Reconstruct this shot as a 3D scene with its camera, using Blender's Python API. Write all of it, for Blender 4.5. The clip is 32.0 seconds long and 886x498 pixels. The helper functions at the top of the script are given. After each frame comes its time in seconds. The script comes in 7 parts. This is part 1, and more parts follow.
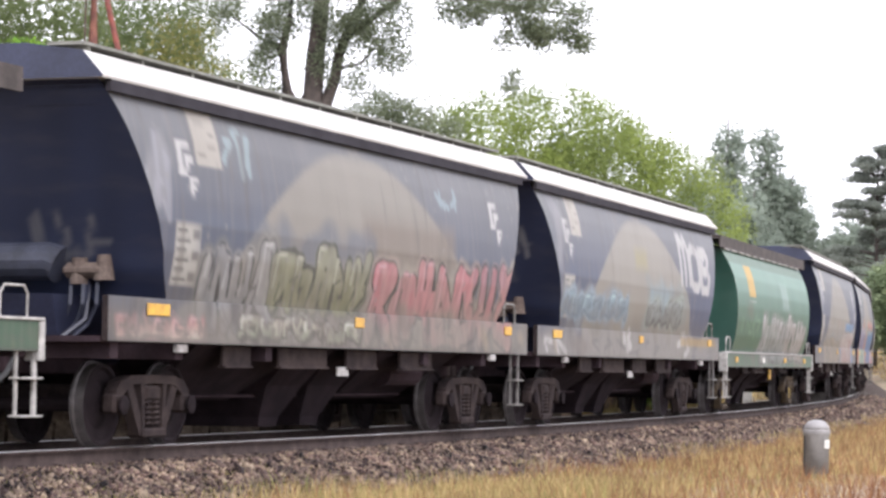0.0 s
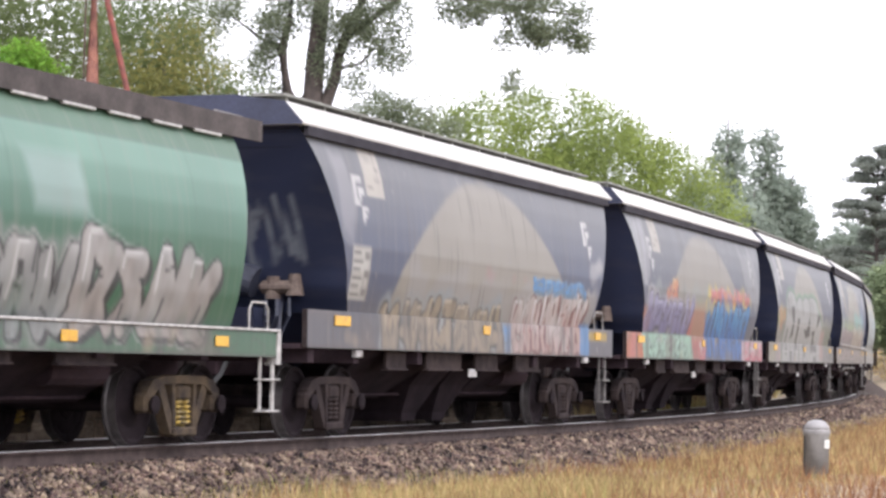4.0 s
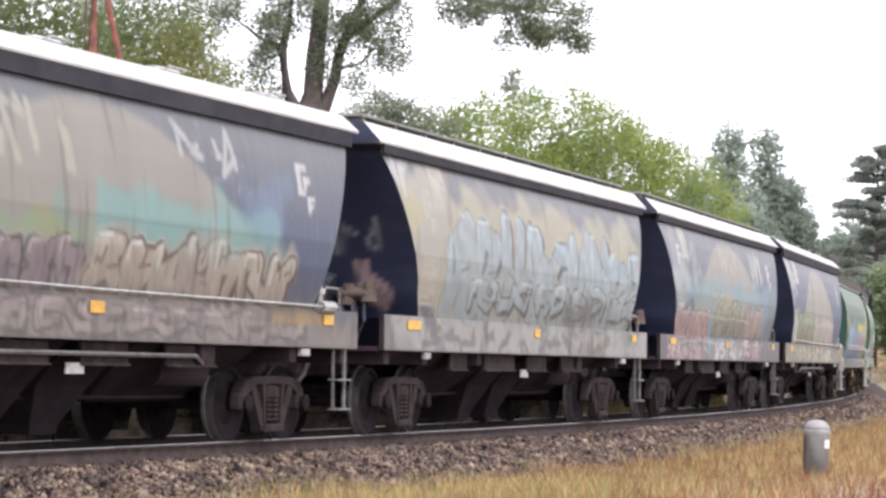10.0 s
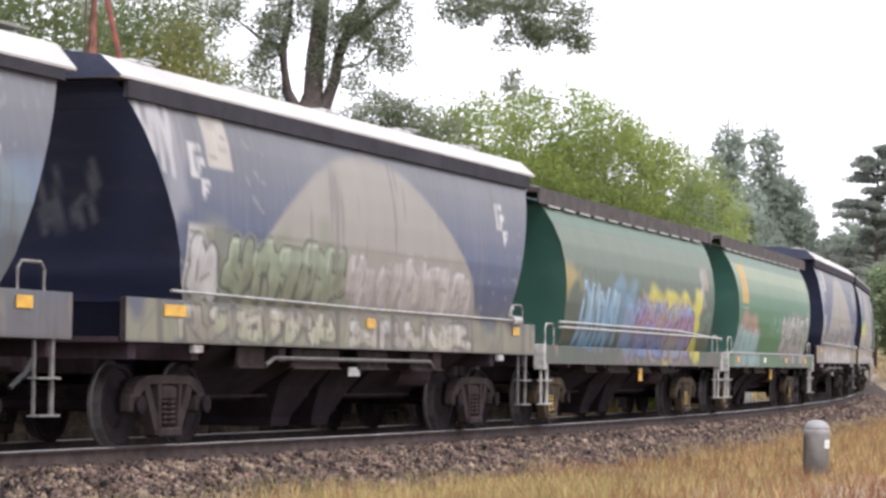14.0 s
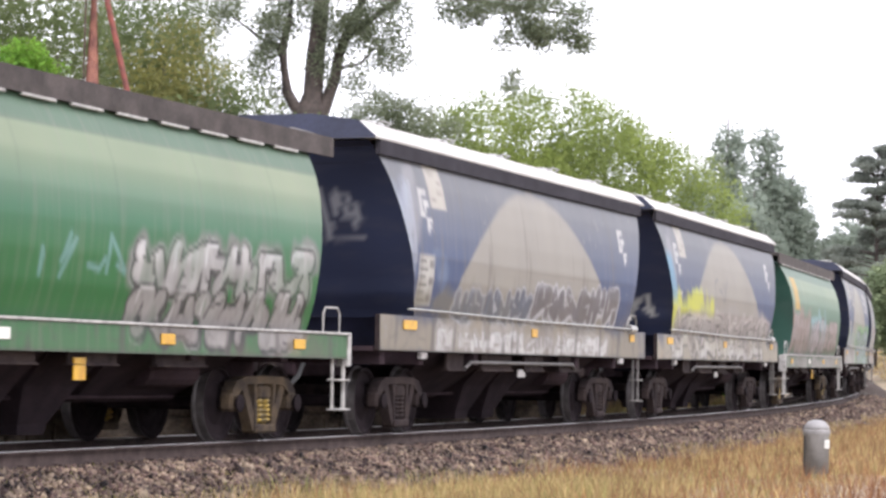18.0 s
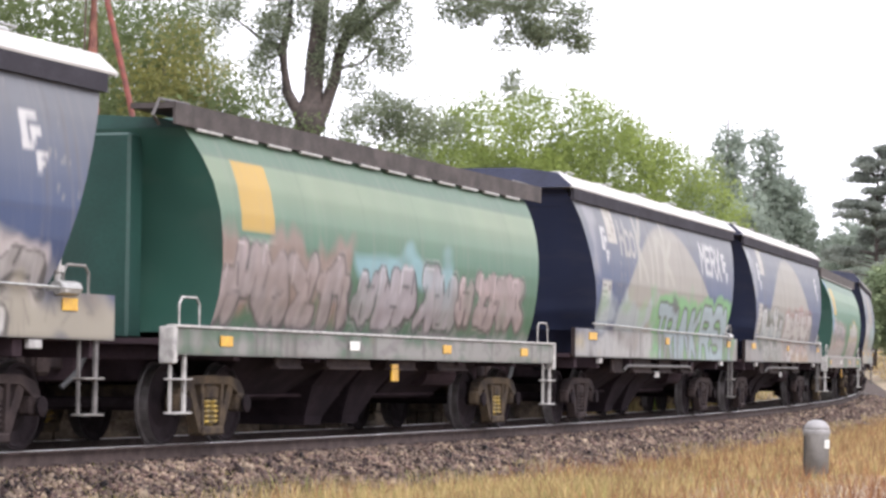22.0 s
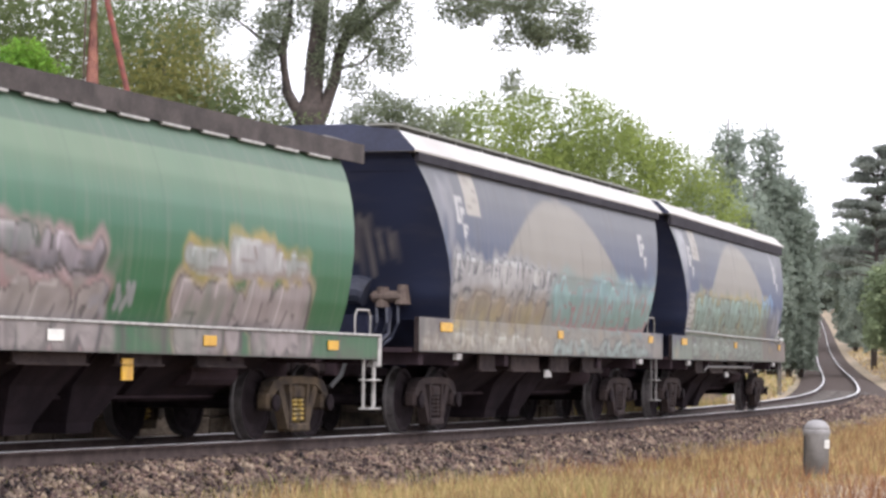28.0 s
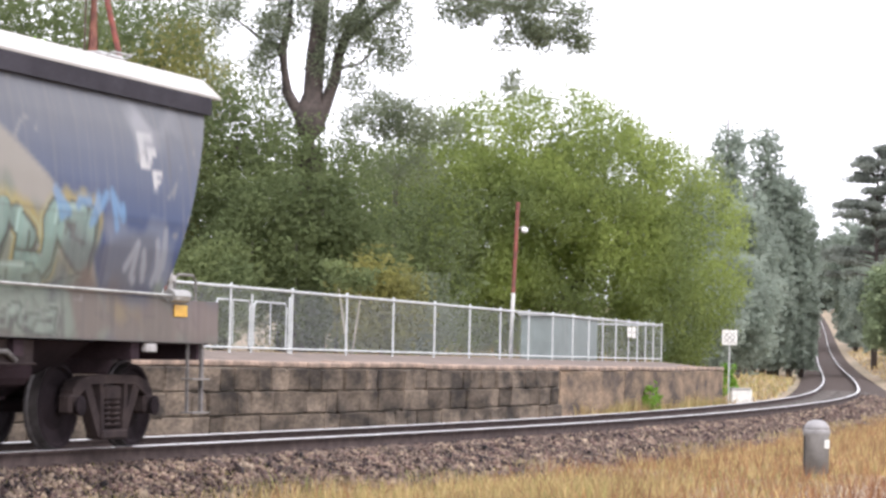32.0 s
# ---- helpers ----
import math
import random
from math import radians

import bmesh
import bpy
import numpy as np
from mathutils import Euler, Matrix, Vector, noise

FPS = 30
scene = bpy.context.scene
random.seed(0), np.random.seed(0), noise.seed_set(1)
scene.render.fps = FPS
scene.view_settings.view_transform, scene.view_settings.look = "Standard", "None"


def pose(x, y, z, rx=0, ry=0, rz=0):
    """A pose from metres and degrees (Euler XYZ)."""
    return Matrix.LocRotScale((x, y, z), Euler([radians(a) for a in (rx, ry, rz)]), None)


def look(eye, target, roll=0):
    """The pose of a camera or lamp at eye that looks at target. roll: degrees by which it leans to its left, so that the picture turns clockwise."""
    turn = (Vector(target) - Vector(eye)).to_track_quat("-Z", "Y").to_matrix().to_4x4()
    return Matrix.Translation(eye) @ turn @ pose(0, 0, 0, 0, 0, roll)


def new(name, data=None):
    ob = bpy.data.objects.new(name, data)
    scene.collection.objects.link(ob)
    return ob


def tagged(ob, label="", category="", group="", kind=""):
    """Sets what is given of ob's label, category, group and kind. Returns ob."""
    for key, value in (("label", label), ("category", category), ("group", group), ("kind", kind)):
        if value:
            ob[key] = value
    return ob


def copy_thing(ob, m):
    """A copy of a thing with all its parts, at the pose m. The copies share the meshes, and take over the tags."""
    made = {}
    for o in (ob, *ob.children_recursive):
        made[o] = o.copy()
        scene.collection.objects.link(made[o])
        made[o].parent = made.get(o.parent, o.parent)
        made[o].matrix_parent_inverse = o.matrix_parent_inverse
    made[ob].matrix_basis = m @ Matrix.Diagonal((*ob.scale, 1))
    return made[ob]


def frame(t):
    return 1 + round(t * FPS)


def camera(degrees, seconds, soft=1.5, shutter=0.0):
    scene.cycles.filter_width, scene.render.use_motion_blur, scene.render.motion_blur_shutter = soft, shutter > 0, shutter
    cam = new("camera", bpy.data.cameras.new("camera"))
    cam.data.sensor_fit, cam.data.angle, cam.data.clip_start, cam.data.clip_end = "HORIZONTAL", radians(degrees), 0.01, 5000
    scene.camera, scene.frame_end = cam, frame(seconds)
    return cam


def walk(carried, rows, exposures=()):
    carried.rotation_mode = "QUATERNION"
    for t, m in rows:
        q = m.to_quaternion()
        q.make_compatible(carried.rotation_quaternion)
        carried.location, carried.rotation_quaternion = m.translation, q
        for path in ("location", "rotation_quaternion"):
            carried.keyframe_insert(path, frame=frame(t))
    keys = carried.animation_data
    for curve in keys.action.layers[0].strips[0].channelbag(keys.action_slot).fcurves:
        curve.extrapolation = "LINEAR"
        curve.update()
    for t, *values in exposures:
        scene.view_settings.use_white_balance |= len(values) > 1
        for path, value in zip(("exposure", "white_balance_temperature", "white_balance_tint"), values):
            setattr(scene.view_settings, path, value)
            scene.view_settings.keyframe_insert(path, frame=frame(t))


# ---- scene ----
cam = camera(18.94, 32.0, soft=2.8, shutter=0.1)
EYE = Vector((0.0, 0.0, 0.988))
PITCH, LEAN = 0.0416, 1.375
STILL = look(EYE, EYE + Vector((0, math.cos(PITCH), math.sin(PITCH))), LEAN)
STOPS = ((0, 0.98), (6, 1.0), (8, 0.98), (11, 0.92), (12.5, 0.82), (14, 0.77), (17, 0.92), (19, 0.95), (22, 1.0), (24, 0.84), (26, 0.82), (29, 0.76), (30.5, 0.8), (31.2, 0.85), (32, 0.97))
walk(cam, [(0.0, STILL), (32.0, STILL)], [(t, e + 0.12, 6250, 18) for t, e in STOPS])

# ---- world, sun, exposure: a bright overcast day ----
world = bpy.data.worlds.new("overcast")
scene.world = world
world.use_nodes = True
wn = world.node_tree.nodes
sky = wn.new("ShaderNodeTexSky")
sky.sky_type, sky.sun_disc = "NISHITA", False
sky.sun_elevation, sky.sun_rotation = radians(52), radians(150)
sky.dust_density, sky.ozone_density = 4.0, 1.0
grey = wn.new("ShaderNodeHueSaturation")
grey.inputs["Saturation"].default_value = 0.12
cloud = wn.new("ShaderNodeMix")
cloud.data_type = "RGBA"
cloud.inputs[0].default_value = 0.8
cloud.inputs[7].default_value = (9.6, 9.8, 10.0, 1)
world.node_tree.links.new(sky.outputs[0], grey.inputs["Color"])
world.node_tree.links.new(grey.outputs[0], cloud.inputs[6])
world.node_tree.links.new(cloud.outputs[2], wn["Background"].inputs[0])
wn["Background"].inputs[1].default_value = 0.12
sun = new("sun", bpy.data.lights.new("sun", "SUN"))
sun.data.energy, sun.data.angle, sun.data.color = 0.9, radians(25), (1.0, 0.97, 0.92)
sun.matrix_world = look((20, -30, 60), (0, 30, 0))

# ---- the track's line: distance s along it, u to its camera side ----
BEND_AT = np.array([-15, 5, 30, 60, 90, 120, 170, 240, 700.0])
BEND = np.array([0.000734, -0.002909, -0.002543, -0.002494, -0.000144, -0.00036, 2.9e-05, 3.1e-05, -5.1e-05])
RISE_AT = np.array([-30, 30, 90, 150, 250, 700.0])
RISE = np.array([-0.00384, 0.00199, 0.00397, 0.01134, 0.01772, 0.0338])
S = np.concatenate([np.arange(-420, 200, 1.0), np.arange(200, 1001, 4.0)])


def summed(a):
    return np.concatenate([[0], np.cumsum((a[1:] + a[:-1]) / 2 * np.diff(S))])


ZERO = int(np.searchsorted(S, 0))
bend = np.where((S < -60) | (S > 700), 0, np.interp(S, BEND_AT, BEND))
rise = np.where(S < -60, 0.0, np.interp(S, RISE_AT, RISE))
HEAD = summed(bend)
HEAD = HEAD - HEAD[ZERO] + 0.34750
TX, TY, TZ = summed(np.sin(HEAD)), summed(np.cos(HEAD)), summed(rise)
TX, TY, TZ = TX - TX[ZERO] + -3.2144, TY - TY[ZERO] + 30.0, TZ - TZ[ZERO]
CANT = 0.0149


def at(s, u=0.0, z=0.0, cant=True):
    """The place at distance s along the track, u metres to the camera's side, z above the rails."""
    x, y, h, th = (np.interp(s, S, a) for a in (TX, TY, TZ, HEAD))
    c, k = (math.cos(CANT), math.sin(CANT)) if cant else (1.0, 0.0)
    v, w = u * c - z * k, z * c + u * k
    return np.stack([x + v * np.cos(th), y - v * np.sin(th), h + w], -1)


def frame_at(s, u=0.0, z=0.0):
    """A pose on the track: x along it away from the camera, y away from the camera's side."""
    th = float(np.interp(s, S, HEAD))
    return Matrix.Translation(at(s, u, z, False).tolist()) @ Matrix.Rotation(math.pi / 2 - th, 4, "Z")


def riding(s, half=5.0):
    """The pose of a wagon whose middle is at s and whose bogies stand half metres before and behind."""
    a, b = Vector(at(s - half).tolist()), Vector(at(s + half).tolist())
    x = (b - a).normalized()
    th = float(np.interp(s, S, HEAD))
    side = Vector((math.cos(th), -math.sin(th), 0)) * math.cos(CANT) + Vector((0, 0, math.sin(CANT)))
    y = -(side - x * side.dot(x)).normalized()
    z = x.cross(y)
    m = Matrix((x, y, z)).transposed().to_4x4()
    m.translation = (a + b) / 2
    return m


# ---- materials ----
def material(name, colour, rough=0.6, metal=0.0, vary=0.25, scale=8.0, bump=0.15, fine=60.0, tint=None, island=0.0, spec=0.5, coords="Object"):
    """A surface whose colour wanders at two scales, with fine relief."""
    m = bpy.data.materials.new(name)
    m.use_nodes = True
    n, l = m.node_tree.nodes, m.node_tree.links
    b = n["Principled BSDF"]
    b.inputs["Roughness"].default_value, b.inputs["Metallic"].default_value = rough, metal
    b.inputs["Specular IOR Level"].default_value = spec
    tc = n.new("ShaderNodeTexCoord" if coords != "Position" else "ShaderNodeNewGeometry")
    big, small = n.new("ShaderNodeTexNoise"), n.new("ShaderNodeTexNoise")
    for t, s_, d_ in ((big, scale, 4), (small, fine, 3)):
        t.inputs["Scale"].default_value, t.inputs["Detail"].default_value = s_, d_
        if coords == "Position":
            mp = n.new("ShaderNodeMapping")
            mp.inputs["Scale"].default_value = (0.4, 0.4, 1.0)
            l.new(tc.outputs[coords], mp.inputs[0])
            l.new(mp.outputs[0], t.inputs["Vector"])
        else:
            l.new(tc.outputs[coords], t.inputs["Vector"])
    mix = n.new("ShaderNodeMix")
    mix.data_type = "RGBA"
    other = tint or tuple(c * (1 - vary) for c in colour)
    mix.inputs[6].default_value, mix.inputs[7].default_value = (*[min(1, c * (1 + vary * 0.4)) for c in colour], 1), (*other, 1)
    ramp = n.new("ShaderNodeMapRange")
    ramp.inputs[1].default_value, ramp.inputs[2].default_value = 0.35, 0.65
    l.new(big.outputs["Fac"], ramp.inputs[0])
    l.new(ramp.outputs[0], mix.inputs[0])
    out = mix.outputs[2]
    grain = n.new("ShaderNodeMix")
    grain.data_type, grain.blend_type = "RGBA", "OVERLAY"
    grain.inputs[0].default_value = vary
    l.new(out, grain.inputs[6])
    l.new(small.outputs["Fac"], grain.inputs[7])
    out = grain.outputs[2]
    if island:
        geo, hue = n.new("ShaderNodeNewGeometry"), n.new("ShaderNodeHueSaturation")
        r1, r2 = n.new("ShaderNodeMapRange"), n.new("ShaderNodeMapRange")
        r1.inputs[3].default_value, r1.inputs[4].default_value = 1 - island, 1 + island
        r2.inputs[3].default_value, r2.inputs[4].default_value = 0.5 - island * 0.05, 0.5 + island * 0.03
        l.new(geo.outputs["Random Per Island"], r1.inputs[0])
        l.new(geo.outputs["Random Per Island"], r2.inputs[0])
        l.new(r1.outputs[0], hue.inputs["Value"])
        l.new(r2.outputs[0], hue.inputs["Hue"])
        l.new(out, hue.inputs["Color"])
        out = hue.outputs[0]
    l.new(out, b.inputs["Base Color"])
    if bump:
        bp = n.new("ShaderNodeBump")
        bp.inputs["Strength"].default_value, bp.inputs["Distance"].default_value = bump, 0.01
        l.new(small.outputs["Fac"], bp.inputs["Height"])
        l.new(bp.outputs[0], b.inputs["Normal"])
    return m


def vary_by_object(m, low, high):
    """Each object that wears m gets a brightness of its own."""
    n, l = m.node_tree.nodes, m.node_tree.links
    b = n["Principled BSDF"]
    src = b.inputs["Base Color"].links[0].from_socket
    info, mr, hue = n.new("ShaderNodeObjectInfo"), n.new("ShaderNodeMapRange"), n.new("ShaderNodeHueSaturation")
    mr.inputs[3].default_value, mr.inputs[4].default_value = low, high
    l.new(info.outputs["Random"], mr.inputs[0])
    l.new(mr.outputs[0], hue.inputs["Value"])
    l.new(src, hue.inputs["Color"])
    l.new(hue.outputs[0], b.inputs["Base Color"])
    return m


def foliage(name, colour, tint, island=0.35, through_light=0.35, scale=0.6):
    """Leaves: dull on top, and letting some light through."""
    m = material(name, colour, 0.65, 0, 0.3, scale, 0, 9.0, tint, island, 0.12)
    n, l = m.node_tree.nodes, m.node_tree.links
    b, o = n["Principled BSDF"], n["Material Output"]
    tr, ad = n.new("ShaderNodeBsdfTranslucent"), n.new("ShaderNodeMixShader")
    ad.inputs[0].default_value = through_light
    src = b.inputs["Base Color"].links[0].from_socket
    l.new(src, tr.inputs["Color"])
    l.new(b.outputs[0], ad.inputs[1])
    l.new(tr.outputs[0], ad.inputs[2])
    l.new(ad.outputs[0], o.inputs["Surface"])
    return m


def painted(name, grime=0.35):
    """Sprayed and rolled paint on sheet steel, its colours laid down in the mesh, with streaks of dirt and dents."""
    m = material(name, (0.5, 0.5, 0.5), 0.5, 0, 0.2, 1.2, 0.08, 30.0, spec=0.55)
    n, l = m.node_tree.nodes, m.node_tree.links
    b = n["Principled BSDF"]
    at_ = n.new("ShaderNodeVertexColor")
    at_.layer_name = "paint"
    tc, mp, nz = n.new("ShaderNodeTexCoord"), n.new("ShaderNodeMapping"), n.new("ShaderNodeTexNoise")
    mp.inputs["Scale"].default_value = (7.0, 1.0, 0.5)
    nz.inputs["Scale"].default_value, nz.inputs["Detail"].default_value = 1.4, 5
    l.new(tc.outputs["Object"], mp.inputs[0])
    l.new(mp.outputs[0], nz.inputs["Vector"])
    mr = n.new("ShaderNodeMapRange")
    mr.inputs[1].default_value, mr.inputs[2].default_value, mr.inputs[4].default_value = 0.5, 0.85, grime
    l.new(nz.outputs["Fac"], mr.inputs[0])
    dirt = n.new("ShaderNodeMix")
    dirt.data_type = "RGBA"
    dirt.inputs[7].default_value = (0.2, 0.175, 0.155, 1)
    l.new(mr.outputs[0], dirt.inputs[0])
    l.new(at_.outputs[0], dirt.inputs[6])
    l.new(dirt.outputs[2], b.inputs["Base Color"])
    return m


M = {}
M["navy"] = material("navy_paint", (0.027, 0.031, 0.06), 0.45, 0, 0.4, 1.5, 0.1, 25)
M["roof"] = material("white_roof_paint", (0.48, 0.465, 0.44), 0.6, 0, 0.12, 0.8, 0.05, 30, (0.41, 0.39, 0.365), 0, 0.2)
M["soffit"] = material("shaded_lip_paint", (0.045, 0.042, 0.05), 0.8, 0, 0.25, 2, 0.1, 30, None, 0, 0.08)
M["paint"] = painted("livery_paint")
M["endpaint"] = painted("end_paint", 0.12)
# hopper plates: the shade under the wagon is put into this dark colour
M["slope"] = material("shaded_hopper_plate", (0.028, 0.0205, 0.024), 0.95, 0, 0.3, 3, 0.2, 30, (0.021, 0.016, 0.019), 0, 0.05)
M["dullbar"] = material("dull_grey_bar", (0.2, 0.19, 0.175), 0.6, 0.1, 0.3, 9)
M["cylinder"] = material("blue_grey_cylinder", (0.05, 0.055, 0.08), 0.55, 0, 0.35, 3, 0.1, 30)
M["under"] = material("grimy_underframe", (0.045, 0.031, 0.036), 0.95, 0, 0.3, 3, 0.2, 30, (0.032, 0.023, 0.027), 0, 0.05)
M["bogie"] = material("brake_dust_iron", (0.044, 0.033, 0.031), 0.88, 0, 0.5, 4, 0.2, 40, (0.025, 0.019, 0.02), 0, 0.1)
M["wheel"] = material("dark_wheel_steel", (0.02, 0.015, 0.017), 0.9, 0.0, 0.35, 5, 0.1, 40, None, 0, 0.08)
M["tread"] = material("worn_tread_steel", (0.1, 0.09, 0.09), 0.5, 0.5, 0.3, 9)
M["pipe"] = material("galvanised_pipe", (0.38, 0.375, 0.355), 0.45, 0.4, 0.3, 8)
M["whitebar"] = material("white_step_paint", (0.4, 0.385, 0.365), 0.5, 0, 0.35, 9)
M["stepbar"] = material("grey_step_steel", (0.13, 0.12, 0.115), 0.6, 0, 0.4, 9)
M["yellow"] = material("yellow_reflector", (0.58, 0.33, 0.02), 0.4, 0, 0.25, 6, 0, 40, (0.48, 0.25, 0.02))
M["lug"] = material("dulled_white_plate", (0.36, 0.35, 0.34), 0.6, 0, 0.35, 6, 0.1, 40, (0.22, 0.2, 0.19))
M["card"] = material("white_data_plate", (0.7, 0.69, 0.64), 0.5, 0, 0.15, 9)
M["rust"] = material("rusty_iron", (0.1, 0.065, 0.05), 0.85, 0, 0.45, 8, 0.2, 40, (0.05, 0.038, 0.035))
M["valve"] = material("pale_rusty_casting", (0.12, 0.09, 0.074), 0.85, 0, 0.5, 7, 0.3, 30, (0.09, 0.065, 0.055))
M["green"] = material("green_wagon_paint", (0.017, 0.058, 0.047), 0.45, 0, 0.3, 1.2, 0.1, 25)
M["greenboard"] = material("dark_running_board", (0.066, 0.054, 0.05), 0.85, 0, 0.4, 3, 0.2, 30)
M["roofwalk"] = material("grey_roof_grating", (0.2, 0.2, 0.175), 0.7, 0, 0.35, 3, 0.2, 30)
M["yellowspring"] = material("yellow_spring_paint", (0.4, 0.27, 0.04), 0.7, 0, 0.4, 6, 0.1, 30, (0.12, 0.1, 0.07))
M["rail"] = material("worn_rail_head", (0.85, 0.84, 0.83), 0.45, 1.0, 0.1, 5, 0.02)
M["railside"] = material("rusty_rail_web", (0.062, 0.045, 0.041), 0.85, 0, 0.35, 6, 0.2, 40, None, 0, 0.15)
M["sleeper"] = material("grey_timber_sleeper", (0.1, 0.085, 0.075), 0.9, 0, 0.35, 5, 0.3)
M["ballast"] = material("ballast_bed", (0.06, 0.045, 0.039), 0.95, 0, 0.55, 9, 0.6, 25, (0.055, 0.042, 0.036), 0, 0.12, "Position")
M["stone"] = material("broken_basalt", (0.155, 0.108, 0.082), 0.85, 0, 0.55, 3, 0.1, 30, (0.05, 0.036, 0.031), 0.98, 0.3)
M["block"] = material("dark_stone_block", (0.135, 0.105, 0.078), 0.92, 0, 0.75, 3.2, 0.6, 22, (0.04, 0.033, 0.027), 0, 0.2, "Position")
M["panel"] = material("stained_render", (0.21, 0.15, 0.1), 0.92, 0, 0.7, 2.2, 0.4, 18, (0.075, 0.06, 0.05), 0, 0.2, "Position")
vary_by_object(M["block"], 0.6, 1.45)
vary_by_object(M["panel"], 0.8, 1.2)
M["mortar"] = material("old_mortar", (0.16, 0.135, 0.105), 0.95, 0, 0.4, 4, 0.3)
M["coping"] = material("pale_concrete_edge", (0.3, 0.215, 0.16), 0.9, 0, 0.6, 3, 0.2, 30, (0.17, 0.125, 0.095))
M["gravel"] = material("dusty_gravel", (0.16, 0.12, 0.098), 0.95, 0, 0.4, 2, 0.3, 40, (0.11, 0.088, 0.07))
M["galv"] = material("galvanised_fence", (0.55, 0.57, 0.56), 0.45, 0.4, 0.2, 6)
M["wire"] = material("galvanised_wire", (0.27, 0.29, 0.285), 0.6, 0.3, 0.2, 6, 0)
M["earth"] = material("dry_earth", (0.27, 0.2, 0.135), 0.95, 0, 0.4, 0.25, 0.3, 14, (0.17, 0.145, 0.09))
M["redwood"] = material("red_brown_painted_pole", (0.2, 0.055, 0.04), 0.7, 0, 0.4, 5, 0.2, 40, (0.11, 0.04, 0.032))
M["polewood"] = material("weathered_red_timber", (0.3, 0.13, 0.09), 0.8, 0, 0.4, 5, 0.3, 40, (0.17, 0.07, 0.055))
M["bogie_tan"] = material("rusty_tan_iron", (0.085, 0.062, 0.04), 0.85, 0, 0.5, 4, 0.2, 40, (0.03, 0.024, 0.022), 0, 0.15)
M["whitewood"] = material("white_painted_pole", (0.6, 0.59, 0.56), 0.6, 0, 0.2, 8)
M["pillar"] = material("grey_moulded_pillar", (0.265, 0.255, 0.25), 0.6, 0, 0.25, 5, 0.1, 40)
M["bark"] = material("dark_bark", (0.085, 0.068, 0.06), 0.95, 0, 0.4, 4, 0.6, 18)
M["palewood"] = material("pale_sapling_bark", (0.4, 0.36, 0.3), 0.9, 0, 0.3, 6)
M["cabinet"] = material("pale_green_sheet", (0.17, 0.21, 0.2), 0.6, 0, 0.2, 4)
M["leaf_big"] = foliage("dark_broad_leaves", (0.23, 0.26, 0.17), (0.18, 0.21, 0.14), 0.14, 0.6)
# pine needles greyed and lightened to carry haze in their colour
M["leaf_pine"] = foliage("haze_pale_pine_needles", (0.25, 0.275, 0.24), (0.2, 0.22, 0.19), 0.1, 0.55)
M["leaf_left"] = foliage("olive_leaves", (0.165, 0.2, 0.085), (0.115, 0.148, 0.07), 0.1, 0.5)
M["leaf_yellow"] = foliage("yellowing_leaves", (0.24, 0.23, 0.075), (0.17, 0.178, 0.07), 0.12, 0.5)
M["leaf_willow"] = foliage("fresh_willow_leaves", (0.29, 0.35, 0.1), (0.17, 0.215, 0.085), 0.1, 0.55, 0.35)
# slope trees: a leaf colour lightened with painted-in haze
M["leaf_pale"] = foliage("hazed_hill_leaves", (0.26, 0.31, 0.17), (0.18, 0.23, 0.135), 0.15, 0.45)
# far needles: distance haze is put into this pale colour
M["leaf_fir"] = foliage("haze_pale_needles", (0.3, 0.345, 0.285), (0.24, 0.28, 0.23), 0.08, 0.6)
M["leaf_bright"] = foliage("bright_weed_leaves", (0.2, 0.36, 0.05), (0.12, 0.24, 0.04), 0.35, 0.5)
M["grass_dry"] = foliage("dry_grass_blades", (0.52, 0.39, 0.19), (0.35, 0.26, 0.12), 0.5, 0.35, 0.9)
M["grass_green"] = foliage("green_grass_blades", (0.23, 0.245, 0.085), (0.31, 0.26, 0.11), 0.4, 0.4, 0.9)
M["grass_red"] = foliage("rusty_seed_grass", (0.3, 0.15, 0.075), (0.17, 0.095, 0.055), 0.45, 0.3, 0.9)
M["glass"] = material("lamp_lens", (0.8, 0.8, 0.78), 0.2, 0, 0.1, 9, 0)
M["black"] = material("black_marking", (0.03, 0.03, 0.03), 0.6, 0, 0.2, 9)


# ---- mesh helpers ----
def ob_of(name, mesh, mat, parent=None, label=""):
    if mat is not None and not mesh.materials:
        mesh.materials.append(mat)
    ob = new(name, mesh)
    ob.parent = parent
    if label:
        tagged(ob, label)
    return ob


def part(name, bm, mat, parent=None, label="", smooth=False):
    me = bpy.data.meshes.new(name)
    bmesh.ops.recalc_face_normals(bm, faces=bm.faces)
    bm.to_mesh(me)
    bm.free()
    if smooth:
        me.shade_smooth()
    return ob_of(name, me, mat, parent, label)


def empty(name, m=None):
    ob = new(name)
    ob.empty_display_size = 0.2
    if m is not None:
        ob.matrix_world = m
    return ob


def box(bm, x0, x1, y0, y1, z0, z1, bevel=0.0):
    r = bmesh.ops.create_cube(bm, size=1.0)
    for v in r["verts"]:
        v.co = Vector(((x0 + x1) / 2 + v.co.x * (x1 - x0), (y0 + y1) / 2 + v.co.y * (y1 - y0), (z0 + z1) / 2 + v.co.z * (z1 - z0)))
    if bevel:
        bmesh.ops.bevel(bm, geom=list({e for v in r["verts"] for e in v.link_edges}), offset=bevel, segments=1, affect="EDGES")
    return bm


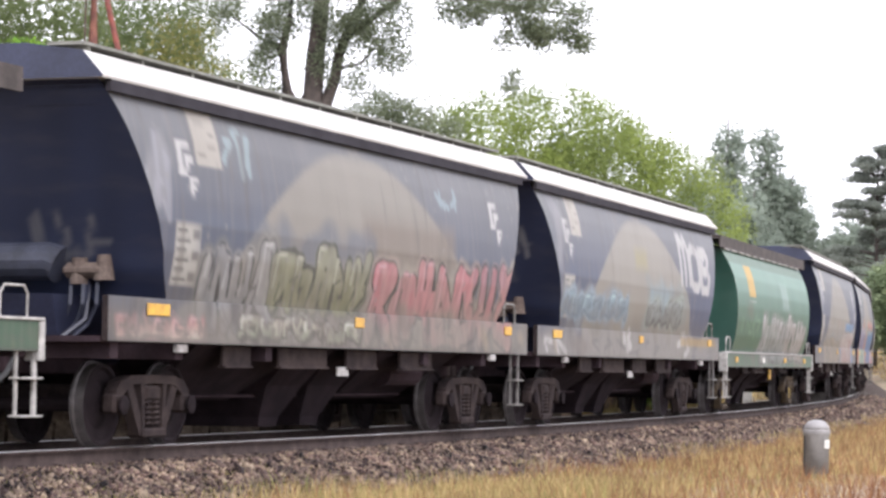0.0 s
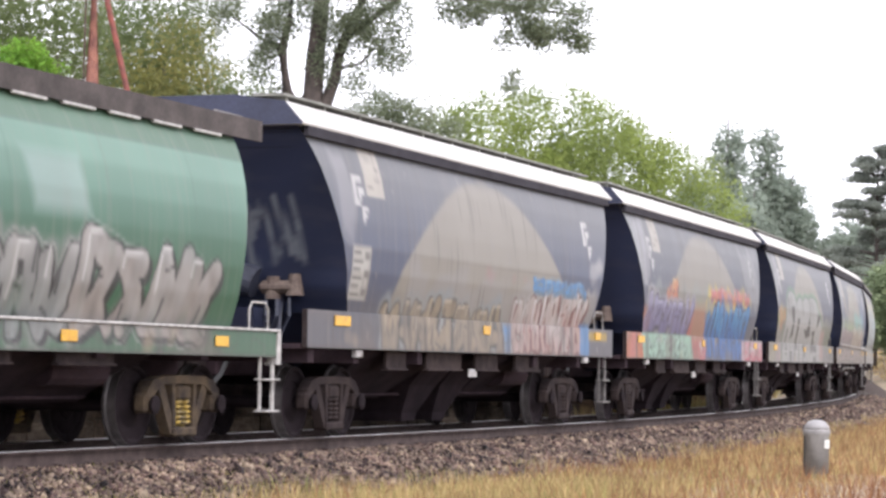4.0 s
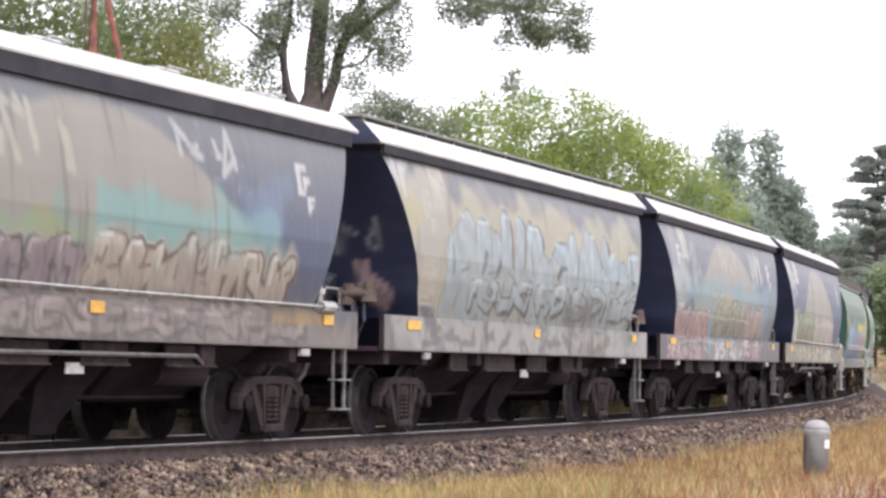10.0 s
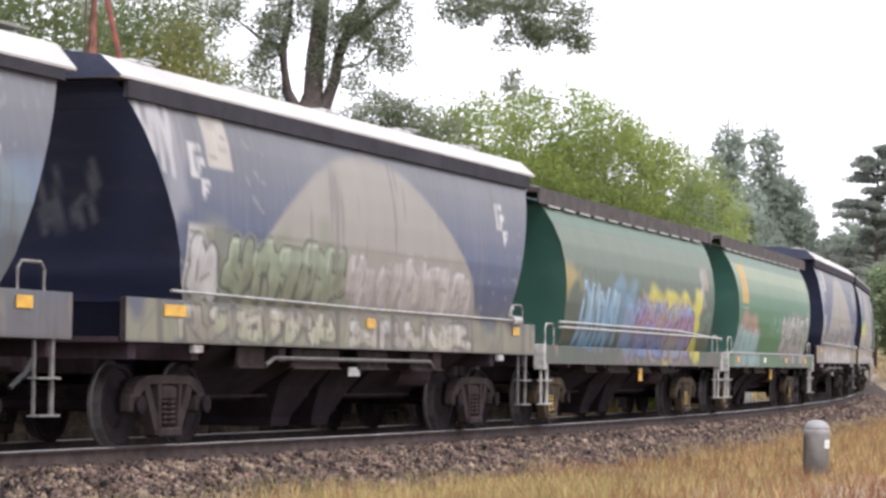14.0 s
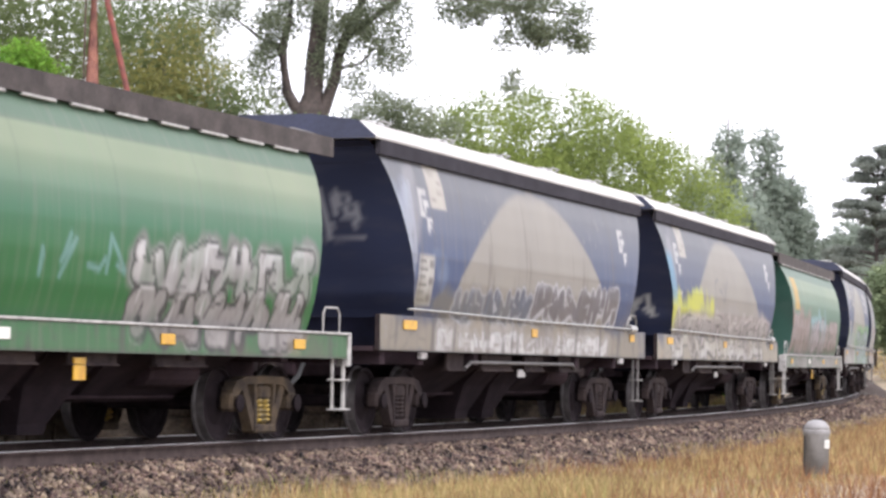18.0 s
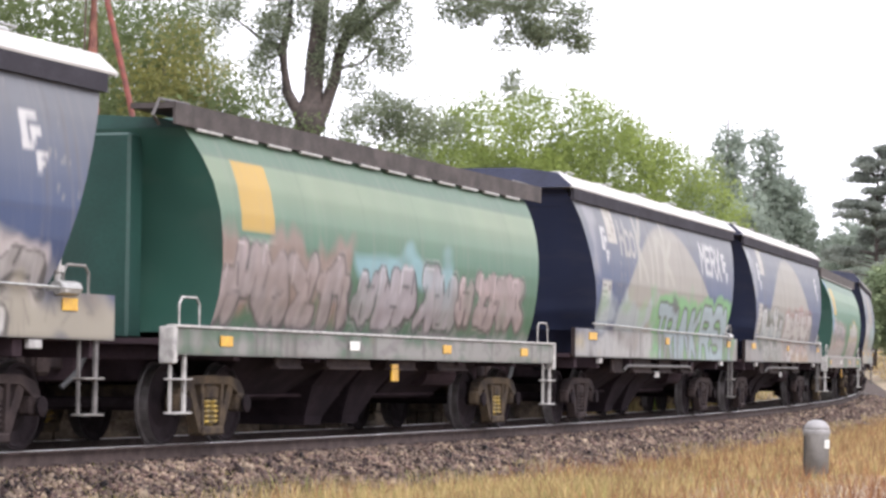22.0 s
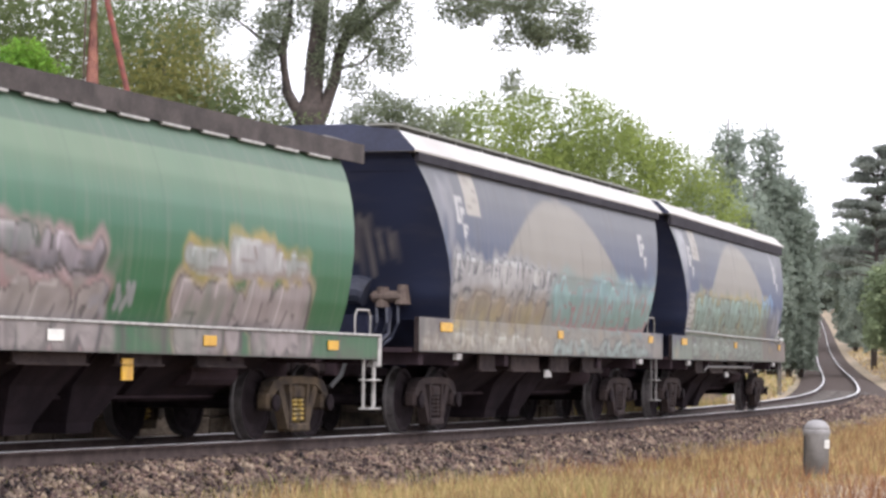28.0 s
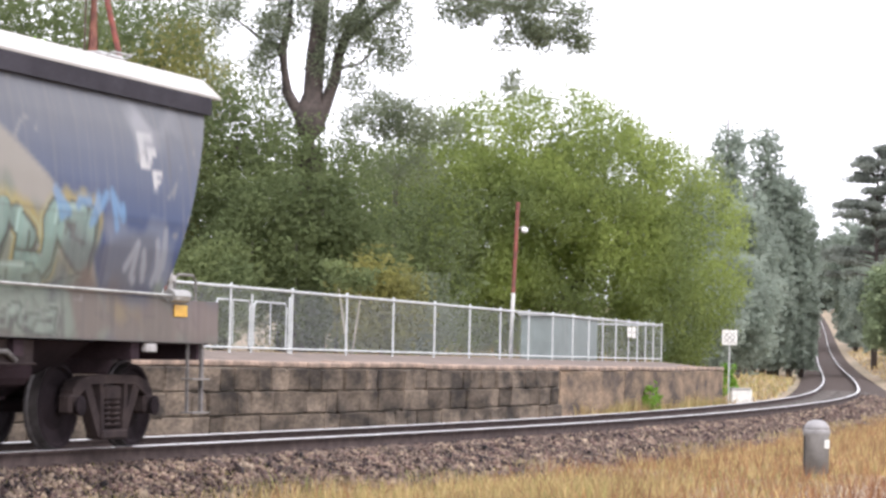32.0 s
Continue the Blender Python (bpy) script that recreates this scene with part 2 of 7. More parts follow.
def tube(bm, pts, r, sides=6, r_end=None):
    """A round bar through the points, capped at its ends."""
    pts = [Vector(p) for p in pts]
    rings = []
    for i, p in enumerate(pts):
        d = (pts[min(i + 1, len(pts) - 1)] - pts[max(i - 1, 0)]).normalized()
        q = d.to_track_quat("Z", "Y")
        rr = r[i] if isinstance(r, list) else r if r_end is None else r + (r_end - r) * i / max(1, len(pts) - 1)
        rings.append([bm.verts.new(p + q @ Vector((rr * math.cos(a), rr * math.sin(a), 0))) for a in [k * 2 * math.pi / sides for k in range(sides)]])
    for a, b in zip(rings, rings[1:]):
        for k in range(sides):
            bm.faces.new((a[k], a[(k + 1) % sides], b[(k + 1) % sides], b[k]))
    bm.faces.new(rings[0][::-1])
    bm.faces.new(rings[-1])
    return bm


def prism(bm, outline, y0, y1):
    """The outline, points of x and z, pushed from y0 to y1."""
    a = [bm.verts.new((x, y0, z)) for x, z in outline]
    b = [bm.verts.new((x, y1, z)) for x, z in outline]
    bm.faces.new(a)
    bm.faces.new(b[::-1])
    for i in range(len(a)):
        j = (i + 1) % len(a)
        bm.faces.new((a[j], a[i], b[i], b[j]))
    return bm


def loft(bm, rings, close=True, caps=True):
    """Skins rings of equally many points."""
    vs = [[bm.verts.new(p) for p in r] for r in rings]
    n = len(vs[0])
    for a, b in zip(vs, vs[1:]):
        for k in range(n if close else n - 1):
            bm.faces.new((a[k], a[(k + 1) % n], b[(k + 1) % n], b[k]))
    if caps and close:
        bm.faces.new(vs[0][::-1])
        bm.faces.new(vs[-1])
    return bm


def many(name, V, k=4):
    """A mesh of loose faces with k corners each, from an array (n, k, 3)."""
    n = len(V)
    me = bpy.data.meshes.new(name)
    me.vertices.add(n * k)
    me.vertices.foreach_set("co", np.asarray(V, np.float32).ravel())
    me.loops.add(n * k)
    me.loops.foreach_set("vertex_index", np.arange(n * k, dtype=np.int32))
    me.polygons.add(n)
    me.polygons.foreach_set("loop_start", np.arange(0, n * k, k, dtype=np.int32))
    me.polygons.foreach_set("loop_total", np.full(n, k, np.int32))
    me.update(calc_edges=True)
    return me


def sheet(name, P):
    """A smooth grid mesh through P, an array (rows, columns, 3)."""
    r, c = P.shape[:2]
    me = bpy.data.meshes.new(name)
    me.vertices.add(r * c)
    me.vertices.foreach_set("co", np.asarray(P, np.float32).ravel())
    i = (np.arange(r - 1)[:, None] * c + np.arange(c - 1)[None]).ravel()
    q = np.stack([i, i + 1, i + c + 1, i + c], 1).astype(np.int32)
    me.loops.add(q.size)
    me.loops.foreach_set("vertex_index", q.ravel())
    me.polygons.add(len(q))
    me.polygons.foreach_set("loop_start", np.arange(0, q.size, 4, dtype=np.int32))
    me.polygons.foreach_set("loop_total", np.full(len(q), 4, np.int32))
    me.update(calc_edges=True)
    me.shade_smooth()
    return me


# ---- ground, ballast and track ----
def near_track(x, y):
    """Distance along the track and to its camera side, for arrays of places."""
    x, y = np.asarray(x, float), np.asarray(y, float)
    pick = np.arange(0, len(S), 3)
    d2 = (x[..., None] - TX[pick]) ** 2 + (y[..., None] - TY[pick]) ** 2
    j = pick[np.argmin(d2, -1)]
    dx, dy = x - TX[j], y - TY[j]
    return S[j] + dx * np.sin(HEAD[j]) + dy * np.cos(HEAD[j]), dx * np.cos(HEAD[j]) - dy * np.sin(HEAD[j])


def ground_height(s, u):
    """Flat beside the line on the camera's side, a low bank on the far side, and hills far off."""
    base = np.interp(s, S, TZ)
    far_side = np.interp(-u, [1.5, 2.6, 6, 14, 60, 400], [-0.55, -0.45, -0.05, 0.6, 1.8, 9.0])
    platform_side = np.interp(-u, [1.5, 3.2, 3.6, 14, 60, 400], [-0.55, -0.4, 0.85, 1.02, 2.0, 9.0])
    w = np.clip((s + 3) / 3, 0, 1) * np.clip((54 - s) / 6, 0, 1)
    hi = far_side * (1 - w) + platform_side * w
    near = np.interp(u, [1.5, 6, 40, 400], [-0.55, -0.52, -0.5, 4.0])
    rise_right = np.clip((s - 70) / 120, 0, 1) * np.interp(u, [2, 4, 12, 60], [0, 0.3, 2.2, 4.0])
    return base * np.clip(1 - np.abs(u) / 900, 0.3, 1) + np.where(u > 0, near + rise_right, hi)


def build_ground():
    gx = np.concatenate([-16 - np.geomspace(0.8, 1784, 26)[::-1], np.arange(-16, 40, 0.8), np.arange(40, 120, 2.5), 120 + np.geomspace(3, 1700, 16)])
    gy = np.concatenate([10 - np.geomspace(1, 610, 22)[::-1], np.arange(10, 190, 1.0), np.arange(190, 760, 6.0), 760 + np.geomspace(8, 2500, 18)])
    X, Y = np.meshgrid(gx, gy)
    s, u = near_track(X, Y)
    Z = ground_height(s, u)
    bumps = 0.05 * np.sin(X * 1.7 + np.sin(Y * 0.9)) * np.sin(Y * 1.1 + X * 0.3)
    ob = ob_of("ground", sheet("ground", np.stack([X, Y, Z + bumps], -1)), M["earth"])
    tagged(ob, "dry grassy ground beside a railway line", "ground", kind="structure")


build_ground()


def build_track():
    track = empty("railway_track", frame_at(0))
    tagged(track, "single railway track with shiny rails on broken stone", "railway track", kind="structure")
    inv = track.matrix_world.inverted()
    ss = np.concatenate([np.arange(-60, 120, 1.5), np.arange(120, 930, 6.0)])

    def swept(name, outline, mat, label=""):
        P = np.stack([at(ss, u, z) for u, z in outline], 1)
        ob = ob_of(name, sheet(name, P), mat, track, label)
        ob.matrix_parent_inverse = inv
        return ob

    bed = swept("ballast_bed", [(-3.1, -0.75), (-2.2, -0.4), (-1.65, -0.2), (-0.9, -0.21), (0, -0.2), (0.9, -0.21), (1.5, -0.2), (2.5, -0.52), (3.1, -0.8)], M["ballast"], "bed of dark broken stone")
    bed.parent, bed.matrix_parent_inverse = None, Matrix.Identity(4)
    tagged(bed, "dark broken stone bed under the railway track", "ballast", kind="structure")
    for side in (-0.835, 0.835):
        w = [(side + a, b) for a, b in ((-0.065, -0.168), (-0.06, -0.155), (-0.012, -0.14), (-0.012, -0.045), (-0.035, -0.03), (-0.035, -0.006), (-0.026, 0.0), (0.026, 0.0), (0.035, -0.006), (0.035, -0.03), (0.012, -0.045), (0.012, -0.14), (0.06, -0.155), (0.065, -0.168))]
        rail = swept("rail", w, M["railside"], "rusty steel rail with a polished head")
        rail.data.materials.append(M["rail"])
        n = len(w) - 1
        idx = np.tile((np.isin(np.arange(n), (5, 6, 7))).astype(np.int32), len(ss) - 1)
        rail.data.polygons.foreach_set("material_index", idx)
    bm = box(bmesh.new(), -0.115, 0.115, -1.35, 1.35, -0.32, -0.165, 0.015)
    me = bpy.data.meshes.new("sleeper")
    bm.to_mesh(me)
    bm.free()
    rng = random.Random(4)
    for i in range(150):
        s = -12 + i * 0.68
        ob = ob_of("sleeper", me, M["sleeper"], track)
        ob.matrix_parent_inverse = inv
        ob.matrix_basis = frame_at(s + rng.uniform(-0.02, 0.02), rng.uniform(-0.04, 0.04), 0) @ pose(0, 0, 0.0, 0.85, 0, rng.uniform(-1, 1))
    clip = box(bmesh.new(), -0.06, 0.06, -0.13, 0.13, -0.166, -0.135, 0.01)
    clip_me = bpy.data.meshes.new("rail_fastening")
    clip.to_mesh(clip_me)
    clip.free()
    for i in range(90):
        ob = ob_of("rail_fastening", clip_me, M["railside"], track)
        ob.matrix_parent_inverse = inv
        ob.matrix_basis = frame_at(-10 + i * 0.68, 0.835, 0.012)


build_track()


def scatter_stones():
    rng = np.random.default_rng(5)
    base = np.array([(1, 0, 0), (-1, 0, 0), (0, 1, 0), (0, -1, 0), (0, 0, 1), (0, 0, -1)], float)
    faces = np.array([(0, 2, 4), (2, 1, 4), (1, 3, 4), (3, 0, 4), (2, 0, 5), (1, 2, 5), (3, 1, 5), (0, 3, 5)])
    parts_ = []
    for n, s0, s1, u0, u1, size in ((29000, -8, 12, 0.93, 2.7, 0.025), (18000, 12, 34, 0.93, 2.7, 0.027), (9000, 34, 75, 0.93, 2.9, 0.036), (2500, 4, 60, -2.4, -0.95, 0.03), (1500, -9, 40, -0.7, 0.7, 0.03)):
        s, u = rng.uniform(s0, s1, n), rng.uniform(u0, u1, n)
        z = np.interp(np.abs(u), [0, 0.9, 1.5, 2.5, 3.1], [-0.2, -0.2, -0.195, -0.5, -0.7]) + rng.uniform(-0.01, 0.03, n)
        c = at(s, u, z)
        v = (0.25 * rng.normal(size=(n, 6, 3)) + base[None] * rng.uniform(0.6, 1.4, (n, 6, 1))) * size * rng.lognormal(0, 0.3, (n, 1, 1))
        a = rng.normal(size=(n, 4))
        a /= np.linalg.norm(a, axis=1, keepdims=True)
        w, x, y, zz = a.T
        Rm = np.stack([np.stack([1 - 2 * (y * y + zz * zz), 2 * (x * y - zz * w), 2 * (x * zz + y * w)], -1), np.stack([2 * (x * y + zz * w), 1 - 2 * (x * x + zz * zz), 2 * (y * zz - x * w)], -1), np.stack([2 * (x * zz - y * w), 2 * (y * zz + x * w), 1 - 2 * (x * x + y * y)], -1)], 1)
        parts_.append(np.einsum("nij,nkj->nki", Rm, v) + c[:, None])
    V = np.concatenate(parts_)
    n = len(V)
    me = bpy.data.meshes.new("ballast_stones")
    me.vertices.add(n * 6)
    me.vertices.foreach_set("co", V.astype(np.float32).ravel())
    q = (faces[None] + 6 * np.arange(n)[:, None, None]).reshape(-1, 3).astype(np.int32)
    me.loops.add(q.size)
    me.loops.foreach_set("vertex_index", q.ravel())
    me.polygons.add(len(q))
    me.polygons.foreach_set("loop_start", np.arange(0, q.size, 3, dtype=np.int32))
    me.polygons.foreach_set("loop_total", np.full(len(q), 3, np.int32))
    me.update(calc_edges=True)
    tagged(ob_of("ballast_stones", me, M["stone"]), "loose grey-brown broken stones beside the rails", "ballast", kind="stuff")


scatter_stones()


def build_platform():
    P0, P1 = -2.0, 44.2
    edge = -1.78
    ss = np.arange(P0, P1 + 0.1, 1.0)

    core = bmesh.new()
    rings = []
    for s in ss:
        rings.append([at(s, u, z, False).tolist() for u, z in ((edge + 0.04, -0.6), (edge + 0.04, 0.82), (edge - 0.45, 0.86), (-3.3, 1.0), (-9.0, 1.04), (-9.0, -0.6))])
    loft(core, rings)
    plat = part("platform", core, M["mortar"])
    tagged(plat, "old railway platform with dark stone block face", "platform", kind="structure")
    top = ob_of("platform_surface", sheet("platform_surface", np.stack([at(ss, u, z, False) for u, z in ((edge - 0.44, 0.9), (-2.6, 0.95), (-3.3, 1.02), (-8.9, 1.06))], 1)), M["gravel"], plat, "dusty gravel platform top")
    rng = random.Random(8)
    shapes = {}
    for course in range(4):
        z0 = -0.5 + course * 0.33
        s = P0 + rng.uniform(0, 0.4)
        while s < 22.6:
            w = rng.choice((0.5, 0.65, 0.8, 1.0, 1.25))
            key = (w, rng.randint(0, 2))
            if key not in shapes:
                bm = box(bmesh.new(), 0.012, w - 0.012, -0.1, 0.12, 0.009, 0.321, 0.016)
                r2 = random.Random(hash(key) % 97)
                for v in bm.verts:
                    v.co += Vector((r2.uniform(-0.015, 0.012), r2.uniform(-0.03, 0.015), r2.uniform(-0.014, 0.012)))
                shapes[key] = bpy.data.meshes.new("stone_block")
                bm.to_mesh(shapes[key])
                bm.free()
            ob = ob_of("stone_block", shapes[key], M["block"], plat)
            ob.matrix_basis = frame_at(s, edge + rng.uniform(-0.012, 0.012), z0)
            s += w
    # past the blocks the face is rendered in long stained panels
    for a, b in ((23.28, 27.1), (27.12, 29.46), (29.52, 36.8), (36.84, P1)):
        bm = box(bmesh.new(), 0.02, b - a - 0.02, -0.06, 0.12, -0.5, 0.82, 0.02)
        bmesh.ops.subdivide_edges(bm, edges=bm.edges[:], cuts=3, use_grid_fill=True)
        for v in bm.verts:
            v.co += Vector((rng.uniform(-0.01, 0.01), rng.uniform(-0.012, 0.012), rng.uniform(-0.012, 0.012)))
        ob = part("wall_panel", bm, M["panel"], plat)
        ob.matrix_basis = frame_at(a, edge, 0)
    s = P0
    for i in range(26):
        bm = box(bmesh.new(), 0.004, 1.796, -0.06, 0.46, 0, 0.085, 0.02)
        me = shapes.setdefault("coping", bpy.data.meshes.new("coping_slab"))
        if i == 0:
            bm.to_mesh(me)
        bm.free()
        ob = ob_of("coping_slab", me, M["coping"], plat)
        ob.matrix_basis = frame_at(s, edge + rng.uniform(-0.02, 0.03), 0.825) @ pose(0, 0, rng.uniform(-0.012, 0.012), rng.uniform(0, 1.5), rng.uniform(-0.25, 0.25), 0)
        s += 1.8


build_platform()


def build_fence():
    u0 = -3.3
    stations = [7.1, 9.6, 12.16, 14.76, 17.28, 19.8, 22.2, 24.54, 26.95, 29.2, 31.3, 33.1, 34.8, 36.5, 38.3, 39.6, 40.9, 42.2, 43.7]
    s0, n = stations[0], len(stations) - 1
    fence = empty("platform_fence", frame_at(s0, u0, 1.0))
    tagged(fence, "galvanised pipe and wire mesh fence along the platform", "fence")
    inv = fence.matrix_world.inverted()

    def add(name, bm, mat, label=""):
        ob = part(name, bm, mat, fence, label)
        ob.matrix_parent_inverse = inv
        return ob

    def P(s, z, u=u0):
        return at(s, u, z, False).tolist()

    post = part("post", tube(bmesh.new(), [(0, 0, 0), (0, 0, 1.04)], 0.019, 8), M["galv"], fence)
    post.matrix_parent_inverse = inv
    post.matrix_basis = frame_at(s0, u0, 1.0)
    cap = bmesh.new()
    bmesh.ops.create_uvsphere(cap, u_segments=8, v_segments=5, radius=0.029, matrix=Matrix.Translation((0, 0, 1.05)))
    capob = part("post_cap", cap, M["galv"], post)
    for i in range(n + 1):
        s = stations[i]
        step = stations[min(i + 1, n)] - s
        if i:
            ob = ob_of("post", post.data, M["galv"], fence)
            ob.matrix_parent_inverse, ob.matrix_basis = inv, frame_at(s, u0, 1.0)
            ob_of("post_cap", capob.data, M["galv"], ob)
        if i < n:
            add("top_rail", tube(bmesh.new(), [P(s, 2.02), P(s + step, 2.02)], 0.024, 6), M["galv"])
            add("bottom_rail", tube(bmesh.new(), [P(s, 1.1), P(s + step, 1.1)], 0.02, 6), M["galv"])
            quads_ = []
            for k in np.arange(-0.8, step, 0.062):
                for a, b in ((k, k + 0.8), (k + 0.8, k)):
                    za, zb = 1.11, 2.01
                    lo, hi = 0.0, step
                    f0, f1 = 0.0, 1.0
                    d = b - a
                    for lim in (lo, hi):
                        f = (lim - a) / d
                        if (lim == lo) == (d > 0):
                            f0 = max(f0, f)
                        else:
                            f1 = min(f1, f)
                    if f1 - f0 < 0.02:
                        continue
                    e = [(s + a + d * f, za + (zb - za) * f) for f in (f0, f1)]
                    q = [P(e[0][0], e[0][1]), P(e[0][0] + 0.009, e[0][1]), P(e[1][0] + 0.009, e[1][1]), P(e[1][0], e[1][1])]
                    quads_.append(q)
            ob = ob_of("wire_mesh", many("wire_mesh", np.array(quads_)), M["wire"], fence)
            ob.matrix_parent_inverse = inv
    # the far end returns away from the track
    se = stations[n]
    add("top_rail", tube(bmesh.new(), [P(se, 2.02), P(se, 2.02, u0 - 2.5)], 0.03, 6), M["galv"])
    add("post", tube(bmesh.new(), [P(se, 1.0, u0 - 2.5), P(se, 2.04, u0 - 2.5)], 0.032, 6), M["galv"])
    for s_, k in ((38.05, 1.0), (38.7, 1.1)):
        sign = empty("fence_notice", frame_at(s_, -3.24, 1.76))
        tagged(sign, "small white notice wired to the fence", "sign")
        part("board", box(bmesh.new(), -0.27, 0.27, -0.006, 0.006, -0.13 * k, 0.13 * k, 0.003), M["card"], sign)
        part("text_bar", box(bmesh.new(), -0.15, 0.15, -0.012, -0.007, -0.02, 0.01), M["pipe"], sign)


build_fence()


# ---- wagons ----
HALF = 6.73
SIDE_Z = np.array([1.5, 1.58, 1.65, 1.8, 2.0, 2.3, 2.6, 2.9, 3.2, 3.4, 3.56])
SIDE_U = np.array([1.37, 1.385, 1.40, 1.43, 1.465, 1.485, 1.47, 1.435, 1.38, 1.32, 1.26])
SIDE_L = np.array([1.36, 1.32, 1.27, 1.17, 1.09, 0.93, 0.76, 0.58, 0.39, 0.25, 0.13])
GREEN_Z = np.array([1.2, 1.35, 1.6, 1.9, 2.2, 2.5, 2.8, 3.05, 3.2, 3.36])
GREEN_U = np.array([1.28, 1.34, 1.41, 1.455, 1.47, 1.455, 1.40, 1.31, 1.235, 1.14])
GREEN_L = np.array([1.1, 1.12, 1.12, 1.1, 1.06, 1.02, 0.95, 0.86, 0.8, 0.74])


def smooth_noise(x, z, rng, scale, n=5):
    out = 0
    for k in range(n):
        a, b, c = rng.uniform(0, 6.28), rng.uniform(0, 6.28), rng.uniform(0.6, 1.6)
        th = rng.uniform(0, 3.14)
        out = out + np.sin((x * math.cos(th) + z * math.sin(th)) * scale * c * (1 + 0.7 * k) + a + 1.3 * np.sin((z * math.cos(th) - x * math.sin(th)) * scale * 0.7 + b)) / (1 + 0.6 * k)
    return out / 2.2


def over(c, colour, a):
    return c * (1 - a[..., None]) + np.asarray(colour, float) * a[..., None]


def edge(d, soft=0.025):
    return np.clip(0.5 - d / (2 * soft), 0, 1)


def letters(c, x, z, x0, x1, z0, z1, n, fill, fill2, line, halo, seed, slant=0.12, thick=0.035, ragged=0.12):
    """A sprayed piece: leaning, crowding shapes of fat strokes with an outline, a thrown shadow and a cloud behind. It spells nothing."""
    pad = 0.5
    cols = np.nonzero((x[0] > x0 - pad) & (x[0] < x1 + pad))[0] if x.ndim == 2 else None
    if cols is not None:
        if len(cols) == 0 or z0 > z.max() + 0.3 or z1 < z.min() - 0.3:
            return c
        a, b = cols[0], cols[-1] + 1
        out = c.copy()
        out[:, a:b] = spray(c[:, a:b], x[:, a:b], z[:, a:b], x0, x1, z0, z1, n, fill, fill2, line, halo, seed, slant, thick, ragged)
        return out
    return spray(c, x, z, x0, x1, z0, z1, n, fill, fill2, line, halo, seed, slant, thick, ragged)


def stroke(x, z, ax, az, bx, bz):
    """Distance to a straight stroke."""
    vx, vz = bx - ax, bz - az
    t = np.clip(((x - ax) * vx + (z - az) * vz) / (vx * vx + vz * vz + 1e-6), 0, 1)
    return np.hypot(x - ax - t * vx, z - az - t * vz)


# limbs that the sprayed shapes are put together from, in the columns and rows of a small grid
GRID_STROKES = ("00-06-36-34 14-40-46", "06-00-30-33 23-46", "00-46-40 06-24", "10-14-36-40 04-44", "06-03-43-40 20-26", "06-36-13-40 00-13", "00-15-46 22-40-44", "02-06-45-21-00 31-40", "00-04-26-46 13-40-43", "16-02-42-30 36-40", "05-01-20-34-46 40-34", "06-11-34-40 44-26")


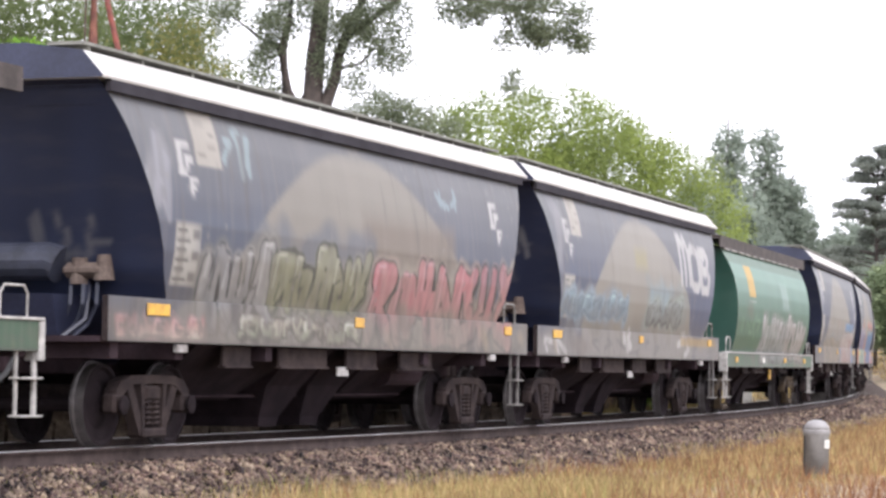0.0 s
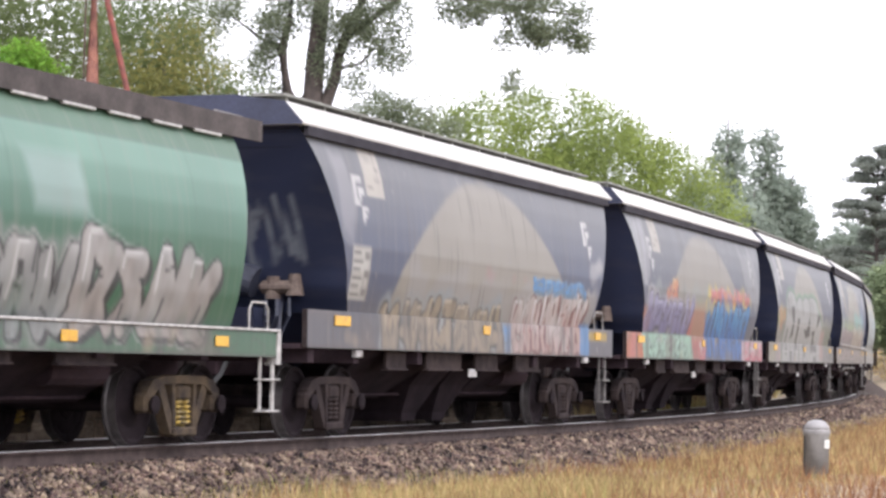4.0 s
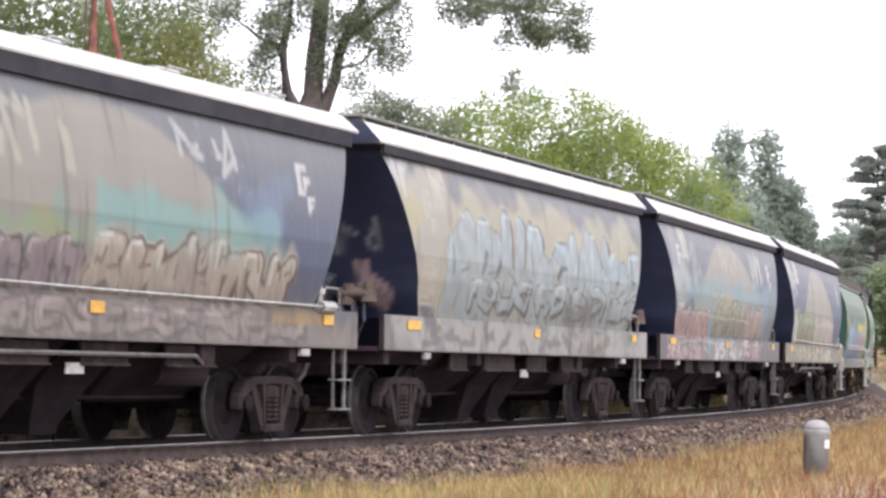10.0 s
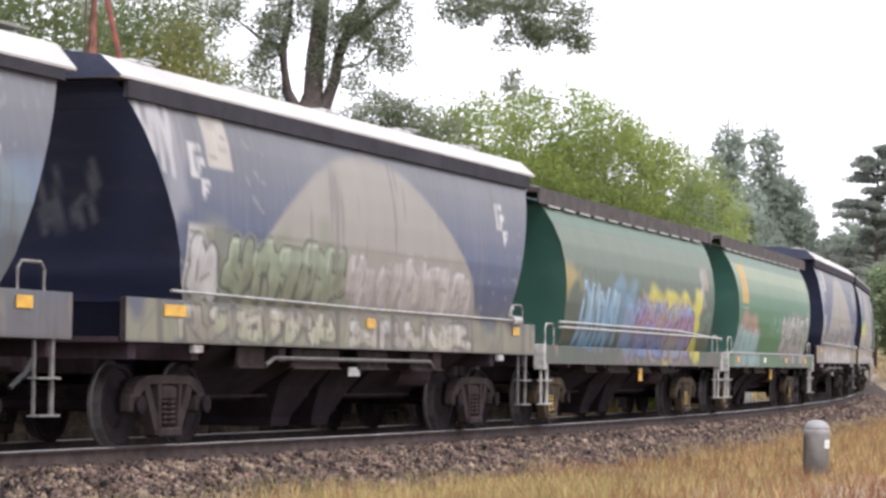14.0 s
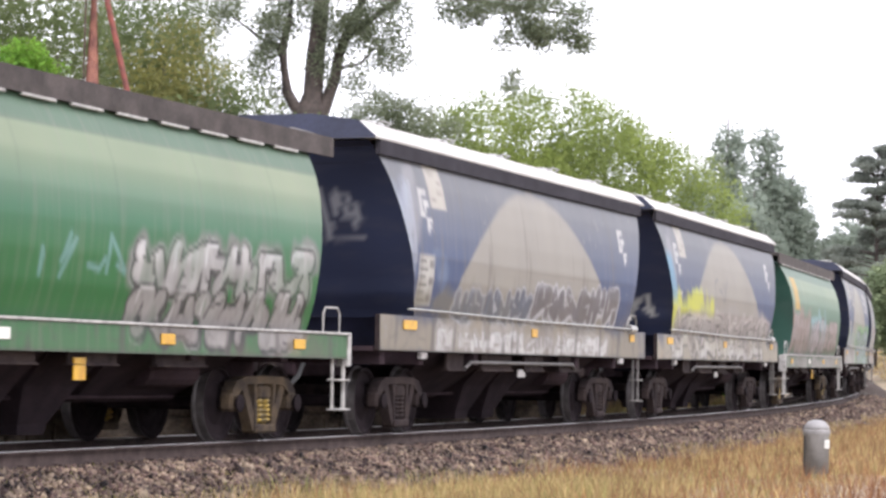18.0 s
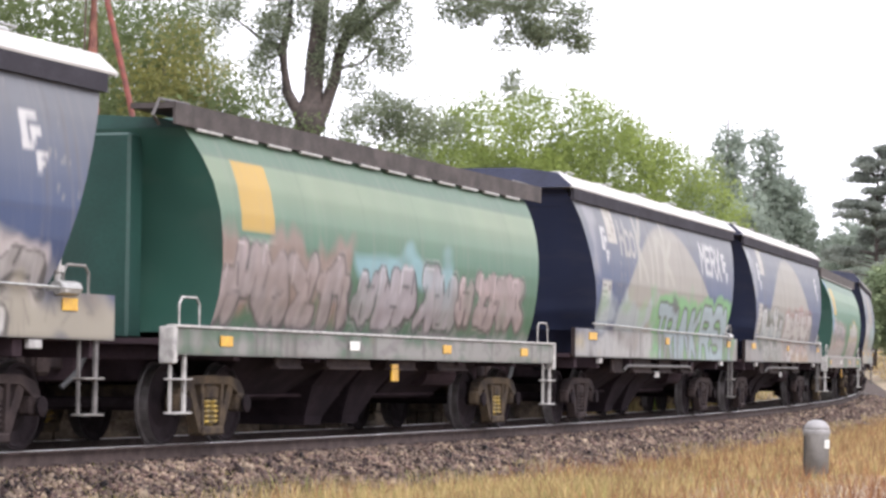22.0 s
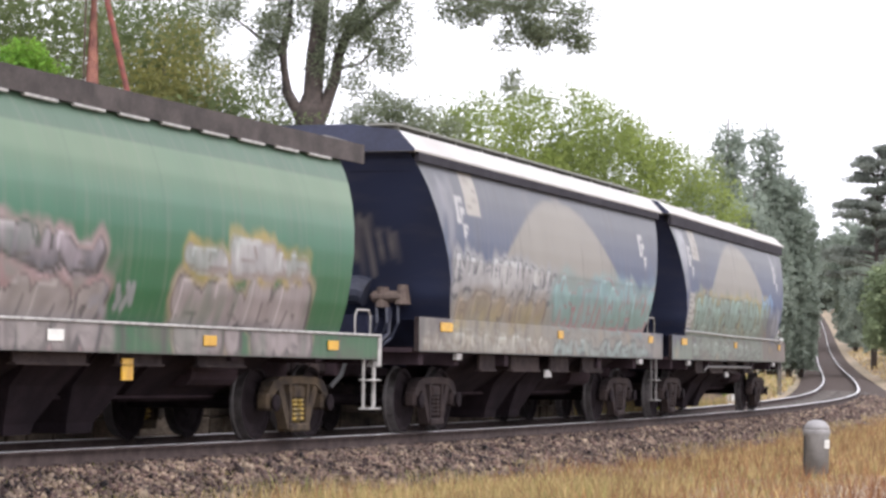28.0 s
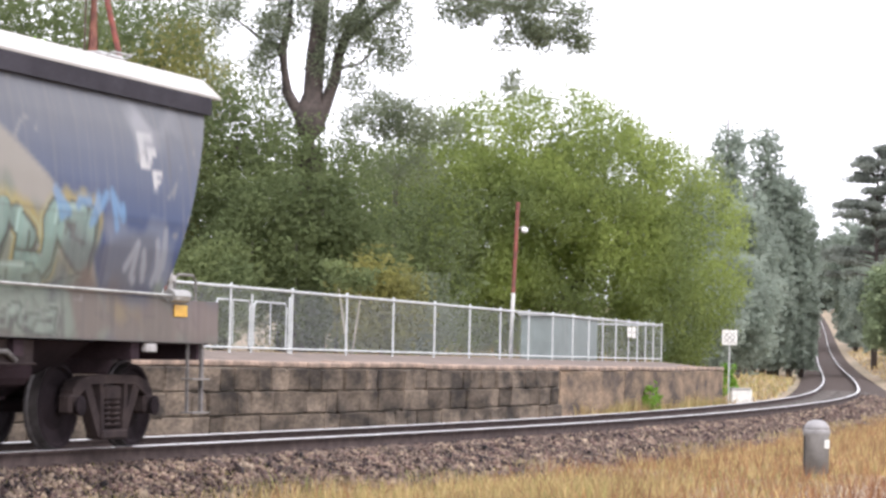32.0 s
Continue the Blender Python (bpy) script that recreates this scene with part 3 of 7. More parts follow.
def spray(c, x, z, x0, x1, z0, z1, n, fill, fill2, line, halo, seed, slant, thick, ragged):
    rng, nz = random.Random(seed), random.Random(seed + 1)
    w, h = (x1 - x0) / n, (z1 - z0)
    px = x - slant * (z - (z0 + z1) / 2)
    near, thrown = np.full(x.shape, 9.0), np.full(x.shape, 9.0)
    cells = []
    for i in range(n):
        cx, half = x0 + (i + 0.5) * w + rng.uniform(-0.1, 0.1) * w, w * rng.uniform(0.42, 0.55)
        lo, hi = z0 + rng.uniform(0, 0.4 * ragged) * h, z1 - rng.uniform(0, 1.8 * ragged) * h
        fat = min(0.2 * w, 0.17 * h) * rng.uniform(0.85, 1.25)
        flip, turn, lean = rng.choice((-1, 1)), rng.choice((0, 1)), rng.uniform(-0.2, 0.2)
        for run in rng.choice(GRID_STROKES).split():
            pts = []
            for q in run.split("-"):
                gz_ = int(q[1]) / 6 if turn else 1 - int(q[1]) / 6
                pts.append((cx + flip * (int(q[0]) / 2 - 1) * (half - fat * 0.6) + lean * (gz_ - 0.5) * h, lo + fat + (hi - lo - 2 * fat) * gz_))
            for (ax, az), (bx, bz) in zip(pts, pts[1:]):
                near = np.minimum(near, stroke(px, z, ax, az, bx, bz) - fat * rng.uniform(0.85, 1.15))
                thrown = np.minimum(thrown, stroke(px, z, ax + 0.08, az - 0.06, bx + 0.08, bz - 0.06) - fat)
        cells.append((cx, half, lo, hi))
    near = near + 0.02 * smooth_noise(x, z, random.Random(seed + 5), 9.0)
    under, worn = c, np.clip(0.5 * smooth_noise(x * 0.8, z, random.Random(seed + 6), 2.2) + 0.3 * smooth_noise(x * 4.0, z, random.Random(seed + 7), 3.0), 0, 0.28)
    if halo is not None:
        c = over(c, halo, 0.85 * edge(near - 0.09 - 0.07 * smooth_noise(x, z, nz, 5), 0.05))
    t = np.clip((z - z0) / h + 0.45 * smooth_noise(x, z, nz, 4), 0, 1)
    f = np.asarray(fill) * (1 - t[..., None]) + np.asarray(fill2) * t[..., None]
    f = f * (1 + 0.2 * smooth_noise(x * 1.4, z, nz, 9.0))[..., None]
    ink = np.asarray(line) * (0.55 if np.mean(line) < 0.2 else 1.15)
    c = over(c, ink, 0.95 * edge(near - thick * (0.7 + 0.8 * smooth_noise(x, z, nz, 2.5)), 0.016))
    c = over(c, ink, 0.95 * edge(thrown, 0.016))
    k = edge(near + 0.01, 0.018)
    c = c * (1 - k[..., None]) + f * k[..., None]
    # highlights along the upper edges, and a few slashes
    lit, dark = np.full(x.shape, 9.0), np.full(x.shape, 9.0)
    for cx, half, lo, hi in cells:
        g = hi - lo
        lit = np.minimum(lit, stroke(px, z, cx - 0.7 * half, hi - 0.05 * g, cx + rng.uniform(-0.2, 0.5) * half, hi - 0.04 * g) - 0.026)
        lit = np.minimum(lit, stroke(px, z, cx - 0.75 * half, hi - 0.1 * g, cx - 0.75 * half, hi - rng.uniform(0.2, 0.6) * g) - 0.02)
        ax, az = cx + rng.uniform(-0.6, 0.6) * half, lo + g * rng.uniform(0.1, 0.7)
        dark = np.minimum(dark, stroke(px, z, ax, az, ax + rng.uniform(-0.1, 0.1) * w, az + 0.25 * g) - 0.026)
        ax, az = cx + rng.uniform(-0.8, 0.8) * half, lo + g * rng.uniform(0.05, 0.8)
        dark = np.minimum(dark, stroke(px, z, ax, az, ax + rng.uniform(0.1, 0.4) * w, az + rng.uniform(-0.1, 0.1) * g) - 0.018)
    body = edge(near, 0.02)
    c = over(c, line, 0.9 * edge(dark, 0.014) * body)
    c = over(c, np.minimum(0.75, np.asarray(fill2) * 1.3 + 0.14), 0.85 * edge(lit, 0.014) * edge(near - 0.02, 0.02))
    rim = edge(np.abs(near - thick - 0.02) - 0.012, 0.012) * np.clip(smooth_noise(x, z, nz, 3) * 2 + 0.4, 0, 1)
    c = over(c, np.minimum(0.65, np.asarray(fill2) * 1.2 + 0.08), 0.4 * rim)
    return c * (1 - worn[..., None]) + under * worn[..., None]


# capitals and small letters as strokes between points of a grid, column then row
GLYPHS = {"A": "00-26-40 12-32", "B": "00-06-36-45-33-03 33-42-30-00", "C": "45-36-16-05-01-10-30-41", "E": "40-00-06-46 03-33", "H": "00-06 40-46 03-43", "I": "20-26", "K": "00-06 46-03-40", "M": "00-06-23-46-40", "N": "00-06-40-46", "O": "10-30-41-45-36-16-05-01-10", "R": "00-06-36-45-44-33-03 23-40", "S": "45-36-16-05-04-13-33-42-41-30-10-01", "T": "20-26 06-46", "V": "06-20-46", "W": "06-10-23-30-46", "X": "00-46 06-40", "Z": "06-46-00-40",
          "h": "00-06 02-13-33-42-40", "b": "06-00-30-41-43-34-04", "o": "10-30-41-43-34-14-03-01-10", "m": "00-04 03-14-23-20 23-34-43-40", "i": "20-24", "n": "00-04 03-14-34-43-40", "k": "00-06 44-02-40", "r": "00-04 03-14-34"}


def word(c, x, z, text, x0, x1, z0, z1, colour, thick=0.05, line=None, rim=0.05, halo=None, slant=0.0, a=0.92, drop=0.0, seed=1):
    """A word drawn letter by letter in strokes, with an outline and a cloud behind where they are given."""
    rng = random.Random(seed)
    w = (x1 - x0) / len(text)
    near = np.full(x.shape, 9.0)
    for i, ch in enumerate(text):
        lo, hi = z0 - drop * i + rng.uniform(-0.03, 0.03), z1 - drop * i + rng.uniform(-0.04, 0.04)
        for run in GLYPHS[ch].split():
            pts = [(x0 + w * (i + 0.1 + 0.8 * int(q[0]) / 4) + slant * (int(q[1]) / 6 - 0.5), lo + (hi - lo) * int(q[1]) / 6) for q in run.split("-")]
            for (ax, az), (bx, bz) in zip(pts, pts[1:]):
                near = np.minimum(near, stroke(x, z, ax, az, bx, bz))
    near = near + 0.012 * smooth_noise(x, z, rng, 12.0)
    if halo is not None:
        c = over(c, halo, 0.92 * edge(near - thick - rim - 0.12 - 0.06 * smooth_noise(x, z, rng, 4.0), 0.03))
    if line is not None:
        c = over(c, line, 0.95 * edge(near - thick - rim, 0.015))
    return over(c, colour, a * edge(near - thick, 0.016))


def patch(c, x, z, pts, colour, a=0.95, grow=0.02, soft=0.016):
    """A filled outline with softened corners."""
    d, inside = np.full(x.shape, 9.0), np.zeros(x.shape, bool)
    for (ax, az), (bx, bz) in zip(pts, pts[1:] + pts[:1]):
        d = np.minimum(d, stroke(x, z, ax, az, bx, bz))
        if az != bz:
            inside ^= ((az > z) != (bz > z)) & (x < ax + (z - az) * (bx - ax) / (bz - az))
    return over(c, colour, a * edge(np.where(inside, -d, d) - grow, soft))


def scrawl(c, x, z, x0, x1, z0, z1, n, colour, seed, thick=0.03, alpha=0.8):
    """A quick tag: a row of loose pen strokes."""
    rng = random.Random(seed)
    d = np.full(x.shape, 9.0)
    w = (x1 - x0) / n
    for i in range(n):
        pts = [(x0 + (i + rng.uniform(0, 1)) * w, z0 + rng.uniform(0, 1) * (z1 - z0)) for _ in range(4 if n < 20 else 3)]
        for (ax, az), (bx, bz) in zip(pts, pts[1:]):
            vx, vz = bx - ax, bz - az
            t = np.clip(((x - ax) * vx + (z - az) * vz) / (vx * vx + vz * vz + 1e-6), 0, 1)
            d = np.minimum(d, np.hypot(x - ax - t * vx, z - az - t * vz))
    return over(c, colour, alpha * edge(d - thick, 0.02))


def slab(c, x, z, x0, x1, z0, z1, colour, a=1.0, soft=0.02, lean=0.0):
    px = x - lean * (z - (z0 + z1) / 2)
    d = np.maximum(np.maximum(x0 - px, px - x1), np.maximum(z0 - z, z - z1))
    return over(c, colour, a * edge(d, soft))


def cloudy(c, x, z, x0, x1, z0, z1, colour, seed, a=0.9):
    d = np.maximum(np.maximum(x0 - x, x - x1), np.maximum(z0 - z, z - z1))
    return over(c, colour, a * edge(d + 0.22 * smooth_noise(x, z, random.Random(seed), 3.5) + 0.05, 0.1))


def block_mark(c, x, z, cx, cz, k, colour):
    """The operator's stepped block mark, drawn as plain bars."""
    for ax, az, bx, bz in ((-0.22, -0.3, -0.08, 0.3), (-0.22, 0.18, 0.14, 0.3), (-0.22, -0.3, 0.02, -0.18), (-0.02, -0.06, 0.2, 0.06), (-0.02, -0.18, 0.08, 0.06), (0.06, -0.62, 0.16, -0.3), (0.06, -0.4, 0.3, -0.3), (0.06, -0.52, 0.24, -0.45)):
        c = slab(c, x, z, cx + ax * k * 1.45, cx + bx * k * 1.45, cz + az * k, cz + bz * k, colour, 0.92, 0.015)
    return c


WHITE, CREAM, BLACK = (0.62, 0.6, 0.58), (0.55, 0.5, 0.4), (0.03, 0.03, 0.035)
SILVER, PINK, ROSE = (0.4, 0.39, 0.37), (0.55, 0.25, 0.24), (0.36, 0.24, 0.22)
TEAL, MINT, SKY = (0.16, 0.36, 0.36), (0.34, 0.52, 0.42), (0.3, 0.44, 0.52)
BLUE, PURPLE, RED = (0.05, 0.25, 0.6), (0.2, 0.2, 0.38), (0.6, 0.08, 0.06)
YELLOW, OCHRE, OLIVE = (0.75, 0.6, 0.05), (0.4, 0.28, 0.09), (0.24, 0.24, 0.13)
TAN, BROWN, GRASS = (0.36, 0.29, 0.2), (0.16, 0.11, 0.09), (0.1, 0.3, 0.07)


def livery_blue(x, z, w):
    """Grey above running into blue, a pale dome in the middle, plates and block marks, then age and spray paint."""
    rng = random.Random(w["seed"])
    fresh = w.get("fresh", 0.4)
    t = np.clip((3.25 - z) / 1.0, 0, 1)
    hi = np.array((0.2, 0.2, 0.21)) * (1 - 0.25 * fresh) + np.array((0.0, 0.006, 0.02)) * fresh
    lo = np.array((0.13, 0.135, 0.165)) * (1 - fresh) + np.array((0.012, 0.05, 0.175)) * fresh
    c = hi * (1 - t[..., None]) + lo * t[..., None]
    c = c * (1 + 0.07 * smooth_noise(x, z * 0.6, rng, 0.9))[..., None]
    # the dome
    wide = np.interp(z, [1.5, 2.07, 2.3, 2.6, 2.85, 3.1, 3.28, 3.38, 3.43], [4.1, 3.68, 3.36, 2.86, 2.36, 1.78, 1.2, 0.7, 0.0])
    c = over(c, np.array((0.37, 0.335, 0.275)) * (0.92 + 0.1 * fresh), w.get("dome", 0.95) * edge(np.maximum(np.abs(x + 0.02) - wide, (z - 3.43) * 2), np.interp(z, [2.4, 2.9, 3.2, 3.4], [0.05, 0.09, 0.15, 0.3])))
    # plates and marks
    k0 = w.get("shift", 0.0)
    c = slab(c, x, z, k0 - 4.9, k0 - 4.26, 2.94, 3.52, (0.58, 0.53, 0.45), 0.95, 0.015, -0.04)
    for px, pz, pw in ((-4.66, 3.4, 0.12), (-4.4, 3.28, 0.07), (-4.45, 3.16, 0.1), (-4.72, 3.06, 0.1)):
        c = slab(c, x, z, k0 + px - pw, k0 + px + pw, pz - 0.022, pz + 0.022, (0.2, 0.18, 0.16), 0.6, 0.015)
    c = block_mark(c, x, z, k0 - 5.16, 2.98, 0.62, (0.7, 0.68, 0.66))
    c = block_mark(c, x, z, k0 + 4.98, 2.98, 0.62, (0.7, 0.68, 0.66))
    if w.get("plate", True):
        c = slab(c, x, z, k0 - 5.48, k0 - 4.86, 1.66, 2.31, (0.66, 0.63, 0.56), 0.9, 0.02)
        for k in range(6):
            c = slab(c, x, z, k0 - 5.44, k0 - 5.12 - 0.08 * (k % 2), 1.71 + k * 0.1, 1.745 + k * 0.1, (0.1, 0.1, 0.1), 0.8, 0.012)
        for px, pz in ((-4.98, 2.2), (-4.98, 1.98), (-5.0, 1.76)):
            c = slab(c, x, z, k0 + px - 0.08, k0 + px + 0.09, pz - 0.05, pz + 0.045, (0.13, 0.12, 0.12), 0.75, 0.02)
    # rusty foot and grime
    c = over(c, (0.17, 0.15, 0.13), np.clip((1.85 - z) / 0.5 + 0.3 * smooth_noise(x, z, rng, 1.4), 0, 1) * w.get("grime", 0.6))
    c = cloudy(c, x, z, -5.95, -5.4, 2.3, 3.4, (0.44, 0.43, 0.44), w["seed"] + 3, 0.5)
    for job in w.get("jobs", ()):
        c = job(c, x, z)
    # runs, chips and scuffs
    runs = smooth_noise(x * 9.0, z * 0.7, rng, 2.0) * smooth_noise(x * 1.3, z * 0.8, rng, 1.5)
    c = over(c, (0.13, 0.11, 0.1), np.clip(runs * 1.4 - 0.25, 0, 0.45))
    chips = smooth_noise(x, z, rng, 14.0) + 0.6 * smooth_noise(x, z, rng, 2.0)
    c = over(c, (0.34, 0.32, 0.3), np.clip((chips - 1.05) * 4, 0, 0.5))
    # the weld seam
    c = over(c, (0.12, 0.11, 0.11), 0.35 * edge(np.abs(z - 2.27 + 0.004 * x) - 0.006, 0.014))
    return 0.6 * w.get("tone", 1.0) * np.clip(c * (1 + 0.05 * smooth_noise(x * 2.2, z * 0.4, rng, 2.0))[..., None], 0.01, 0.85)


def livery_green(x, z, w):
    rng = random.Random(w["seed"])
    lo, hi = np.array(w.get("lo", (0.03, 0.125, 0.055))), np.array(w.get("hi", (0.085, 0.19, 0.12)))
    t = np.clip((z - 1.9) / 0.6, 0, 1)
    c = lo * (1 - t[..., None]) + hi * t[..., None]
    # sky sheen on the upper curve, painted in as a paler green
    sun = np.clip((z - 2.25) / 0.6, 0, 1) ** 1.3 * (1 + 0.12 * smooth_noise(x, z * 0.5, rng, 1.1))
    c = over(c, w.get("pale", (0.4, 0.45, 0.27)), np.clip(0.75 * sun * w.get("sheen", 1.0), 0, 1))
    c = over(c, (0.1, 0.2, 0.12), 0.9 * edge(3.09 - z, 0.012))
    c = over(c, (0.05, 0.08, 0.06), 0.3 * edge(np.abs((x + 0.4) % 1.93 - 0.96) - 0.008, 0.03) * edge(2.3 - z, 0.3))
    c = over(c, (0.04, 0.08, 0.055), 0.5 * edge(np.abs(z - 3.09) - 0.004, 0.012))
    sq = w.get("sq", -4.02)
    if w.get("square", True):
        c = slab(c, x, z, sq, sq + 0.92, w.get("foot", 2.42), 3.08, (0.75, 0.45, 0.05), 0.93, 0.012)
        c = slab(c, x, z, sq, sq + 0.95, w.get("foot", 2.42) - 0.12, w.get("foot", 2.42) - 0.07, (0.45, 0.5, 0.42), 0.7, 0.012)
    c = over(c, (0.2, 0.19, 0.15), np.clip((1.55 - z) / 0.5 + 0.25 * smooth_noise(x, z, rng, 1.3), 0, 1) * w.get("grime", 0.2))
    c = 0.86 * c
    for job in w.get("jobs", ()):
        c = job(c, x, z)
    return 0.6 * np.clip(c * (1 + 0.06 * smooth_noise(x * 2.0, z * 0.5, rng, 1.8))[..., None], 0.01, 0.85)


def ripple(z0, tilt, colour, x0, x1, wide=0.014):
    """A long wavering thin line along the side."""
    return lambda c, x, z: over(c, colour, 0.85 * edge(np.abs(z - z0 - tilt * x - 0.018 * np.sin(x * 1.7) - 0.01 * np.sin(x * 4.1)) - wide, 0.014) * edge(np.maximum(x0 - x, x - x1), 0.05))


def L(*a, **k):
    return lambda c, x, z: letters(c, x, z, *a, **k)


def T(*a, **k):
    return lambda c, x, z: scrawl(c, x, z, *a, **k)


def W(*a, **k):
    return lambda c, x, z: word(c, x, z, *a, **k)


def P(*a, **k):
    return lambda c, x, z: patch(c, x, z, *a, **k)


def C(*a, **k):
    return lambda c, x, z: cloudy(c, x, z, *a, **k)


def B(*a, **k):
    return lambda c, x, z: slab(c, x, z, *a, **k)


INK, CHROME = (0.03, 0.032, 0.034), (0.43, 0.43, 0.41)
HUGE = [(-4.43, 1.0), (-4.2, 2.0), (-4.13, 2.5), (-3.7, 2.68), (-3.2, 2.72), (-2.6, 2.64), (-2.3, 2.47), (-1.75, 2.6), (-1.3, 2.6), (-1.04, 2.52), (-0.5, 2.64), (0.26, 2.6), (0.82, 2.67), (1.5, 2.65), (2.09, 2.55), (2.35, 2.3), (2.9, 2.18), (3.36, 1.97), (3.73, 1.0)]
HOLES = [[(-3.28, 2.33), (-2.69, 2.37), (-2.6, 2.2), (-2.52, 1.72), (-2.98, 1.63), (-2.8, 2.0), (-3.1, 2.18)], [(-1.92, 2.09), (-1.52, 2.11), (-1.59, 1.38), (-1.81, 1.42)], [(-0.45, 1.85), (0.1, 1.85), (0.45, 2.16), (0.6, 2.1), (0.94, 1.74), (0.21, 1.68)], [(1.25, 1.83), (1.9, 1.85), (1.8, 1.66), (2.19, 1.56), (1.59, 1.53), (1.55, 1.72)], [(2.15, 1.93), (2.21, 2.27), (2.84, 2.2), (2.5, 2.05)], [(-3.77, 1.85), (-3.6, 1.8), (-3.62, 1.25), (-3.72, 1.25)]]
HOOKS = [[(-0.54, 1.48), (0.11, 1.5), (0.1, 1.25), (-0.1, 1.2)], [(1.13, 1.5), (2.3, 1.5), (2.58, 1.37), (1.9, 1.33), (1.3, 1.33)], [(-3.0, 1.36), (-2.6, 1.36), (-2.55, 1.12), (-2.9, 1.1)], [(1.9, 1.2), (2.4, 1.2), (2.5, 1.05), (1.8, 1.05)], [(-2.34, 2.5), (-2.3, 2.5), (-2.22, 2.3), (-2.26, 2.3)], [(-1.07, 2.52), (-1.02, 2.52), (-0.86, 2.22), (-0.9, 2.22)], [(0.53, 2.6), (0.58, 2.6), (0.66, 2.16), (0.6, 2.16)], [(-3.95, 2.5), (-3.75, 2.55), (-3.6, 2.2), (-3.68, 2.2)]]
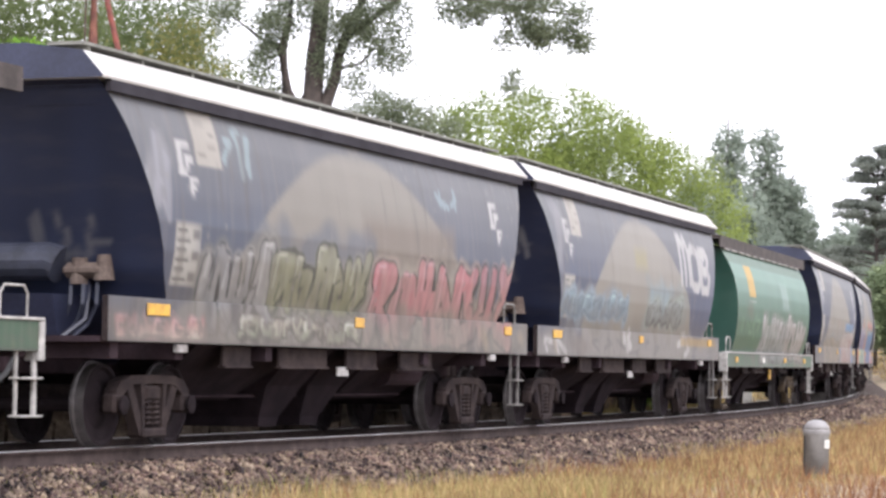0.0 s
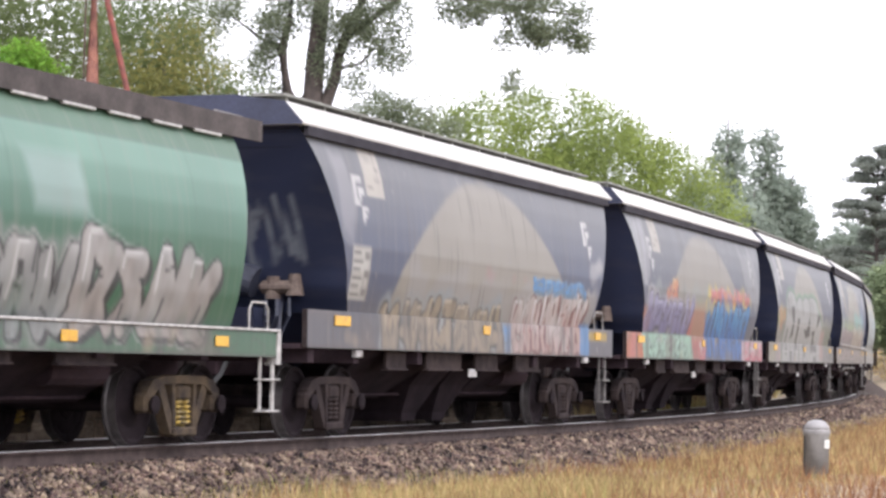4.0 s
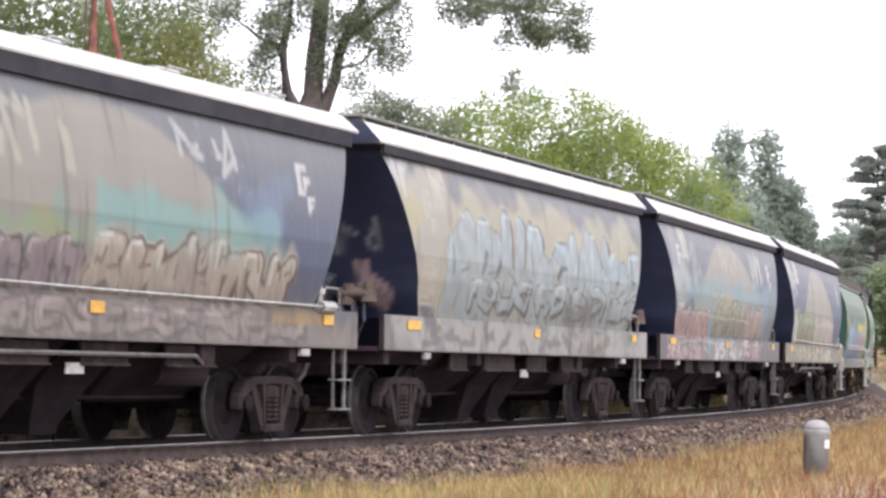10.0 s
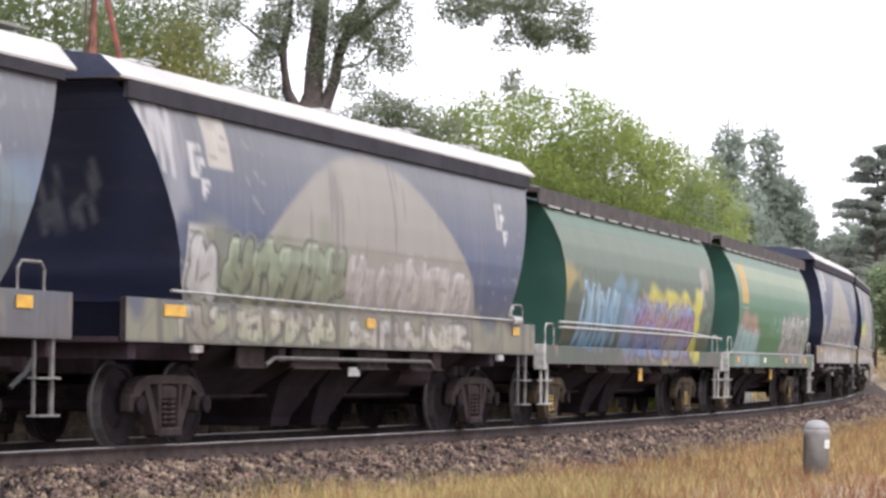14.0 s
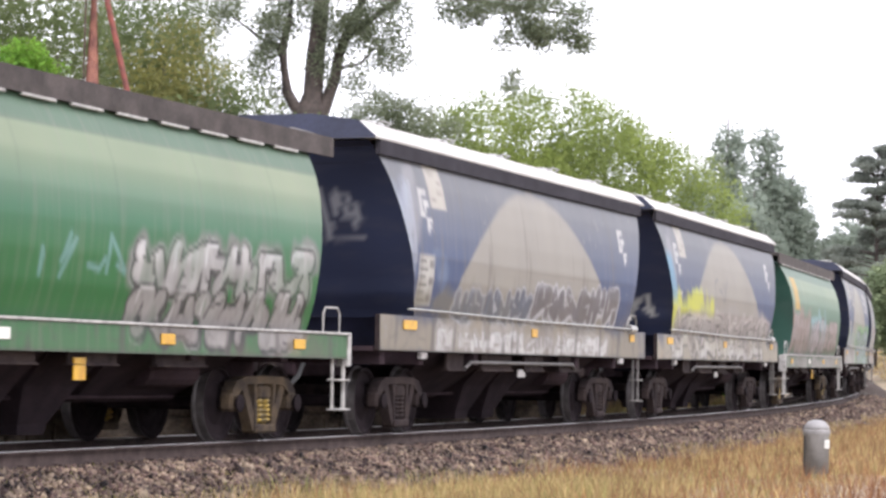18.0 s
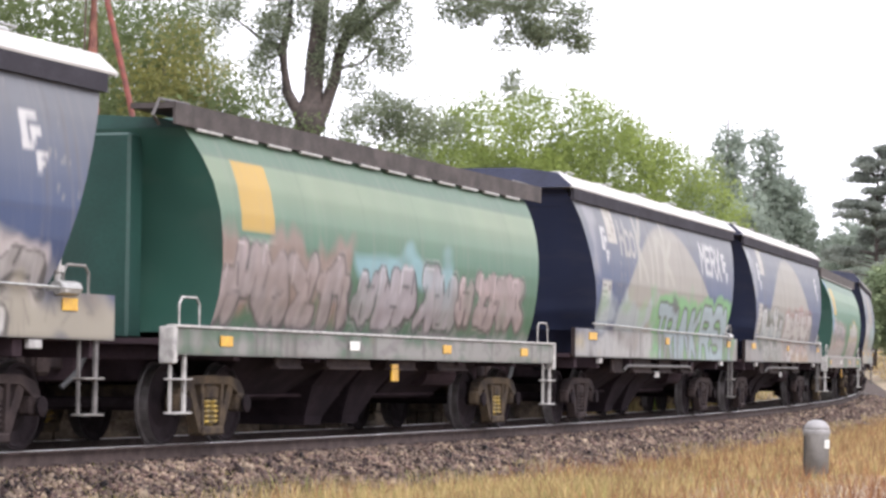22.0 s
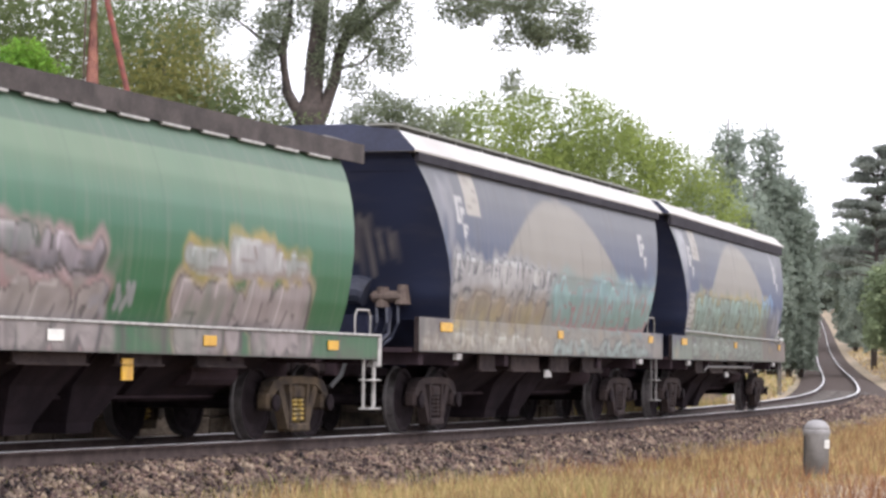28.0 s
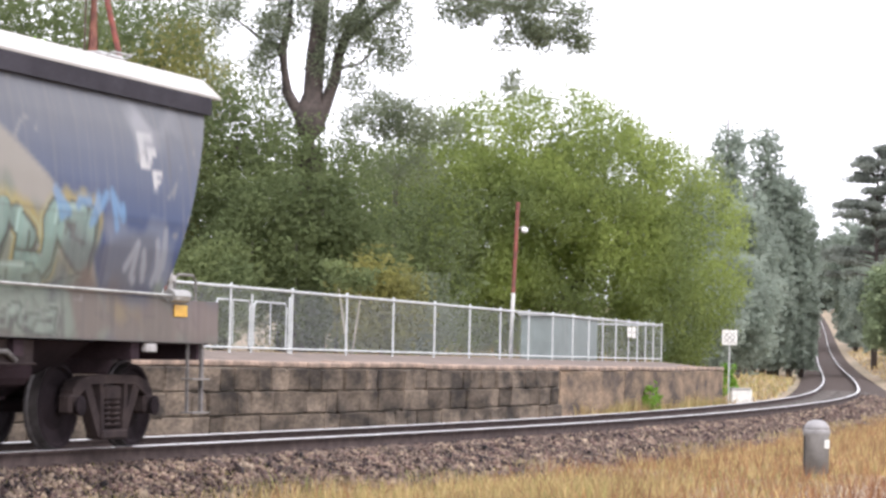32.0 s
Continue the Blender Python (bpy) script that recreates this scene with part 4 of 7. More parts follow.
# each wagon of the train, from its head to its tail: its rear end's distance along the line at 16 s, its kind and its paint
TRAIN = [
    dict(kind="green", rear=-151.6, seed=10, label='green barrel-sided grain hopper wagon with pale letters', jobs=[B(5.74, 6.12, 2.48, 2.81, CREAM, 0.8, 0.03, 0.0), T(5.78, 6.08, 2.52, 2.77, 2, BROWN, 8, 0.04), L(-0.82, 3.14, 1.13, 1.46, 6, SILVER, WHITE, BLACK, None, 15)]),
    dict(kind="blue", rear=-136.90, seed=11, tone=0.82, shift=0.10, fresh=0.3, tank=True, walkway=True, label='grey grain hopper wagon with pink and silver graffiti', jobs=[T(-6.1, -5.4, 2.3, 3.2, 5, (0.42, 0.42, 0.46), 1300, 0.04, 0.6), B(-0.04, 3.28, 2.14, 2.68, (0.26, 0.2, 0.15), 0.75, 0.12, 0.0), C(-4.9, 0.34, 1.97, 2.41, (0.1, 0.13, 0.2), 1008, 0.6), L(-4.6, -2.72, 1.14, 2.25, 4, (0.3, 0.3, 0.3), SILVER, (0.05, 0.05, 0.055), (0.24, 0.23, 0.2), 1015), L(-2.72, 0.1, 1.43, 2.28, 5, OLIVE, (0.36, 0.36, 0.25), (0.12, 0.12, 0.08), None, 1022), L(0.3, 5.96, 1.09, 2.35, 7, (0.42, 0.3, 0.26), (0.62, 0.22, 0.24), (0.05, 0.05, 0.055), (0.4, 0.35, 0.28), 1029, thick=0.035), T(-4.08, -3.2, 2.84, 3.41, 3, (0.38, 0.5, 0.52), 1036, 0.05), T(2.56, 3.58, 2.88, 3.25, 3, (0.36, 0.48, 0.52), 1043, 0.04), C(-6.9, 6.9, 0.9, 1.5, (0.3, 0.27, 0.22), 1050, 0.6), L(-6.6, -4.44, 1.1, 1.36, 5, CREAM, PINK, (0.25, 0.2, 0.17), None, 1057), L(-3.6, 0.04, 1.13, 1.42, 6, (0.3, 0.33, 0.22), CREAM, (0.2, 0.17, 0.13), None, 1064)], ends=[T(-0.9, 0.1, 1.9, 2.4, 3, (0.12, 0.12, 0.13), 1507, 0.03, 0.7)]),
    dict(kind="blue", rear=-122.96, seed=12, tone=0.90, fresh=0.55, tank=True, walkway=True, label='grey-blue grain hopper wagon with pale blue graffiti', jobs=[C(-5.53, -1.21, 1.58, 2.17, (0.28, 0.29, 0.3), 2008, 0.8), C(0.11, 3.67, 1.65, 2.4, (0.28, 0.3, 0.28), 2015, 0.8), L(-5.45, -1.27, 1.71, 2.09, 7, (0.22, 0.25, 0.28), SKY, (0.14, 0.2, 0.26), (0.3, 0.4, 0.48), 2022), L(0.25, 3.07, 1.64, 2.14, 5, (0.2, 0.21, 0.2), (0.3, 0.34, 0.33), (0.12, 0.13, 0.13), (0.36, 0.42, 0.36), 2029), C(0.29, 2.31, 2.06, 2.37, SKY, 2036, 0.6), B(-0.69, 0.21, 2.59, 2.91, (0.45, 0.38, 0.12), 0.5, 0.1, 0.0), W("m", 2.9, 3.8, 2.5, 3.7, WHITE, 0.095, seed=3), W("OB", 3.75, 5.55, 2.42, 3.16, WHITE, 0.1, seed=4, drop=0.03), C(-6.9, 6.9, 0.9, 1.5, (0.29, 0.27, 0.25), 2050, 0.8), T(-1.55, -0.67, 1.1, 1.55, 2, WHITE, 2057, 0.06), T(2.87, 4.25, 1.11, 1.57, 2, WHITE, 2064, 0.06), B(3.21, 6.41, 1.32, 1.47, (0.45, 0.28, 0.06), 0.7, 0.03, 0.0), T(-7.53, -5.05, 1.06, 1.33, 3, WHITE, 2071, 0.05), T(-3.87, 1.75, 1.12, 1.39, 6, (0.16, 0.15, 0.15), 2078, 0.025)], ends=[T(-1.1, -0.1, 2.2, 3.1, 6, (0.22, 0.22, 0.23), 2507, 0.03, 0.7), T(0.1, 1.0, 2.0, 3.0, 5, (0.2, 0.2, 0.22), 2514, 0.03, 0.7)]),
    dict(kind="green", rear=-108.7, seed=13, sheen=0.75, hi=(0.1, 0.25, 0.17), lo=(0.045, 0.16, 0.085), pale=(0.27, 0.46, 0.36), label='bright green grain hopper wagon with silver graffiti', jobs=[L(-2.09, 1.91, 1.04, 2.1, 6, (0.24, 0.26, 0.25), SILVER, (0.05, 0.05, 0.055), (0.22, 0.25, 0.22), 3008), L(1.91, 4.95, 1.06, 2.19, 4, (0.34, 0.3, 0.27), SILVER, (0.05, 0.05, 0.055), None, 3015), B(0.93, 2.01, 2.27, 2.81, (0.34, 0.46, 0.42), 0.7, 0.08, -0.3), T(-5.09, -2.39, 1.53, 2.08, 5, (0.14, 0.3, 0.16), 3022, 0.03), C(-4.35, -3.55, 2.0, 2.24, (0.14, 0.12, 0.08), 3029, 0.5)]),
    dict(kind="blue", rear=-94.5, seed=14, tone=0.88, fresh=0.45, tank=True, walkway=True, label='grey grain hopper wagon with red, pink and blue graffiti', jobs=[C(-3.41, 5.41, 1.46, 2.12, (0.36, 0.34, 0.32), 4008, 0.8), C(-0.27, 2.31, 2.06, 2.27, (0.5, 0.25, 0.25), 4015, 0.6), L(1.17, 4.99, 1.07, 2.08, 8, (0.45, 0.3, 0.27), (0.6, 0.55, 0.52), (0.3, 0.08, 0.07), (0.38, 0.36, 0.34), 4022), L(1.97, 4.81, 1.99, 2.22, 5, (0.08, 0.28, 0.55), BLUE, (0.1, 0.2, 0.3), None, 4029, thick=0.02), B(0.59, 1.13, 1.06, 1.48, (0.1, 0.3, 0.6), 0.85, 0.05, 0.0), B(4.79, 5.31, 1.07, 1.56, (0.1, 0.3, 0.6), 0.85, 0.05, 0.0), L(-4.11, 0.67, 1.02, 1.81, 9, (0.3, 0.24, 0.17), TAN, (0.12, 0.11, 0.1), (0.3, 0.34, 0.36), 4036), B(5.29, 6.37, 1.33, 1.46, (0.6, 0.4, 0.05), 0.8, 0.03, 0.0), C(5.07, 5.91, 2.37, 2.62, WHITE, 4043, 0.6)], ends=[T(-1, 0, 2.0, 2.9, 6, (0.2, 0.22, 0.24), 4507, 0.03, 0.7)]),
    dict(kind="blue", rear=-80.10, seed=15, tone=0.80, shift=0.10, fresh=0.3, tank=True, walkway=True, label='grey grain hopper wagon with purple, mint and blue graffiti', jobs=[T(-6.35, -5.5, 2.3, 3.45, 6, (0.5, 0.5, 0.5), 5300, 0.04, 0.75), C(-6.69, -5.21, 2.45, 3.55, (0.42, 0.42, 0.44), 5008, 0.55), C(3.99, 5.95, 2.15, 3.41, (0.36, 0.36, 0.36), 5015, 0.6), C(-5.71, 4.89, 2.14, 2.39, (0.3, 0.33, 0.3), 5022, 0.6), B(-6.95, -5.27, 1.04, 1.59, (0.62, 0.19, 0.08), 0.95, 0.04, 0.0), B(-6.43, -5.89, 1.07, 1.56, (0.7, 0.22, 0.2), 0.7, 0.06, 0.5), B(-5.69, -5.01, 1.51, 1.94, (0.6, 0.17, 0.05), 0.8, 0.1, 0.0), B(-1.61, 0.23, 1.06, 2.07, (0.6, 0.12, 0.1), 0.85, 0.12, 0.0), C(-1.25, 0.21, 1.41, 2.18, (0.3, 0.4, 0.2), 5029, 0.35), L(-3.81, -2.81, 2.04, 2.51, 2, (0.62, 0.12, 0.1), (0.75, 0.3, 0.1), (0.4, 0.08, 0.08), None, 5036, thick=0.02), L(-5.31, -1.49, 1.5, 2.26, 6, (0.2, 0.18, 0.36), (0.34, 0.32, 0.5), (0.07, 0.06, 0.14), (0.42, 0.4, 0.44), 5043, slant=0.35), B(-5.45, -1.07, 1.04, 1.52, (0.36, 0.58, 0.44), 1.0, 0.03, -0.35), L(-5.03, -1.51, 1.08, 1.49, 5, (0.36, 0.58, 0.44), (0.45, 0.66, 0.54), (0.07, 0.17, 0.13), None, 5050, thick=0.025), C(0.0, 4.8, 1.9, 2.42, (0.78, 0.6, 0.04), 5057, 0.95), L(0.3, 4.6, 2.2, 2.5, 7, RED, (0.75, 0.2, 0.22), (0.45, 0.1, 0.05), None, 5064, thick=0.02), C(0.1, 4.6, 1.0, 2.2, (0.02, 0.13, 0.4), 5070, 0.95), L(0.19, 4.47, 1.05, 2.26, 6, (0.015, 0.14, 0.46), (0.02, 0.27, 0.6), (0.015, 0.03, 0.1), None, 5071, thick=0.05), B(4.21, 6.65, 1.04, 1.48, (0.72, 0.5, 0.52), 0.95, 0.03, 0.0), L(4.65, 6.57, 1.09, 1.45, 4, PINK, WHITE, (0.6, 0.05, 0.12), None, 5078), L(-0.41, 0.17, 1.09, 1.42, 1, PINK, WHITE, (0.5, 0.1, 0.12), None, 5085), T(3.69, 5.85, 2.21, 2.73, 4, (0.2, 0.19, 0.19), 5092, 0.03)]),
    dict(kind="blue", rear=-65.7, seed=16, tone=0.85, fresh=0.25, tank=True, walkway=True, label='dark grey grain hopper wagon with huge silver graffiti letters', jobs=[C(-5.63, 5.87, 1.42, 2.18, (0.24, 0.24, 0.2), 6008, 0.8), C(-5.55, -4.19, 1.99, 2.38, (0.4, 0.38, 0.12), 6015, 0.6), T(-5.49, -4.19, 1.83, 2.3, 5, (0.5, 0.2, 0.06), 6022, 0.06), C(-6.05, -4.99, 2.56, 3.11, (0.42, 0.42, 0.42), 6029, 0.55), C(-6.9, 6.9, 0.9, 1.5, (0.32, 0.31, 0.29), 6043, 0.6), P(HUGE, (0.12, 0.33, 0.16), 0.9, 0.1, 0.04), P(HUGE, (0.09, 0.1, 0.09), 0.8, 0.045, 0.03), P(HUGE, CHROME, 0.97, 0.0, 0.03), *[P(q, INK) for q in HOLES], *[P(q, (0.1, 0.1, 0.1), 0.85) for q in HOOKS], ripple(1.96, 0.0, WHITE, -4.3, 3.4, 0.01), ripple(1.33, 0.0, WHITE, -4.3, 3.8, 0.012), B(-6.79, -5.51, 1.07, 1.53, (0.4, 0.36, 0.24), 0.7, 0.1, 0.0), B(-5.51, -4.65, 1.09, 1.51, (0.5, 0.36, 0.36), 0.6, 0.1, 0.0), B(3.23, 4.11, 1.16, 1.89, (0.5, 0.3, 0.28), 0.7, 0.06, 0.0), T(4.47, 6.43, 1.11, 1.42, 4, (0.12, 0.12, 0.11), 6050, 0.04), C(3.99, 5.63, 1.48, 2.08, (0.18, 0.22, 0.16), 6057, 0.7)], ends=[T(-0.6, 0.4, 2.5, 2.6, 2, (0.2, 0.2, 0.22), 6507, 0.02, 0.7)]),
    dict(kind="blue", rear=-51.2, seed=17, tone=0.86, fresh=0.55, pipe=True, label='blue-grey grain hopper wagon with cream and pink graffiti', jobs=[C(-5.62, 4.46, 1.91, 2.33, (0.26, 0.38, 0.3), 7008, 0.8), C(-0.14, 4.18, 2.03, 2.6, (0.22, 0.45, 0.42), 7015, 0.75), C(-4.36, -0.02, 1.95, 2.25, (0.36, 0.4, 0.14), 7022, 0.6), L(-5.3, -0.42, 1.52, 2.08, 9, (0.27, 0.22, 0.24), (0.38, 0.3, 0.31), (0.15, 0.12, 0.13), None, 7029), L(-0.32, 4.64, 1.5, 2.2, 7, (0.42, 0.34, 0.28), CREAM, (0.2, 0.1, 0.08), (0.4, 0.36, 0.3), 7036), T(-4.8, -3.3, 2.4, 3.17, 5, (0.5, 0.45, 0.33), 7043, 0.055), T(-2.4, -0.52, 2.61, 3.31, 4, (0.52, 0.5, 0.38), 7050, 0.055), T(1.58, 3.16, 2.75, 3.41, 4, WHITE, 7057, 0.045), C(3.08, 4.44, 2.26, 2.9, (0.2, 0.32, 0.5), 7064, 0.4), C(-6.9, 6.9, 0.9, 1.5, (0.27, 0.23, 0.2), 7071, 0.85), L(-6.86, 5.12, 1.13, 1.48, 13, (0.34, 0.29, 0.25), (0.36, 0.28, 0.27), (0.2, 0.16, 0.14), None, 7078), B(4.12, 5.88, 1.33, 1.48, (0.5, 0.3, 0.05), 0.7, 0.03, 0.0)], ends=[T(-0.5, 0.8, 1.8, 2.8, 5, (0.07, 0.09, 0.11), 7507, 0.03, 0.7)]),
    dict(kind="blue", rear=-36.90, seed=18, tone=0.93, fresh=0.1, tank=True, walkway=True, dome=0.55, label='grey grain hopper wagon covered by pale blue graffiti', jobs=[T(-6.4, -5.7, 2.95, 3.5, 4, (0.62, 0.6, 0.58), 8300, 0.04, 0.85), C(-6.42, -4.12, 1.52, 3.38, (0.46, 0.42, 0.33), 8008, 0.85), C(-4.48, 6.04, 1.43, 3.25, (0.46, 0.42, 0.3), 8015, 0.85), L(-4.4, 6.06, 1.43, 3.13, 9, (0.33, 0.38, 0.37), (0.38, 0.46, 0.5), (0.1, 0.11, 0.12), (0.48, 0.42, 0.24), 8022, thick=0.025), C(-4.44, 6.36, 1.37, 2.09, (0.3, 0.35, 0.36), 8029, 0.5), L(-3.54, 5.84, 1.64, 2.17, 9, (0.34, 0.4, 0.42), (0.4, 0.46, 0.47), (0.1, 0.09, 0.08), None, 8036, thick=0.025, slant=0.3), C(1.36, 2.92, 1.49, 1.94, (0.14, 0.12, 0.11), 8043, 0.7), C(-6.16, -5.26, 2.54, 3.1, (0.5, 0.44, 0.18), 8050, 0.6), T(-6.52, -5.68, 3.04, 3.52, 4, WHITE, 8057, 0.05), C(-6.9, 6.9, 0.9, 1.5, (0.42, 0.41, 0.38), 8064, 0.95), T(-5.26, 4.7, 1.09, 1.41, 12, (0.15, 0.13, 0.12), 8071, 0.05)], ends=[T(-1.0, 0.2, 2.3, 2.8, 5, (0.22, 0.23, 0.24), 8507, 0.03, 0.7), T(-1.1, -0.6, 1.6, 2.2, 3, (0.4, 0.28, 0.28), 8514, 0.05, 0.7)]),
    dict(kind="blue", rear=-22.4, seed=19, tone=0.95, fresh=0.45, tank=True, walkway=True, label='grey grain hopper wagon with rows of pink and olive graffiti', jobs=[C(-5.61, 5.87, 1.99, 2.61, (0.27, 0.36, 0.34), 9008, 0.75), C(-4.73, 5.09, 2.24, 2.63, (0.2, 0.4, 0.5), 9015, 0.35), L(-1.99, -0.85, 2.08, 2.47, 3, (0.3, 0.38, 0.33), MINT, (0.15, 0.2, 0.17), None, 9022), B(-0.85, -0.21, 2.07, 2.33, (0.55, 0.35, 0.06), 0.8, 0.1, 0.0), B(0.81, 1.31, 2.21, 2.57, (0.16, 0.36, 0.33), 0.7, 0.1, 0.0), L(-6.01, -2.07, 1.39, 2.06, 8, (0.4, 0.24, 0.23), (0.46, 0.3, 0.28), (0.12, 0.09, 0.09), (0.3, 0.28, 0.24), 9029), L(-1.91, 1.77, 1.51, 2.26, 7, (0.25, 0.24, 0.17), (0.33, 0.33, 0.22), (0.05, 0.05, 0.055), (0.4, 0.38, 0.3), 9036), L(1.97, 4.33, 1.52, 2.26, 4, (0.38, 0.28, 0.25), (0.48, 0.37, 0.33), (0.12, 0.07, 0.07), (0.16, 0.3, 0.42), 9043), B(-2.13, -1.87, 1.08, 2.16, (0.14, 0.38, 0.55), 0.85, 0.04, 0.0), B(4.21, 4.51, 1.45, 2.25, (0.12, 0.3, 0.5), 0.8, 0.05, 0.0), L(-6.07, -2.11, 1.04, 1.39, 8, (0.5, 0.32, 0.33), (0.62, 0.45, 0.45), (0.25, 0.1, 0.12), None, 9050), L(-1.35, 1.83, 1.07, 1.49, 5, WHITE, WHITE, (0.18, 0.18, 0.2), (0.16, 0.28, 0.4), 9057), L(2.01, 4.27, 1.1, 1.52, 3, (0.5, 0.36, 0.38), (0.6, 0.45, 0.46), (0.22, 0.06, 0.12), None, 9064), C(-6.2, -3.6, 2.35, 2.75, (0.42, 0.46, 0.46), 9200, 0.8), C(3.9, 6.0, 2.0, 2.6, (0.2, 0.3, 0.42), 9201, 0.6), T(2.67, 4.15, 2.66, 3.41, 6, (0.56, 0.55, 0.5), 9071, 0.06), T(-4.95, -3.19, 2.54, 3.29, 6, (0.4, 0.4, 0.36), 9078, 0.05), T(-1.01, 0.97, 2.68, 3.32, 4, (0.46, 0.43, 0.32), 9085, 0.05), ripple(1.9, -0.012, WHITE, -5.2, 2.6), ripple(1.42, 0.0, WHITE, -6.0, 4.6), C(4.61, 6.13, 1.27, 2.44, (0.16, 0.2, 0.2), 9099, 0.6)]),
    dict(kind="blue", rear=-7.88, seed=20, fresh=0.65, pipe=True, label='blue-grey grain hopper wagon with olive and white graffiti', jobs=[T(-6.5, -5.7, 2.7, 3.5, 6, (0.62, 0.6, 0.6), 10300, 0.05, 0.85), C(-5.51, -0.69, 1.45, 2.38, (0.25, 0.26, 0.18), 10008, 0.8), L(-5.29, -4.53, 1.46, 2.38, 1, WHITE, WHITE, (0.2, 0.2, 0.18), None, 10015), L(-4.53, -1.01, 1.54, 2.27, 5, (0.22, 0.24, 0.15), (0.32, 0.38, 0.25), (0.1, 0.12, 0.08), None, 10022), L(-0.85, 3.63, 1.54, 2.25, 5, (0.46, 0.41, 0.38), (0.56, 0.5, 0.47), (0.28, 0.24, 0.23), None, 10029), C(-6.9, 6.9, 0.9, 1.5, (0.3, 0.29, 0.18), 10036, 0.85), L(-5.47, -1.11, 1.09, 1.49, 6, (0.42, 0.43, 0.26), CREAM, (0.14, 0.14, 0.1), None, 10043), L(-0.63, 3.89, 1.07, 1.5, 5, CREAM, WHITE, (0.2, 0.17, 0.13), None, 10050), C(-6.77, -5.99, 3.03, 3.47, (0.45, 0.44, 0.44), 10057, 0.6)], ends=[T(-0.7, 0.3, 2.2, 2.9, 5, (0.15, 0.16, 0.18), 10507, 0.03, 0.7)]),
    dict(kind="low", rear=6.0, seed=21, sheen=0.25, lo=(0.05, 0.09, 0.05), hi=(0.085, 0.14, 0.08), square=False, label='dull green grain hopper wagon with yellow, blue and purple graffiti', jobs=[C(-0.5, 4.44, 1.1, 2.3, (0.68, 0.6, 0.05), 11008, 0.95), L(-1.52, 3.86, 1.62, 2.08, 9, (0.42, 0.16, 0.3), (0.18, 0.34, 0.6), (0.06, 0.05, 0.12), (0.3, 0.2, 0.36), 11015), L(-1.48, 3.88, 1.08, 1.73, 9, (0.12, 0.24, 0.5), (0.34, 0.2, 0.44), (0.05, 0.05, 0.1), (0.4, 0.2, 0.34), 11022), C(-3.6, -0.92, 1.22, 2.36, (0.16, 0.4, 0.6), 11029, 0.5), L(-4.6, -2.08, 1.19, 2.37, 5, (0.16, 0.4, 0.62), SKY, (0.05, 0.12, 0.22), None, 11036), B(4.66, 5.16, 2.39, 2.8, (0.42, 0.33, 0.22), 0.8, 0.03, 0.0), C(3.98, 4.72, 2.24, 2.54, WHITE, 11043, 0.7), T(4.3, 5.38, 1.4, 1.95, 5, (0.14, 0.26, 0.2), 11050, 0.04), C(-6.44, -4.64, 2.09, 2.54, (0.6, 0.42, 0.08), 11057, 0.6)]),
    dict(kind="green", rear=20.1, seed=22, sq=-5.2, foot=2.27, lo=(0.012, 0.2, 0.04), hi=(0.06, 0.24, 0.13), label='green grain hopper wagon with teal and silver graffiti', jobs=[L(-5.76, -4.72, 0.97, 1.91, 2, TEAL, (0.26, 0.4, 0.4), (0.13, 0.24, 0.24), (0.45, 0.24, 0.22), 12008), L(-4.72, -2.5, 0.98, 1.86, 3, (0.22, 0.42, 0.42), (0.32, 0.5, 0.48), (0.15, 0.27, 0.27), (0.5, 0.2, 0.18), 12015), C(-5.16, -3.0, 1.81, 2.06, (0.55, 0.24, 0.2), 12022, 0.7), L(1.04, 5.36, 1.56, 2.16, 6, (0.36, 0.35, 0.34), WHITE, (0.05, 0.05, 0.055), (0.25, 0.25, 0.23), 12029), L(1.08, 5.42, 1.01, 1.69, 6, (0.34, 0.31, 0.3), SILVER, (0.05, 0.05, 0.055), None, 12036), T(-1.3, 0.9, 1.61, 2.09, 4, (0.2, 0.4, 0.38), 12043, 0.03)]),
    dict(kind="blue", rear=34.5, seed=23, fresh=0.9, pipe=True, label='blue grain hopper wagon with a clean pale dome and dark graffiti', jobs=[T(-6.1, -5.6, 2.2, 3.3, 5, (0.5, 0.52, 0.58), 13300, 0.05, 0.6), C(-5.55, 0.95, 1.55, 1.91, (0.2, 0.18, 0.12), 13008, 0.7), L(-3.97, -0.11, 1.44, 2.02, 6, (0.13, 0.14, 0.16), (0.1, 0.12, 0.17), (0.42, 0.42, 0.44), None, 13015, thick=0.04), L(-0.11, 4.63, 1.56, 2.26, 6, (0.17, 0.15, 0.15), (0.14, 0.13, 0.15), (0.5, 0.49, 0.5), None, 13022, thick=0.04), C(-6.9, 6.9, 0.9, 1.5, (0.33, 0.28, 0.2), 13029, 0.85), L(-4.51, 4.21, 1.03, 1.42, 11, WHITE, WHITE, (0.28, 0.25, 0.22), (0.42, 0.38, 0.33), 13036), C(-6.51, -5.73, 2.14, 3.25, (0.4, 0.45, 0.56), 13043, 0.6), C(-4.87, -4.43, 1.83, 2.27, (0.2, 0.28, 0.42), 13050, 0.6)], ends=[T(-0.9, -0.1, 2.5, 3.1, 6, (0.32, 0.33, 0.36), 13507, 0.035, 0.7), T(-0.9, 0.3, 2.45, 2.5, 2, (0.35, 0.35, 0.37), 13514, 0.02, 0.7)]),
